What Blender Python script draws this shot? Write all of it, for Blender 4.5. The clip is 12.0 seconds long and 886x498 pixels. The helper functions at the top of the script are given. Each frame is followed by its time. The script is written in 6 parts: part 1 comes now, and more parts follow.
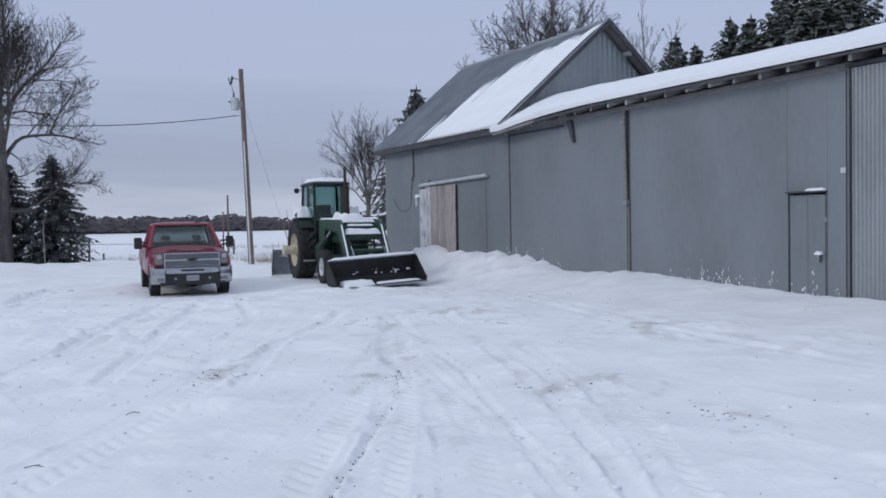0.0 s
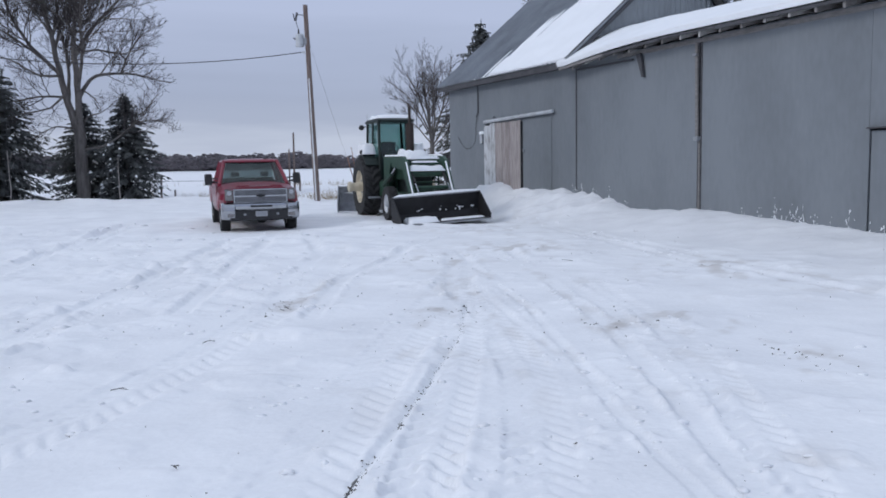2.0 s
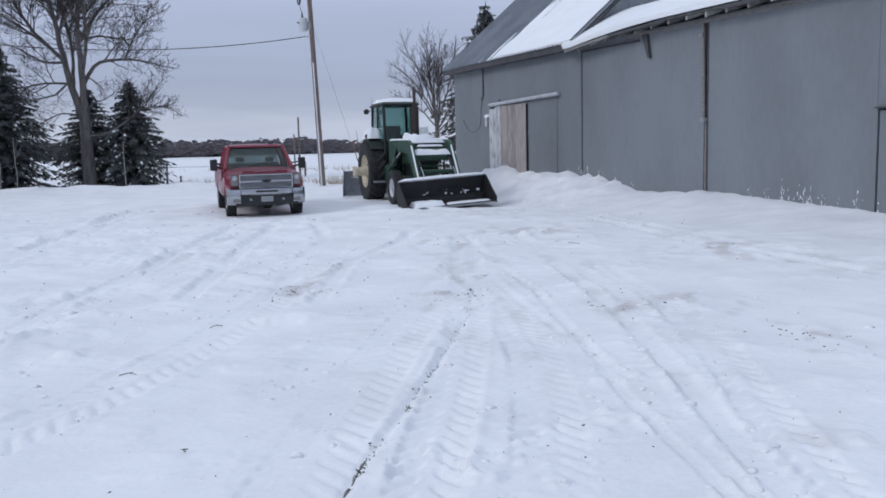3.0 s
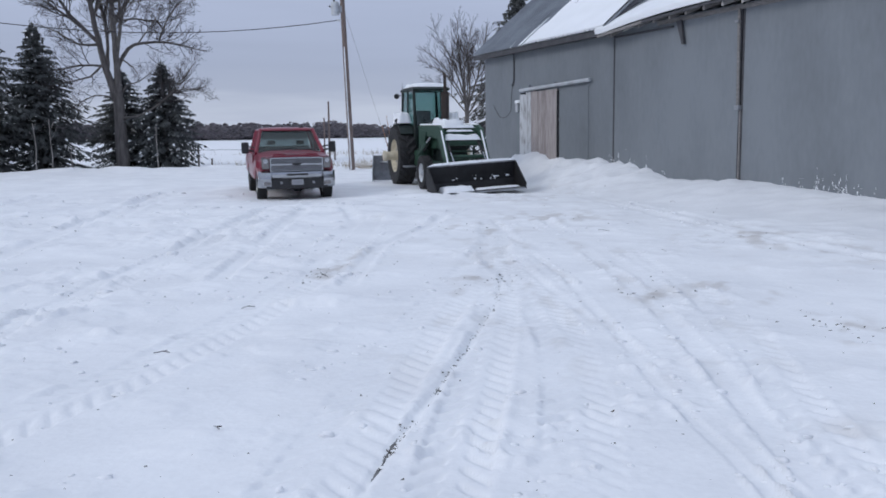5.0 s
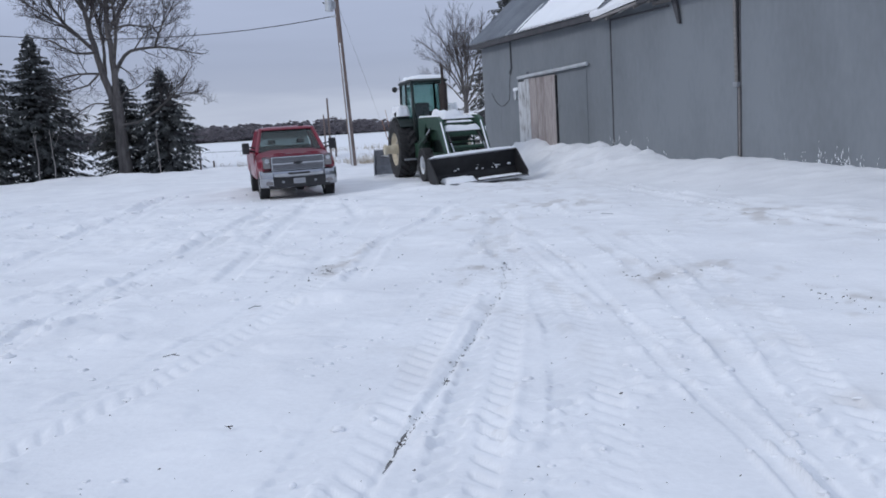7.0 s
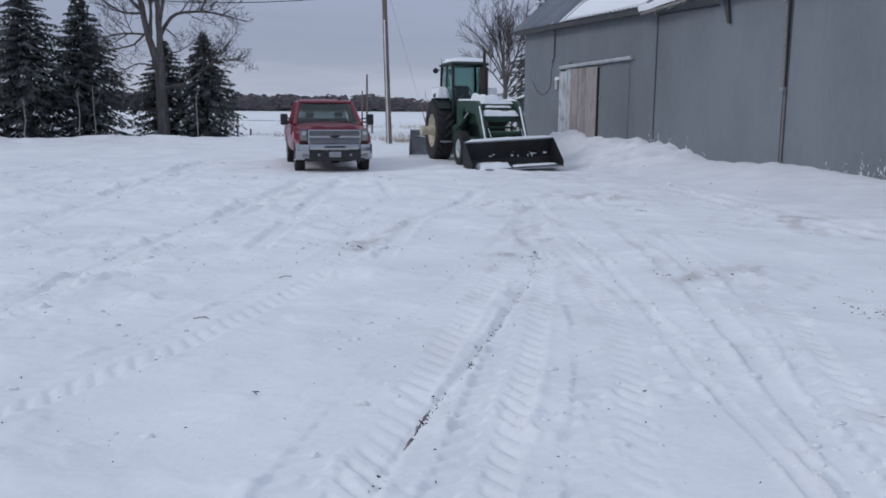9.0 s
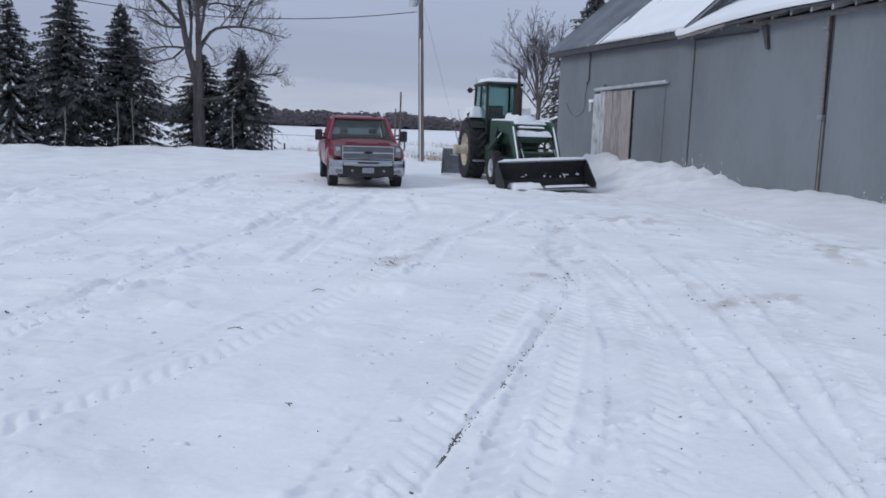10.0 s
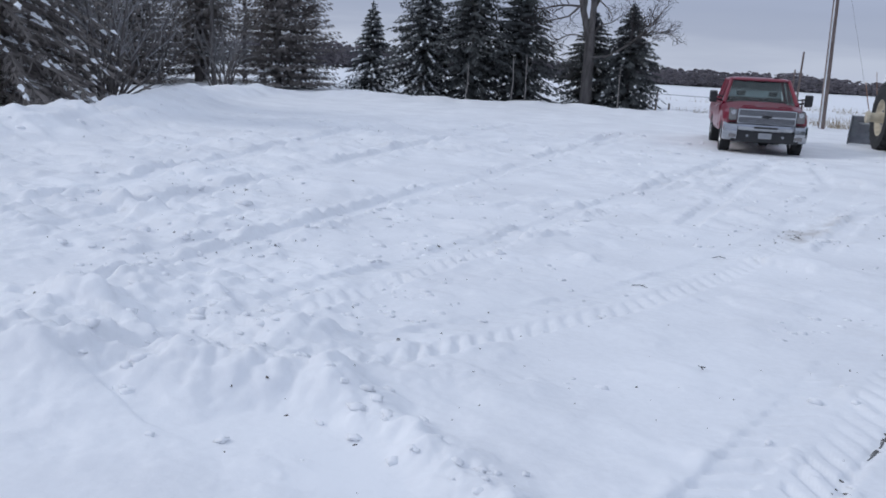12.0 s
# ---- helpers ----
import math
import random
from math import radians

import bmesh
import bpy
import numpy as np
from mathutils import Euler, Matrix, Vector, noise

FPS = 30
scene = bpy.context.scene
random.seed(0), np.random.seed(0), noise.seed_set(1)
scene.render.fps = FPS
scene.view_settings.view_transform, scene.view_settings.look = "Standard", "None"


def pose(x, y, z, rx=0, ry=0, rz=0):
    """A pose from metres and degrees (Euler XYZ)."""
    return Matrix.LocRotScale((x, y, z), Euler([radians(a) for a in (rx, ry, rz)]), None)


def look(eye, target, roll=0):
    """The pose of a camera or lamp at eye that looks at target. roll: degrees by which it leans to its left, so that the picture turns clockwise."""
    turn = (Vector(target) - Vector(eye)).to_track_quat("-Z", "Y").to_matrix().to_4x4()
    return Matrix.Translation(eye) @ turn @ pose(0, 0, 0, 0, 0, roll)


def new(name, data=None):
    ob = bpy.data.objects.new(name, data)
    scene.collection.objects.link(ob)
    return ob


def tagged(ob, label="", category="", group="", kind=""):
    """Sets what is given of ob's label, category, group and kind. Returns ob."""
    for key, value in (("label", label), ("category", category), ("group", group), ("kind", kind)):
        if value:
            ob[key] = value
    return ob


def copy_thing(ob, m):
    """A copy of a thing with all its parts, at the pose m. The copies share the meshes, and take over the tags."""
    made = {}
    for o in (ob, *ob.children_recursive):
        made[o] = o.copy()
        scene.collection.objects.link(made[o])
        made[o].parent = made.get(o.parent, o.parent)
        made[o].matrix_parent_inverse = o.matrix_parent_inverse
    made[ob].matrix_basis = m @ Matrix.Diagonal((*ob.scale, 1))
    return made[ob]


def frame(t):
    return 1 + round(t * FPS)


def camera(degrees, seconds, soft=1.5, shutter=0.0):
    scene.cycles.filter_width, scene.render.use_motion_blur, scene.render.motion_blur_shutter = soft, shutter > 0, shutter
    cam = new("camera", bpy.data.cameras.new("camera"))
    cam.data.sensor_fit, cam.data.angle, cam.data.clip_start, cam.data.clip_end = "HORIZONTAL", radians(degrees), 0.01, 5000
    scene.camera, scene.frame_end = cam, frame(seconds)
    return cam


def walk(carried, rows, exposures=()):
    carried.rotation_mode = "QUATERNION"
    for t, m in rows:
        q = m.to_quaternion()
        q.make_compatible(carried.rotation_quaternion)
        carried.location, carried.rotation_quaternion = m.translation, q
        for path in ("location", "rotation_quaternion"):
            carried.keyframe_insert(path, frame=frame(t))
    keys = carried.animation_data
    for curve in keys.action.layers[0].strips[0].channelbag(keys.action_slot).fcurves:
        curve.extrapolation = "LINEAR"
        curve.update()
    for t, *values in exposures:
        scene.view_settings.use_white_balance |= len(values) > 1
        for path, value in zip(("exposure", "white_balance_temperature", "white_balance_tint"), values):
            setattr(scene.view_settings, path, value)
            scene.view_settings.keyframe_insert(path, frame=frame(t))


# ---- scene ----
cam = camera(56.5, 12.0, soft=1.75)
PATH = [
    (0.0, pose(0.000, 0.000, 1.627, 88.16, 1.09, 0.00)),
    (0.5, pose(-0.021, -0.022, 1.622, 86.37, 1.29, 2.45)),
    (1.0, pose(-0.017, 0.001, 1.605, 85.38, 1.26, 3.41)),
    (1.5, pose(-0.025, -0.013, 1.607, 84.52, 1.14, 3.92)),
    (2.0, pose(-0.034, -0.012, 1.599, 83.95, 1.05, 4.38)),
    (2.5, pose(-0.021, -0.045, 1.601, 83.57, 1.74, 4.83)),
    (3.0, pose(-0.037, -0.003, 1.590, 82.86, 1.51, 4.74)),
    (3.2, pose(-0.040, -0.005, 1.589, 82.67, 1.45, 4.68)),
    (4.8, pose(-0.060, -0.018, 1.583, 81.97, 0.94, 6.41)),
    (5.0, pose(-0.062, -0.020, 1.582, 81.91, 0.92, 6.74)),
    (5.5, pose(-0.061, -0.035, 1.579, 81.66, 1.15, 7.09)),
    (6.0, pose(-0.046, -0.028, 1.580, 81.32, 2.08, 7.00)),
    (6.5, pose(-0.029, -0.021, 1.579, 81.19, 3.42, 6.70)),
    (6.7, pose(-0.030, -0.024, 1.579, 81.33, 3.85, 6.68)),
    (8.3, pose(-0.055, -0.063, 1.581, 80.94, 0.65, 8.23)),
    (8.5, pose(-0.057, -0.066, 1.581, 80.36, 0.22, 8.51)),
    (9.0, pose(-0.075, -0.060, 1.584, 80.24, -0.34, 9.31)),
    (9.5, pose(-0.069, -0.031, 1.593, 81.65, -0.10, 9.92)),
    (10.0, pose(-0.129, -0.069, 1.574, 81.50, -1.76, 11.48)),
    (10.5, pose(-0.156, -0.127, 1.615, 81.90, -2.21, 12.62)),
    (11.0, pose(-0.224, -0.179, 1.600, 82.05, -5.47, 15.98)),
    (11.5, pose(-0.352, -0.298, 1.584, 79.72, -7.61, 27.18)),
    (11.8, pose(-0.380, -0.318, 1.583, 78.26, -5.02, 34.28)),
    (12.0, pose(-0.391, -0.327, 1.582, 77.61, -3.02, 37.03)),
]
walk(cam, PATH, exposures=[(0.0, -0.09), (1.5, 0.0), (6.5, -0.02), (8.5, -0.10), (9.0, -0.26), (9.5, -0.11), (10.2, -0.10), (11.0, -0.10), (12.0, -0.09)])

# ---- world: overcast winter sky, weak wide sun ----
world = bpy.data.worlds.new("world")
scene.world = world
world.use_nodes = True
wt = world.node_tree
wt.nodes.clear()


def wnode(kind, **kw):
    nd = wt.nodes.new(kind)
    for k, v in kw.items():
        nd.inputs[k].default_value = v
    return nd


w_out = wnode("ShaderNodeOutputWorld")
w_add = wnode("ShaderNodeMixShader", Fac=0.92)
w_sky = wt.nodes.new("ShaderNodeTexSky")
w_sky.sky_type = "NISHITA"
w_sky.sun_disc = False
w_sky.sun_elevation = radians(32)
w_sky.sun_rotation = radians(238)
w_bg1 = wnode("ShaderNodeBackground", Strength=0.08)
w_bg2 = wnode("ShaderNodeBackground", Strength=1.02)
w_tc = wnode("ShaderNodeTexCoord")
w_sep = wnode("ShaderNodeSeparateXYZ")
w_map = wnode("ShaderNodeMapping", Scale=(1.3, 1.3, 14.0))
w_noise = wnode("ShaderNodeTexNoise", Scale=2.2, Detail=6.0, Roughness=0.55)
w_ma = wt.nodes.new("ShaderNodeMath")
w_ma.operation = "MULTIPLY_ADD"
w_ma.inputs[1].default_value = 0.08
w_sum = wt.nodes.new("ShaderNodeMath")
w_sum.operation = "ADD"
w_sum.inputs[1].default_value = -0.04
w_ramp = wt.nodes.new("ShaderNodeValToRGB")
els = w_ramp.color_ramp.elements
SKY = [(0.0, (0.52, 0.58, 0.73)), (0.03, (0.525, 0.585, 0.73)), (0.052, (0.40, 0.455, 0.605)), (0.08, (0.375, 0.43, 0.585)),
       (0.12, (0.41, 0.47, 0.64)), (0.17, (0.47, 0.535, 0.725)), (0.26, (0.465, 0.54, 0.745)), (0.45, (0.465, 0.545, 0.735)), (1.0, (0.69, 0.78, 0.945))]
els[0].position, els[0].color = SKY[0][0], (*SKY[0][1], 1)
els[1].position, els[1].color = SKY[-1][0], (*SKY[-1][1], 1)
for p, c in SKY[1:-1]:
    e = els.new(p)
    e.color = (*c, 1)
wt.links.new(w_tc.outputs["Generated"], w_sep.inputs[0])
wt.links.new(w_tc.outputs["Generated"], w_map.inputs["Vector"])
wt.links.new(w_map.outputs[0], w_noise.inputs["Vector"])
wt.links.new(w_noise.outputs[0], w_ma.inputs[0])
wt.links.new(w_sep.outputs["Z"], w_ma.inputs[2])
wt.links.new(w_ma.outputs[0], w_sum.inputs[0])
wt.links.new(w_sum.outputs[0], w_ramp.inputs[0])
wt.links.new(w_ramp.outputs[0], w_bg2.inputs["Color"])
wt.links.new(w_sky.outputs[0], w_bg1.inputs["Color"])
wt.links.new(w_bg1.outputs[0], w_add.inputs[1])
wt.links.new(w_bg2.outputs[0], w_add.inputs[2])
wt.links.new(w_add.outputs[0], w_out.inputs["Surface"])
sun = new("sun", bpy.data.lights.new("sun", "SUN"))
sun.data.energy, sun.data.angle, sun.data.color = 0.8, radians(16), (1.0, 0.985, 0.965)
sun.matrix_world = look((-16, -10, 12), (0, 0, 0))

# ---- materials ----


def material(name, base, rough=0.6, metal=0.0, var=0.25, scale=6.0, fine=60.0, bump=0.15, tint=None, stretch=(1, 1, 1),
             amount=0.5, coat=0.0, dist=0.01, per_object=0.0, per_island=0.0):
    m = bpy.data.materials.new(name)
    m.use_nodes = True
    nt = m.node_tree
    b = nt.nodes["Principled BSDF"]
    b.inputs["Roughness"].default_value, b.inputs["Metallic"].default_value = rough, metal
    b.inputs["Coat Weight"].default_value = coat
    tc, mp = nt.nodes.new("ShaderNodeTexCoord"), nt.nodes.new("ShaderNodeMapping")
    mp.inputs["Scale"].default_value = stretch
    nt.links.new(tc.outputs["Object"], mp.inputs["Vector"])
    n1, n2 = nt.nodes.new("ShaderNodeTexNoise"), nt.nodes.new("ShaderNodeTexNoise")
    n1.inputs["Scale"].default_value, n1.inputs["Detail"].default_value = scale, 4
    n2.inputs["Scale"].default_value, n2.inputs["Detail"].default_value = fine, 3
    for q in (n1, n2):
        nt.links.new(mp.outputs[0], q.inputs["Vector"])
    mx = nt.nodes.new("ShaderNodeMath")
    mx.operation = "MULTIPLY_ADD"
    mx.inputs[1].default_value = 0.35
    nt.links.new(n2.outputs[0], mx.inputs[0])
    nt.links.new(n1.outputs[0], mx.inputs[2])
    last = mx.outputs[0]
    if per_object or per_island:
        if per_object:
            src = nt.nodes.new("ShaderNodeObjectInfo").outputs["Random"]
        else:
            src = nt.nodes.new("ShaderNodeNewGeometry").outputs["Random Per Island"]
        ad = nt.nodes.new("ShaderNodeMath")
        ad.operation = "MULTIPLY_ADD"
        ad.inputs[1].default_value = per_object or per_island
        nt.links.new(src, ad.inputs[0])
        nt.links.new(last, ad.inputs[2])
        last = ad.outputs[0]
    rp = nt.nodes.new("ShaderNodeValToRGB")
    lo = [max(0.0, c * (1 - var)) for c in base]
    hi = [min(1.0, c * (1 + var)) for c in base] if tint is None else tint
    shift = 0.5 * (per_object or per_island)
    rp.color_ramp.elements[0].position, rp.color_ramp.elements[0].color = 0.67 - amount / 2 + shift - 0.15, (*lo, 1)
    rp.color_ramp.elements[1].position, rp.color_ramp.elements[1].color = min(1.0, 0.67 + amount / 2 + shift - 0.1), (*hi, 1)
    nt.links.new(last, rp.inputs[0])
    nt.links.new(rp.outputs[0], b.inputs["Base Color"])
    bp = nt.nodes.new("ShaderNodeBump")
    bp.inputs["Strength"].default_value, bp.inputs["Distance"].default_value = bump, dist
    nt.links.new(n2.outputs[0], bp.inputs["Height"])
    nt.links.new(bp.outputs[0], b.inputs["Normal"])
    return m


def glass(name, color):
    m = bpy.data.materials.new(name)
    m.use_nodes = True
    b = m.node_tree.nodes["Principled BSDF"]
    b.inputs["Base Color"].default_value = (*color, 1)
    b.inputs["Roughness"].default_value, b.inputs["Transmission Weight"].default_value, b.inputs["IOR"].default_value = 0.03, 1.0, 1.45
    return m


SNOW = material("snow", (0.79, 0.80, 0.83), 0.75, var=0.06, scale=0.9, fine=22, bump=0.36, tint=(0.9, 0.91, 0.93), dist=0.012)
def stained(m, dirt):
    """Mixes dirt over the base colour by the mesh's stain."""
    nt = m.node_tree
    b = nt.nodes["Principled BSDF"]
    src = b.inputs["Base Color"].links[0].from_socket
    at = nt.nodes.new("ShaderNodeAttribute")
    at.attribute_name = "stain"
    mx = nt.nodes.new("ShaderNodeMixRGB")
    mx.inputs["Color2"].default_value = (*dirt, 1)
    nt.links.new(at.outputs["Fac"], mx.inputs["Fac"])
    nt.links.new(src, mx.inputs["Color1"])
    nt.links.new(mx.outputs[0], b.inputs["Base Color"])


stained(SNOW, (0.47, 0.44, 0.415))
SNOW_CLEAN = material("snow_clean", (0.84, 0.86, 0.89), 0.7, var=0.04, scale=1.5, fine=30, bump=0.2, dist=0.02)
SHEET = material("painted_sheet", (0.185, 0.203, 0.221), 0.6, 0.1, var=0.20, scale=0.5, fine=7, bump=0.12, amount=0.5, stretch=(1.4, 1.4, 0.5), dist=0.01, per_object=0.03)
CORRUGATED = material("galvanised", (0.26, 0.28, 0.29), 0.45, 0.45, var=0.2, scale=1.2, fine=14, bump=0.06, stretch=(1, 1, 0.4))
ROOF = material("roof_sheet", (0.25, 0.27, 0.295), 0.5, 0.3, var=0.25, scale=1.0, fine=12, bump=0.05, per_object=0.1)
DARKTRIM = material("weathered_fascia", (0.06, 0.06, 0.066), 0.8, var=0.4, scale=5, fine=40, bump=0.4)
OLDWOOD = material("old_rafter_wood", (0.19, 0.18, 0.175), 0.85, var=0.35, scale=6, fine=50, bump=0.5, stretch=(1, 1, 4))
PLANK = material("weathered_pinkish_plank", (0.225, 0.18, 0.17), 0.85, var=0.3, scale=4, fine=30, bump=0.6, tint=(0.46, 0.415, 0.405), stretch=(3, 6, 0.5), per_object=0.2)
PEELING = material("peeling_white_paint", (0.23, 0.215, 0.21), 0.8, var=0.2, scale=4, fine=18, bump=0.6, tint=(0.58, 0.60, 0.62), amount=0.26, stretch=(1, 2, 0.7))
PALEMETAL = material("pale_pipe", (0.5, 0.52, 0.54), 0.5, 0.3, var=0.2, scale=4)
RED = material("red_truck_paint", (0.185, 0.0055, 0.023), 0.34, 0.0, var=0.15, scale=2.5, fine=30, bump=0.03, coat=0.35)
CHROME = material("chrome", (0.38, 0.39, 0.41), 0.16, 1.0, var=0.12, scale=4, fine=40, bump=0.03)
BLACK = material("black_plastic", (0.018, 0.018, 0.02), 0.55, var=0.3, scale=8)
UNDER = material("underbody", (0.03, 0.03, 0.032), 0.85, var=0.4, scale=6)
RUBBER = material("tyre_rubber", (0.022, 0.022, 0.023), 0.85, var=0.35, scale=9, fine=80, bump=0.3)
RIM = material("alloy_rim", (0.42, 0.43, 0.45), 0.35, 0.8, var=0.2, scale=8)
GRILLE = material("grille_mesh", (0.15, 0.15, 0.16), 0.45, 0.5, var=0.3, scale=30, fine=90, bump=0.3)
LAMP = material("headlamp_lens", (0.19, 0.18, 0.18), 0.12, 0.4, var=0.3, scale=25, fine=60, bump=0.2)
WINDOW = glass("window_glass", (0.33, 0.40, 0.40))
CABGLASS = glass("tinted_cab_glass", (0.36, 0.52, 0.50))
GREEN = material("faded_green_paint", (0.016, 0.05, 0.032), 0.5, 0.0, var=0.3, scale=4, fine=40, bump=0.08, tint=(0.032, 0.082, 0.054))
DARKGREEN = material("dark_green_cab_paint", (0.007, 0.016, 0.014), 0.5, 0.0, var=0.3, scale=5)
YELLOW = material("faded_yellow_rim", (0.46, 0.39, 0.25), 0.65, 0.0, var=0.25, scale=6, fine=40, bump=0.1, tint=(0.66, 0.60, 0.47))
STEEL = material("worn_grey_steel", (0.25, 0.26, 0.28), 0.5, 0.5, var=0.35, scale=4, fine=30, bump=0.15)
BUCKETSTEEL = material("blackened_steel", (0.016, 0.016, 0.018), 0.6, 0.3, var=0.5, scale=4, fine=30, bump=0.2)
RUST = material("rusty_stack", (0.045, 0.035, 0.032), 0.75, 0.3, var=0.4, scale=8)
SEAT = material("dark_cloth", (0.04, 0.045, 0.045), 0.9, var=0.3, scale=12)
POLEWOOD = material("weathered_pole_wood", (0.09, 0.066, 0.06), 0.9, var=0.35, scale=3, fine=30, bump=0.7, tint=(0.24, 0.185, 0.165), stretch=(4, 4, 0.5))
PALEWOOD = material("grey_board", (0.36, 0.35, 0.34), 0.85, var=0.3, scale=4, fine=30, bump=0.4)
BARK = material("grey_bark", (0.078, 0.070, 0.067), 0.95, var=0.45, scale=2.2, fine=14, bump=1.0, tint=(0.17, 0.155, 0.148), stretch=(3, 3, 0.6), dist=0.05)
PALEBARK = material("pale_bark", (0.26, 0.24, 0.23), 0.9, var=0.35, scale=4, fine=20, bump=0.4)
TWIG = material("dark_twig", (0.048, 0.041, 0.041), 0.95, var=0.3, scale=5)
FROST = material("frosted_twig", (0.085, 0.075, 0.072), 0.95, var=0.45, scale=4, tint=(0.34, 0.34, 0.35))
NEEDLE = material("spruce_needles", (0.05, 0.058, 0.058), 0.9, var=0.5, scale=1.2, fine=14, bump=0.3, tint=(0.115, 0.122, 0.12), per_island=0.3)
PINE = material("pine_needles", (0.07, 0.084, 0.076), 0.9, var=0.5, scale=1.2, fine=14, bump=0.3, tint=(0.17, 0.185, 0.17), per_island=0.3)
BROWNNEEDLE = material("brownish_needles", (0.165, 0.148, 0.138), 0.9, var=0.4, scale=1.4, per_island=0.3)
WOODS = material("winter_woods", (0.092, 0.083, 0.092), 0.95, var=0.45, scale=0.05, fine=0.6, bump=0.3, dist=0.3, per_island=0.25)
SOIL = material("frozen_soil_and_grass", (0.06, 0.052, 0.045), 0.95, var=0.5, scale=9, per_island=0.3)
SLUSH = material("soiled_frozen_snow", (0.07, 0.066, 0.064), 0.9, var=0.5, scale=14, fine=60, bump=0.4, tint=(0.2, 0.2, 0.2))
STRAW = material("dry_grass", (0.27, 0.22, 0.15), 0.95, var=0.35, scale=9, per_island=0.3)
WIRE = material("cable", (0.03, 0.03, 0.032), 0.6, var=0.2)
PLATE = material("plate_white", (0.32, 0.33, 0.35), 0.5, var=0.1)
ORANGE = material("orange_marker", (0.30, 0.16, 0.10), 0.6, var=0.2)

# ---- mesh helpers ----


def mesh_object(name, bm, mat, smooth=False):
    me = bpy.data.meshes.new(name)
    bmesh.ops.recalc_face_normals(bm, faces=bm.faces)
    bm.to_mesh(me)
    bm.free()
    me.materials.append(mat)
    if smooth:
        for p in me.polygons:
            p.use_smooth = True
    return new(name, me)


def raw_object(name, verts, faces, mat, smooth=False):
    me = bpy.data.meshes.new(name)
    me.from_pydata(verts, [], faces)
    me.materials.append(mat)
    if smooth:
        for p in me.polygons:
            p.use_smooth = True
    return new(name, me)


def part(name, bm, mat, parent, label="", smooth=False):
    ob = mesh_object(name, bm, mat, smooth)
    ob.parent = parent
    if label:
        tagged(ob, label)
    return ob


def raw_part(name, verts, faces, mat, parent, label="", smooth=False):
    ob = raw_object(name, verts, faces, mat, smooth)
    ob.parent = parent
    if label:
        tagged(ob, label)
    return ob


def thing(name, m, label, category, group=""):
    ob = new(name)
    ob.matrix_world = m
    ob.empty_display_size = 0.2
    return tagged(ob, label, category, group)


def box(x0, x1, y0, y1, z0, z1, bevel=0.0, bm=None, m=None):
    out = bm or bmesh.new()
    vs = bmesh.ops.create_cube(out, size=1)["verts"]
    for v in vs:
        v.co = Vector(((x0 + x1) / 2 + v.co.x * (x1 - x0), (y0 + y1) / 2 + v.co.y * (y1 - y0), (z0 + z1) / 2 + v.co.z * (z1 - z0)))
    if bevel:
        es = list({e for v in vs for e in v.link_edges})
        made = bmesh.ops.bevel(out, geom=es, offset=bevel, segments=2, affect="EDGES", profile=0.6)
        vs = list({v for v in made["verts"]} | {v for v in vs if v.is_valid})
    if m:
        bmesh.ops.transform(out, matrix=m, verts=[v for v in vs if v.is_valid])
    return out


def tube(p0, p1, r0, r1=None, seg=10, bm=None):
    out = bm or bmesh.new()
    r1 = r0 if r1 is None else r1
    a, b = Vector(p0), Vector(p1)
    d = b - a
    m = Matrix.Translation((a + b) / 2) @ d.to_track_quat("Z", "Y").to_matrix().to_4x4()
    bmesh.ops.create_cone(out, cap_ends=True, segments=seg, radius1=r0, radius2=r1, depth=d.length, matrix=m)
    return out


def pipe(points, r, seg=8, bm=None):
    """One unbroken round rod along the points."""
    out = bm or bmesh.new()
    pts = [Vector(p) for p in points]
    rings, side = [], None
    for i, p in enumerate(pts):
        d = (pts[min(i + 1, len(pts) - 1)] - pts[max(i - 1, 0)]).normalized()
        if side is None:
            side = d.cross(Vector((0.31, 0.2, 0.93)))
            if side.length < 1e-3:
                side = d.cross(Vector((1, 0, 0)))
        side = (side - d * side.dot(d)).normalized()
        up = d.cross(side)
        rings.append([out.verts.new(p + side * (r * math.cos(2 * math.pi * k / seg)) + up * (r * math.sin(2 * math.pi * k / seg))) for k in range(seg)])
    for a, b in zip(rings, rings[1:]):
        for k in range(seg):
            out.faces.new((a[k], a[(k + 1) % seg], b[(k + 1) % seg], b[k]))
    out.faces.new(rings[0])
    out.faces.new(rings[-1])
    return out


def extrude(profile, axis, a, b, bm=None, bevel=0.0):
    """A closed profile drawn in the two other axes, carried along axis from a to b."""
    out = bm or bmesh.new()

    def put(u, v, w):
        return {"x": (w, u, v), "y": (u, w, v), "z": (u, v, w)}[axis]
    lo = [out.verts.new(put(u, v, a)) for u, v in profile]
    hi = [out.verts.new(put(u, v, b)) for u, v in profile]
    fs = [out.faces.new(lo), out.faces.new(hi)]
    k = len(profile)
    for i in range(k):
        fs.append(out.faces.new((lo[i], lo[(i + 1) % k], hi[(i + 1) % k], hi[i])))
    if bevel:
        es = list({e for f in fs for e in f.edges})
        bmesh.ops.bevel(out, geom=es, offset=bevel, segments=2, affect="EDGES")
    return out


def loft(sections, bm=None):
    out = bm or bmesh.new()
    rings = [[out.verts.new(p) for p in s] for s in sections]
    k = len(rings[0])
    for r, q in zip(rings, rings[1:]):
        for i in range(k):
            out.faces.new((r[i], r[(i + 1) % k], q[(i + 1) % k], q[i]))
    out.faces.new(rings[0])
    out.faces.new(rings[-1])
    return out


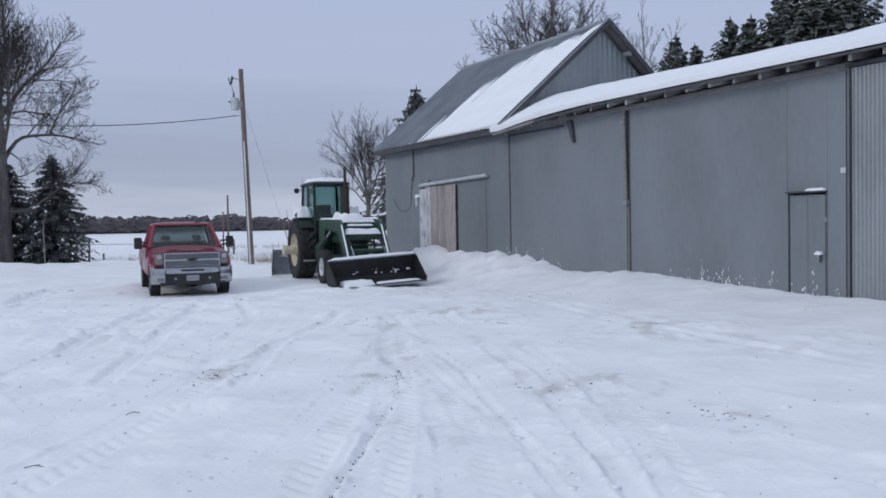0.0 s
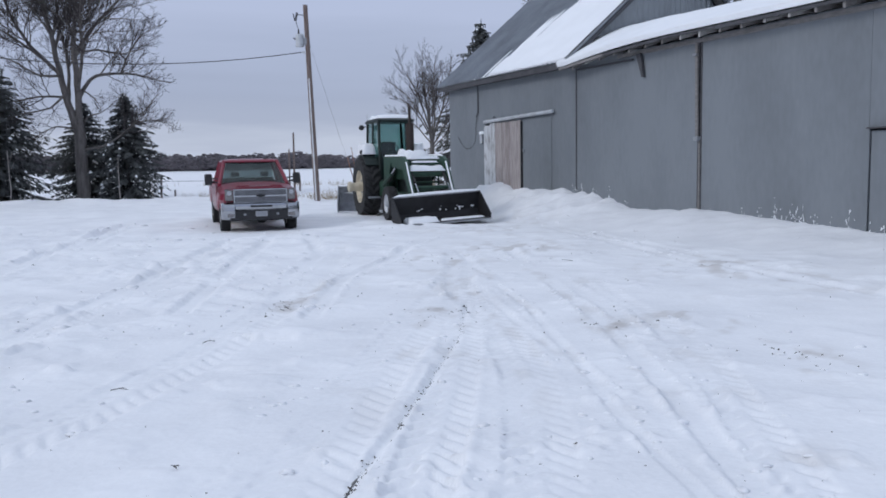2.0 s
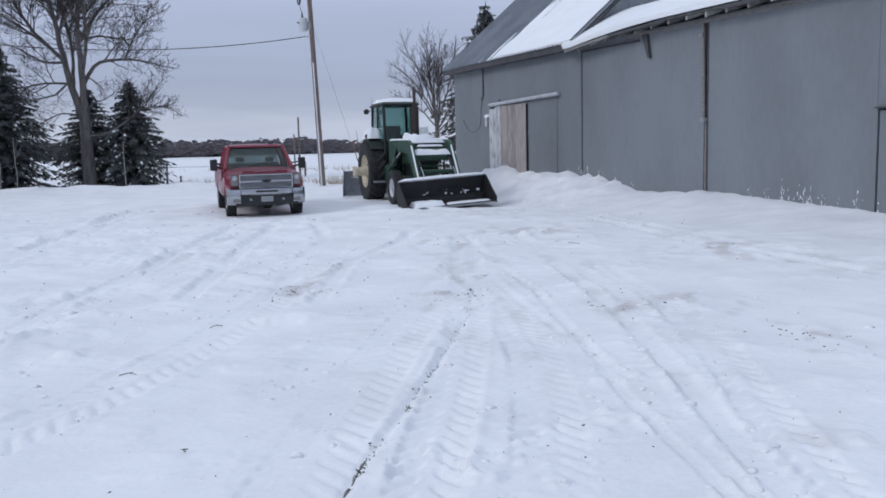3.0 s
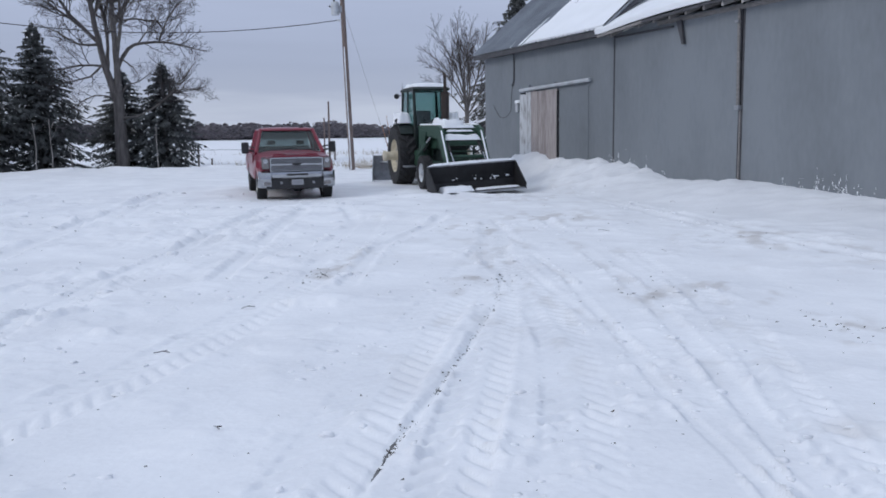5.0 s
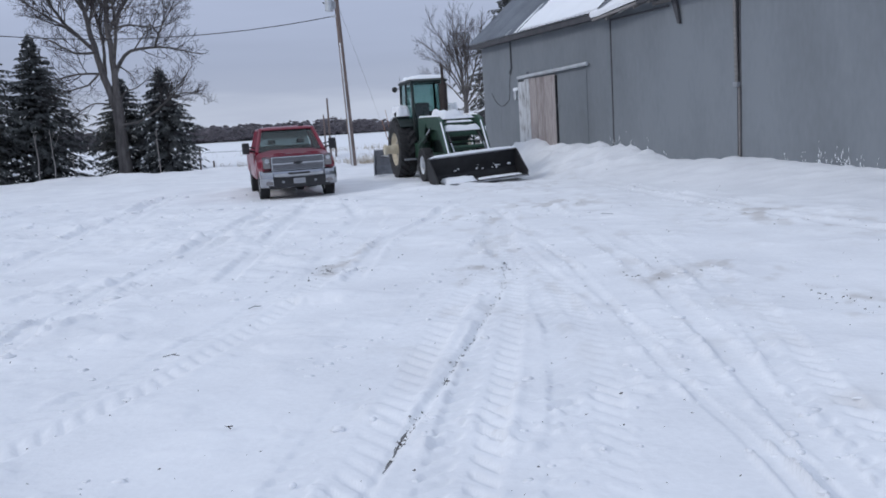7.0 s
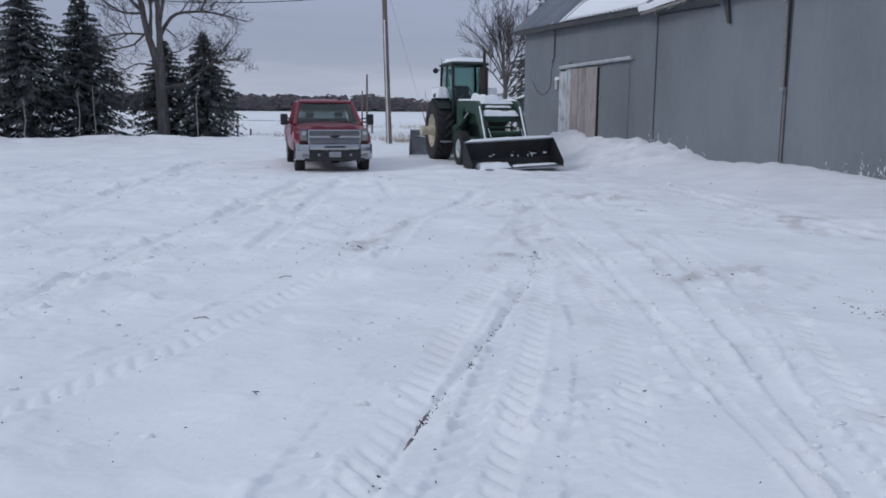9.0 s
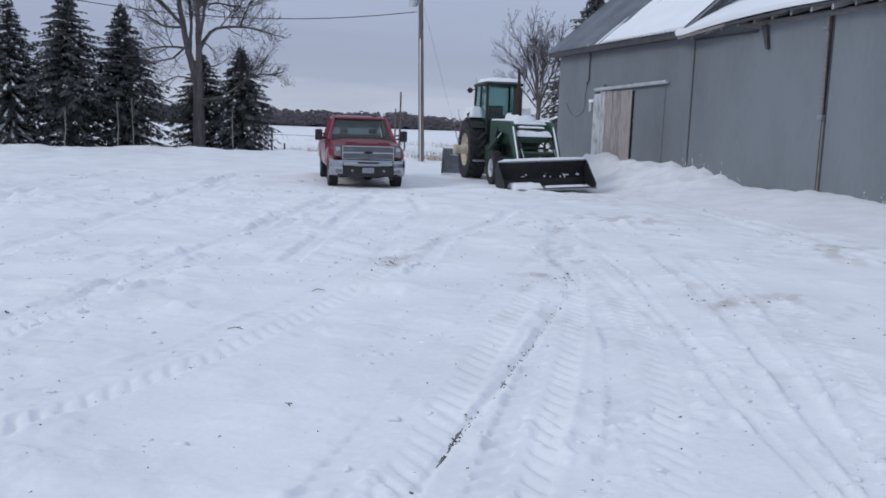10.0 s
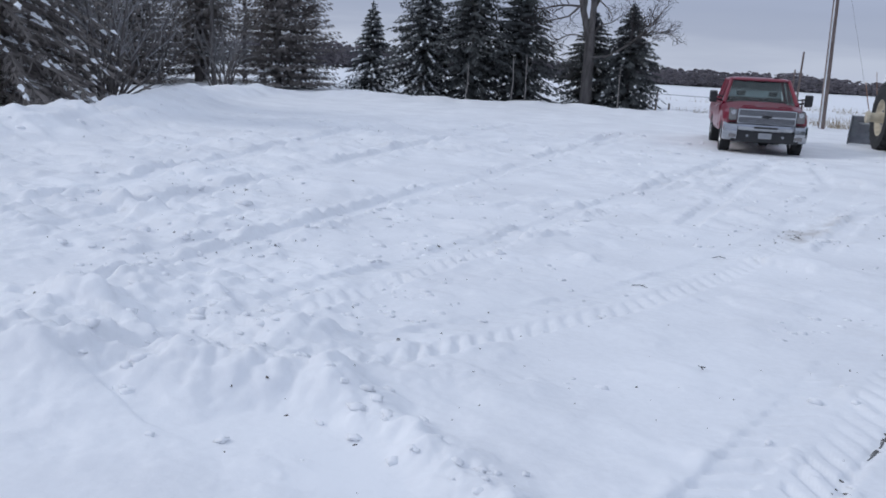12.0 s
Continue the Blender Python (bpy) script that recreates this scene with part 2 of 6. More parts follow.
def lathe(profile, seg=28, bm=None, closed=True):
    """Turns (x, r) pairs round the x axis."""
    out = bm or bmesh.new()
    rings = []
    for x, r in profile:
        rings.append([out.verts.new((x, r * math.cos(2 * math.pi * i / seg), r * math.sin(2 * math.pi * i / seg))) for i in range(seg)])
    for r, q in zip(rings, rings[1:]):
        for i in range(seg):
            out.faces.new((r[i], r[(i + 1) % seg], q[(i + 1) % seg], q[i]))
    if closed:
        out.faces.new(rings[0])
        out.faces.new(rings[-1])
    return out


def shift(bm, m):
    bmesh.ops.transform(bm, matrix=m, verts=bm.verts)
    return bm


# ---- value noise on arrays ----


def vnoise(x, y, seed=0):
    xi, yi = np.floor(x).astype(np.int64), np.floor(y).astype(np.int64)
    fx, fy = x - xi, y - yi
    fx, fy = fx * fx * (3 - 2 * fx), fy * fy * (3 - 2 * fy)

    def h(a, b):
        n = (a * 374761393 + b * 668265263 + seed * 1442695041) & 0x7FFFFFFF
        n = ((n ^ (n >> 13)) * 1274126177) & 0x7FFFFFFF
        return ((n ^ (n >> 16)) & 0xFFFF) / 65535.0
    return (h(xi, yi) * (1 - fx) + h(xi + 1, yi) * fx) * (1 - fy) + (h(xi, yi + 1) * (1 - fx) + h(xi + 1, yi + 1) * fx) * fy


def fbm(x, y, octaves=4, seed=0):
    out, amp, tot = 0, 1.0, 0
    for i in range(octaves):
        out, tot = out + amp * vnoise(x * 2 ** i + 17.3 * i, y * 2 ** i - 9.1 * i, seed + i), tot + amp
        amp *= 0.5
    return out / tot - 0.5


def smooth(a, b, x):
    t = np.clip((x - a) / (b - a), 0, 1)
    return t * t * (3 - 2 * t)


# ---- the yard: one sheet of snow from the feet to the horizon ----
ANGLE = 29.67                       # direction of the barn's long wall
WALL = pose(11.574, 6.594, 0, 0, 0, ANGLE)   # local x: into the building, y: along the wall
CA, SA = math.cos(radians(ANGLE)), math.sin(radians(ANGLE))


def along(x, y, pts):
    """Signed distance to a line of points, and the way along it."""
    best, side, way = np.full(x.shape, 1e9), np.zeros(x.shape), np.zeros(x.shape)
    run = 0.0
    for (ax, ay), (bx, by) in zip(pts, pts[1:]):
        dx, dy = bx - ax, by - ay
        n = math.hypot(dx, dy)
        t = np.clip(((x - ax) * dx + (y - ay) * dy) / n ** 2, 0, 1)
        px, py = x - ax - t * dx, y - ay - t * dy
        d = np.hypot(px, py)
        near = d < best
        best = np.where(near, d, best)
        side = np.where(near, np.sign(dx * py - dy * px), side)
        way = np.where(near, run + t * n, way)
        run += n
    return best * side, best, way


TREADS = [  # lugged tractor tracks: line, half width, depth
    ([(-1.3, -7.0), (-1.12, 1.5), (-1.10, 3.4), (-1.08, 5.0), (-1.0, 7.0), (-0.78, 9.8), (-0.7, 12.5)], 0.27, 0.030),
    ([(-0.6, -6.0), (-0.50, 1.5), (-0.48, 3.4), (-0.45, 5.0), (-0.44, 7.0), (-0.6, 10.0)], 0.20, 0.031),
    ([(0.0, -7.0), (0.10, 1.5), (0.12, 3.5), (0.15, 4.8), (0.12, 6.0), (-0.16, 8.3), (-0.62, 10.2), (-0.9, 14.0)], 0.22, 0.033),
    ([(-3.3, 2.6), (-3.05, 4.0), (-2.8, 5.0), (-2.62, 6.7), (-2.6, 8.6), (-2.75, 11.3), (-3.2, 15.0)], 0.26, 0.024),
    ([(-4.2, 3.0), (-4.42, 5.0), (-4.55, 7.0), (-4.95, 10.5), (-5.3, 15.0)], 0.25, 0.024),
    ([(1.5, -4.0), (1.42, 3.2), (1.41, 3.7), (1.39, 4.3), (1.44, 5.25), (1.51, 6.26), (1.45, 8.0), (1.0, 11.0)], 0.17, 0.024),
]
RUTS = [  # smooth tyre ruts
    ([(1.5, -4.0), (1.10, 3.0), (1.04, 3.6), (0.93, 4.2), (0.77, 5.0), (0.55, 6.3), (0.19, 8.9), (-0.19, 10.7), (-0.9, 14.5)], 0.055, 0.026),
    ([(1.3, -4.0), (0.98, 3.0), (0.92, 3.6), (0.86, 4.0), (0.72, 4.66), (0.55, 5.9), (0.33, 7.0), (-0.05, 8.6), (-0.5, 11.0)], 0.05, 0.022),
    ([(1.4, -4.0), (1.17, 3.0), (1.16, 3.7), (1.13, 4.5), (1.11, 5.0), (1.04, 6.4), (0.93, 8.0), (0.5, 11.0), (-0.3, 15.0)], 0.10, 0.030),
    ([(-2.62, 8.6), (-2.78, 9.8), (-3.11, 11.3), (-3.35, 14.3), (-4.6, 18.5)], 0.12, 0.035),
    ([(-2.1, 8.4), (-2.2, 9.6), (-2.33, 11.3), (-1.97, 13.3), (-1.7, 18.0)], 0.12, 0.028),
    ([(-4.4, 5.6), (-4.8, 7.9), (-5.1, 10.9), (-5.9, 17.5)], 0.13, 0.03),
    ([(-6.1, 3.4), (-6.4, 6.0), (-7.6, 11.3), (-9.5, 20.0)], 0.16, 0.035),
    ([(0.4, 22.0), (2.7, 13.1), (3.4, 11.5), (5.4, 7.0)], 0.14, 0.035),
    ([(1.0, 20.5), (3.5, 12.5), (6.2, 6.5)], 0.14, 0.03),
    ([(-5.4, 2.6), (-6.9, 8.0), (-8.6, 15.0), (-10.5, 22.0)], 0.18, 0.05),
    ([(-7.4, 3.4), (-9.5, 9.0), (-12.0, 16.0), (-14.0, 22.0)], 0.2, 0.05),
    ([(-8.8, 3.9), (-11.8, 10.0), (-16.0, 18.0)], 0.2, 0.05),
    ([(-3.6, 8.6), (-4.4, 13.0), (-5.2, 18.0)], 0.14, 0.035),
    ([(-0.1, 15.0), (1.05, 9.0), (1.14, 7.5)], 0.12, 0.025),
    ([(-3.45, 3.2), (-3.15, 4.06), (-2.67, 5.5), (-2.55, 7.0)], 0.05, 0.016),
]
GROOVE = [(-0.95, -2.0), (-0.90, 1.5), (-0.87, 3.3), (-0.82, 3.86), (-0.71, 4.83), (-0.60, 6.0), (-0.48, 7.6), (-0.5, 9.3)]
BERMS = [  # ploughed banks: line, half width, height
    ([(-14.6, 3.5), (-15.5, 6.7), (-16.9, 9.6), (-20.5, 13.6), (-25.5, 18.5), (-29.5, 24.0)], 1.1, 0.55),
    ([(-29.5, 26.0), (-24.5, 30.0), (-19.5, 33.5), (-14.0, 35.0), (-10.5, 36.0)], 1.6, 0.30),
    ([(-27.0, 27.5), (-19.6, 26.4), (-14.0, 27.5)], 1.5, 0.14),
    ([(-4.6, 1.4), (-3.7, 1.95), (-3.04, 2.40), (-2.74, 2.33), (-2.5, 2.28), (-2.17, 2.2), (-1.6, 1.95)], 0.16, 0.11),
]


def height(x, y):
    r = np.hypot(x, y)
    h = 0.06 * fbm(x / 3.1, y / 3.1, 3, 3) + 0.10 * fbm(x / 0.6, y / 0.5, 3, 11) * (r < 60)
    h = h + 0.05 * np.maximum(fbm(x / 0.24, y / 0.2, 3, 13), 0) * smooth(-0.06, 0.1, fbm(x / 2.3, y / 1.9, 2, 15)) * (r < 40)
    # trodden and churned snow, rougher on the open side of the yard
    front = smooth(-0.6, 0.4, y + 0.9 * np.abs(x) * 0.2)
    rough = front * smooth(-2.6, -5.5, x) * smooth(26, 12, y) + 0.35 * smooth(1.2, 3.0, x) * smooth(20, 8, y)
    mid = front * smooth(5, 9, r) * smooth(30, 20, r) * smooth(-1.5, -5, x)
    h = h + mid * np.minimum(1, np.hypot(x + 6.4, y - 20) / 9 + 0.1) * (0.11 * np.maximum(fbm(x / 0.6, y / 0.4, 4, 23) - 0.02, 0) + 0.12 * np.abs(fbm(x / 0.36, y / 0.32, 3, 25))) * (0.25 + smooth(-0.12, 0.12, fbm(x / 2.6, y / 2.2, 2, 27)))
    lump = fbm(x / 0.30, y / 0.30, 3, 21)
    patch = smooth(-0.10, 0.14, fbm(x / 1.7, y / 1.7, 2, 31))
    h = h + rough * patch * (0.14 * np.maximum(lump, 0) + 0.085 * np.abs(fbm(x / 0.21, y / 0.21, 3, 43)) + 0.05 * fbm(x / 0.09, y / 0.09, 2, 41))
    corner = smooth(-1.8, -3.6, x) * smooth(4.6, 2.2, y) * smooth(-4.0, -1.0, y)
    corner = corner * (0.15 + 0.85 * smooth(-0.45, -0.05, (y - 1.4) - 0.64 * (x + 4.6)))
    h = h + corner * (0.15 * np.abs(fbm(x / 0.45, y / 0.45, 4, 51)) * smooth(-0.12, 0.1, fbm(x / 1.1, y / 0.9, 2, 55)) + 0.07 * np.abs(fbm(x / 0.17, y / 0.17, 3, 53)) + 0.035 * fbm(x / 0.07, y / 0.07, 2, 61))
    for cx, cy, rad, up in ((-4.36, 1.97, 0.13, 0.17), (-4.13, 1.62, 0.24, 0.14), (-4.5, 1.6, 0.28, 0.16), (-3.77, 2.05, 0.22, 0.12), (-3.4, 2.15, 0.2, 0.07), (-3.65, 2.83, 0.17, 0.12), (-3.05, 2.42, 0.2, 0.08), (-5.2, 2.6, 0.5, 0.16), (-4.8, 2.2, 0.3, 0.1)):
        d = np.hypot(x - cx, y - cy) / rad
        h = h + 0.85 * up * np.exp(-d ** 2) * (1 + 1.0 * fbm(x / 0.15, y / 0.15, 3, 71))
    h = h + (0.014 * fbm(x / 0.13, y / 0.13, 3, 81) + 0.016 * np.maximum(fbm(x / 0.16, y / 0.12, 2, 83), 0.08)) * smooth(22, 9, r)
    # crusted ledges and crumbs where the plough and wheels broke the surface
    ledge = fbm(x / 1.5 + 0.2 * y, y / 0.55, 3, 85)
    band = smooth(-0.5, -3.0, x) * smooth(3.0, 5.0, r) * smooth(34, 18, r) * front
    h = h + band * smooth(-0.12, 0.1, fbm(x / 2.9, y / 2.1, 2, 87)) * (0.045 * smooth(0.0, 0.035, ledge) + 0.03 * smooth(0.12, 0.15, ledge) + 0.05 * np.maximum(fbm(x / 0.2, y / 0.17, 3, 89) - 0.03, 0))
    for pts, half, up in BERMS:
        _, d, w = along(x, y, pts)
        h = h + up * np.exp(-(d / half) ** 2) * (0.75 + 1.1 * fbm(x / (half * 0.8), y / (half * 0.8), 4, 91))
    near = r < 26
    xs, ys = x[near], y[near]
    add = np.zeros(xs.shape)
    for k, (pts, half, deep) in enumerate(TREADS):
        sd, d, w = along(xs, ys, pts)
        inside = smooth(half, half * 0.86, d)
        phase = w / 0.165 + d / 0.30 * 1.7 + np.where(sd > 0, 0.5, 0.0) + 0.25 * fbm(xs / 0.4, ys / 0.4, 2, 101 + k)
        bar = smooth(0.45, 0.75, np.abs(2 * (phase - np.floor(phase)) - 1)) * smooth(0.02, 0.06, d)
        fade = smooth(-0.22, 0.14, fbm(xs / 0.7, ys / 0.9, 3, 111 + k)) * 0.75 + 0.25
        add += inside * fade * (-deep * 0.6 - deep * 2.1 * bar) + 0.5 * deep * np.exp(-((d - half * 1.1) / (0.16 * half)) ** 2) * smooth(-0.05, 0.25, fbm(xs / 0.2, ys / 0.2, 2, 121 + k))
    for k, (pts, half, deep) in enumerate(RUTS):
        _, d, w = along(xs, ys, pts)
        fade = smooth(-0.3, 0.1, fbm(xs / 1.6, ys / 1.6, 2, 131 + k))
        add += fade * 1.6 * (-deep * smooth(half, half * 0.7, d) + (0.9 if k < 3 else 0.65) * deep * np.exp(-((d - half * 1.25) / (0.35 * half)) ** 2) * np.maximum(0, 0.3 + 2.4 * fbm(xs / 0.14, ys / 0.14, 3, 151 + k)))
    _, d, w = along(xs, ys, GROOVE)
    wob = d + 0.03 * fbm(xs / 0.12, ys / 0.12, 2, 171)
    add += -0.045 * smooth(0.035, 0.012, wob) * smooth(-0.25, 0.0, fbm(xs / 0.35, ys / 0.35, 2, 173)) + 0.03 * np.exp(-((d - 0.06) / 0.03) ** 2) * np.maximum(0, fbm(xs / 0.1, ys / 0.1, 2, 175) + 0.1)
    for cx, cy, rad in ((-0.19, 7.07, 0.13), (-0.33, 7.7, 0.1), (-0.15, 6.6, 0.08), (0.36, 4.75, 0.09), (1.5, 5.2, 0.12), (2.26, 6.6, 0.3), (-1.4, 4.4, 0.1)):
        add += -0.035 * np.exp(-(np.hypot(xs - cx, ys - cy) / rad) ** 4)
    # crumbled crust between and beside the tracks
    crust = smooth(-0.10, 0.14, fbm(xs / 0.9, ys / 1.3, 3, 221)) * smooth(-3.4, -1.6, xs) * smooth(4.2, 1.8, xs) * smooth(20, 11, ys)
    grain = fbm(xs / 0.10, ys / 0.09, 3, 223)
    add += crust * (0.020 * np.maximum(grain, -0.05) + 0.016 * smooth(0.08, 0.16, fbm(xs / 0.16, ys / 0.13, 3, 225)))
    h[near] += add
    # drift against the long wall, and the heap before the plank door
    u, s = (x - 11.574) * CA + (y - 6.594) * SA, -(x - 11.574) * SA + (y - 6.594) * CA
    top = np.interp(s, [-6, 0, 8, 10, 11.5, 13, 14.6, 16.8, 18, 19.5, 21, 22.5, 23.4, 24.2, 25.3, 28, 31], [0.3, 0.25, 0.19, 0.17, 0.25, 0.35, 0.40, 0.31, 0.50, 0.69, 0.70, 0.58, 0.78, 0.80, 0.45, 0.35, 0.2])
    top = top + (0.11 + 0.3 * smooth(16.5, 18.5, s)) * fbm(s / 0.3, u / 0.4, 4, 181)
    wide = np.interp(s, [8, 14, 19, 24, 28], [2.6, 2.6, 2.9, 2.4, 2.4])
    fall = np.where(u < 0, np.clip(1 + u / wide, 0, 1), np.clip(1 - u / 1.0, 0, 1))
    fall = fall * fall * (3 - 2 * fall)
    h = np.maximum(h, top * fall + 0.3 * h)
    d = np.hypot((u + 0.75) / 0.9, (s - 23.4) / 0.85)
    h = h + 0.12 * np.exp(-d ** 2) * (1 + 1.6 * fbm(x / 0.3, y / 0.3, 4, 191))
    # the open field falls away gently
    h = h + smooth(36, 60, r) * (0.35 * fbm(x / 22, y / 22, 3, 201)) - smooth(60, 420, r) * 0.9 - smooth(420, 2600, r) * 2
    # snow pressed flat under the vehicles
    for cx, cy, rad in ((-6.6, 21.6, 2.6), (-2.9, 24.6, 2.6)):
        d = np.hypot(x - cx, y - cy)
        h = h * (1 - 0.8 * smooth(rad * 1.3, rad * 0.8, d))
    return h


SMUDGES = [(-2.55, 9.2, 0.35, 0.9), (-2.4, 10.2, 0.4, 0.6), (-0.75, 8.9, 0.22, 0.8), (-0.55, 9.6, 0.3, 0.7), (0.95, 8.0, 0.25, 0.9), (1.08, 6.4, 0.15, 0.8), (1.13, 4.6, 0.12, 0.9),
           (2.3, 6.6, 0.3, 0.9), (-1.1, 13.2, 0.8, 0.6), (0.2, 15.0, 1.0, 0.6), (2.9, 12.4, 0.9, 0.7), (3.6, 11.0, 0.9, 0.5), (-0.5, 20.0, 1.5, 0.5), (1.8, 8.4, 0.6, 0.6), (1.5, 4.2, 0.3, 0.3)]


def soiled(x, y):
    """How much dirt the wheels have left in the snow, 0 to 1."""
    out = np.zeros(x.shape)
    near = np.hypot(x, y) < 34
    xs, ys = x[near], y[near]
    fine = smooth(0.0, 0.22, fbm(xs / 0.22, ys / 0.4, 4, 241))
    add = np.zeros(xs.shape)
    for cx, cy, rad, much in SMUDGES:
        add = np.maximum(add, much * np.exp(-((xs - cx) / rad) ** 2 - ((ys - cy) / (1.6 * rad)) ** 2))
    for pts, half, _ in TREADS[:3] + TREADS[5:] + RUTS[:3]:
        _, d, w = along(xs, ys, pts)
        add = np.maximum(add, 0.30 * np.exp(-(d / (1.2 * half)) ** 2) * smooth(3.0, 8.0, ys) * smooth(24, 15, ys))
    out[near] = add * fine
    return out


def build_ground():
    r1 = np.concatenate([np.linspace(0.8, 1.9, 24)[:-1], np.exp(np.linspace(math.log(1.9), math.log(42), 720))])
    r2 = np.exp(np.linspace(math.log(42), math.log(4200), 70))[1:]
    radii = np.concatenate([[0.3], r1, r2])
    a1 = np.radians(np.arange(-34, 72.01, 0.235))
    a2 = np.radians(np.linspace(72.01, 326, 200))[1:-1]
    ang = np.concatenate([a1, a2])
    rr, aa = np.meshgrid(radii, ang, indexing="ij")
    x, y = -rr * np.sin(aa), rr * np.cos(aa)
    z = height(x.ravel(), y.ravel())
    co = np.stack([x.ravel(), y.ravel(), z], 1)
    nr, na = rr.shape
    i, j = np.meshgrid(np.arange(nr - 1), np.arange(na), indexing="ij")
    k = (j + 1) % na
    quads = np.stack([i * na + j, (i + 1) * na + j, (i + 1) * na + k, i * na + k], -1).reshape(-1, 4)[:, ::-1]
    me = bpy.data.meshes.new("ground")
    me.vertices.add(len(co) + 1)
    co = np.vstack([co, [[0, 0, float(z[:na].mean())]]])
    me.vertices.foreach_set("co", co.ravel())
    tri = np.stack([np.arange(na), (np.arange(na) + 1) % na, np.full(na, len(co) - 1)], 1)[:, ::-1]
    nq, ntri = len(quads), len(tri)
    me.loops.add(nq * 4 + ntri * 3)
    me.polygons.add(nq + ntri)
    me.loops.foreach_set("vertex_index", np.concatenate([quads.ravel(), tri.ravel()]).astype(np.int32))
    me.polygons.foreach_set("loop_start", np.concatenate([np.arange(nq) * 4, nq * 4 + np.arange(ntri) * 3]).astype(np.int32))
    me.polygons.foreach_set("use_smooth", np.ones(nq + ntri, dtype=bool))
    me.update(calc_edges=True)
    me.validate()
    stain = me.attributes.new("stain", "FLOAT", "POINT")
    stain.data.foreach_set("value", soiled(co[:, 0].copy(), co[:, 1].copy()).astype(np.float32))
    me.materials.append(SNOW)
    if me.polygons[0].normal.z < 0:
        me.flip_normals()
    return tagged(new("ground", me), "snow-covered farmyard and field with tyre tracks", "ground", kind="structure")


build_ground()


def level(x, y):
    return float(height(np.array([float(x)]), np.array([float(y)]))[0])

# ---- barn and shed ----


def ribbed(s0, s1, z0, z1, x, pitch=0.076, depth=0.009, bm=None):
    """A corrugated sheet standing at local x, its waves running up."""
    out = bm or bmesh.new()
    n = max(2, int((s1 - s0) / (pitch / 4)))
    cols = []
    for i in range(n + 1):
        s = s0 + (s1 - s0) * i / n
        d = depth * math.cos(2 * math.pi * (s - s0) / pitch)
        cols.append((out.verts.new((x + d, s, z0)), out.verts.new((x + d, s, z1))))
    for a, b in zip(cols, cols[1:]):
        out.faces.new((a[0], b[0], b[1], a[1]))
    return out


def roof_sheet(s0, s1, u0, z0, u1, z1, rib=0.23, high=0.055, steps=1):
    """A ribbed steel sheet that climbs from (u0, z0) to (u1, z1)."""
    out = bmesh.new()
    prof = []
    s = s0
    while s < s1 - 1e-6:
        e = min(s + rib, s1)
        prof += [(s, 0), (s + 0.012, high), (s + 0.045, high), (s + 0.057, 0)]
        s = e
    prof.append((s1, 0))
    nrm = Vector((z0 - z1, 0, u1 - u0)).normalized()
    if nrm.z < 0:
        nrm = -nrm
    rows = []
    for t in np.linspace(0, 1, steps + 1):
        u, z = u0 + (u1 - u0) * t, z0 + (z1 - z0) * t
        rows.append([out.verts.new((u + nrm.x * h, min(q, s1), z + nrm.z * h)) for q, h in prof])
    for r, q in zip(rows, rows[1:]):
        for a, b, c, d in zip(r, r[1:], q[1:], q):
            out.faces.new((a, b, c, d))
        out.faces.new([out.verts.new(v.co - nrm * 0.02) for v in (r[0], r[-1], q[-1], q[0])])
    return out


EAVE, APEX, RIDGE_U, BACK_U = 4.30, 7.72, 3.75, 7.5
NEAR, FAR = 19.84, 27.6
barn = thing("barn", WALL, "grey metal-clad gable barn with ribbed steel roof", "barn")
slope = (APEX - EAVE) / (RIDGE_U + 0.3)


def wall_piece(parent, s0, s1, z0, z1, x0=0.0, x1=0.14, mat=SHEET, name="wall_panel"):
    return part(name, box(x0, x1, s0, s1, z0, z1), mat, parent)


front = part("front_wall", box(0.02, 0.16, 24.9, FAR, 0, 4.52), SHEET, barn)
wall_piece(front, 24.905, 26.3, 0, 4.55, 0.0, 0.02)
wall_piece(front, 26.306, FAR + 0.02, 0, 4.55, 0.0, 0.02)
wall_piece(front, 19.506, 22.4, 0, 4.55, 0.0, 0.15)
wall_piece(front, 22.404, 24.9, 2.82, 4.55, 0.0, 0.15)
for a, b, nm in ((NEAR, NEAR + 0.15, "gable_wall"), (FAR - 0.15, FAR, "gable_wall")):
    prof = [(0.16, 0.0), (BACK_U - 0.16, 0.0), (BACK_U - 0.16, EAVE + 0.1), (RIDGE_U, APEX - 0.12), (0.16, EAVE + 0.1)]
    part(nm, extrude(prof, "y", a, b), SHEET, barn)
part("back_wall", box(BACK_U - 0.15, BACK_U, NEAR, FAR, 0, 4.4), SHEET, barn)


def gable_cladding():
    out = bmesh.new()
    n = int(7.3 / 0.04)
    cols = []
    for i in range(n + 1):
        u = 0.12 + 7.26 * i / n
        top = min(EAVE + 0.15 + slope * (u - 0.1), EAVE + 0.15 + slope * (2 * RIDGE_U - u - 0.1)) - 0.1
        d = 0.02 * max(-0.4, math.cos(2 * math.pi * u / 0.2))
        cols.append((out.verts.new((u, NEAR - 0.03 + d, 4.2)), out.verts.new((u, NEAR - 0.03 + d, max(top, 4.25)))))
    for a, b in zip(cols, cols[1:]):
        out.faces.new((a[0], b[0], b[1], a[1]))
    return out


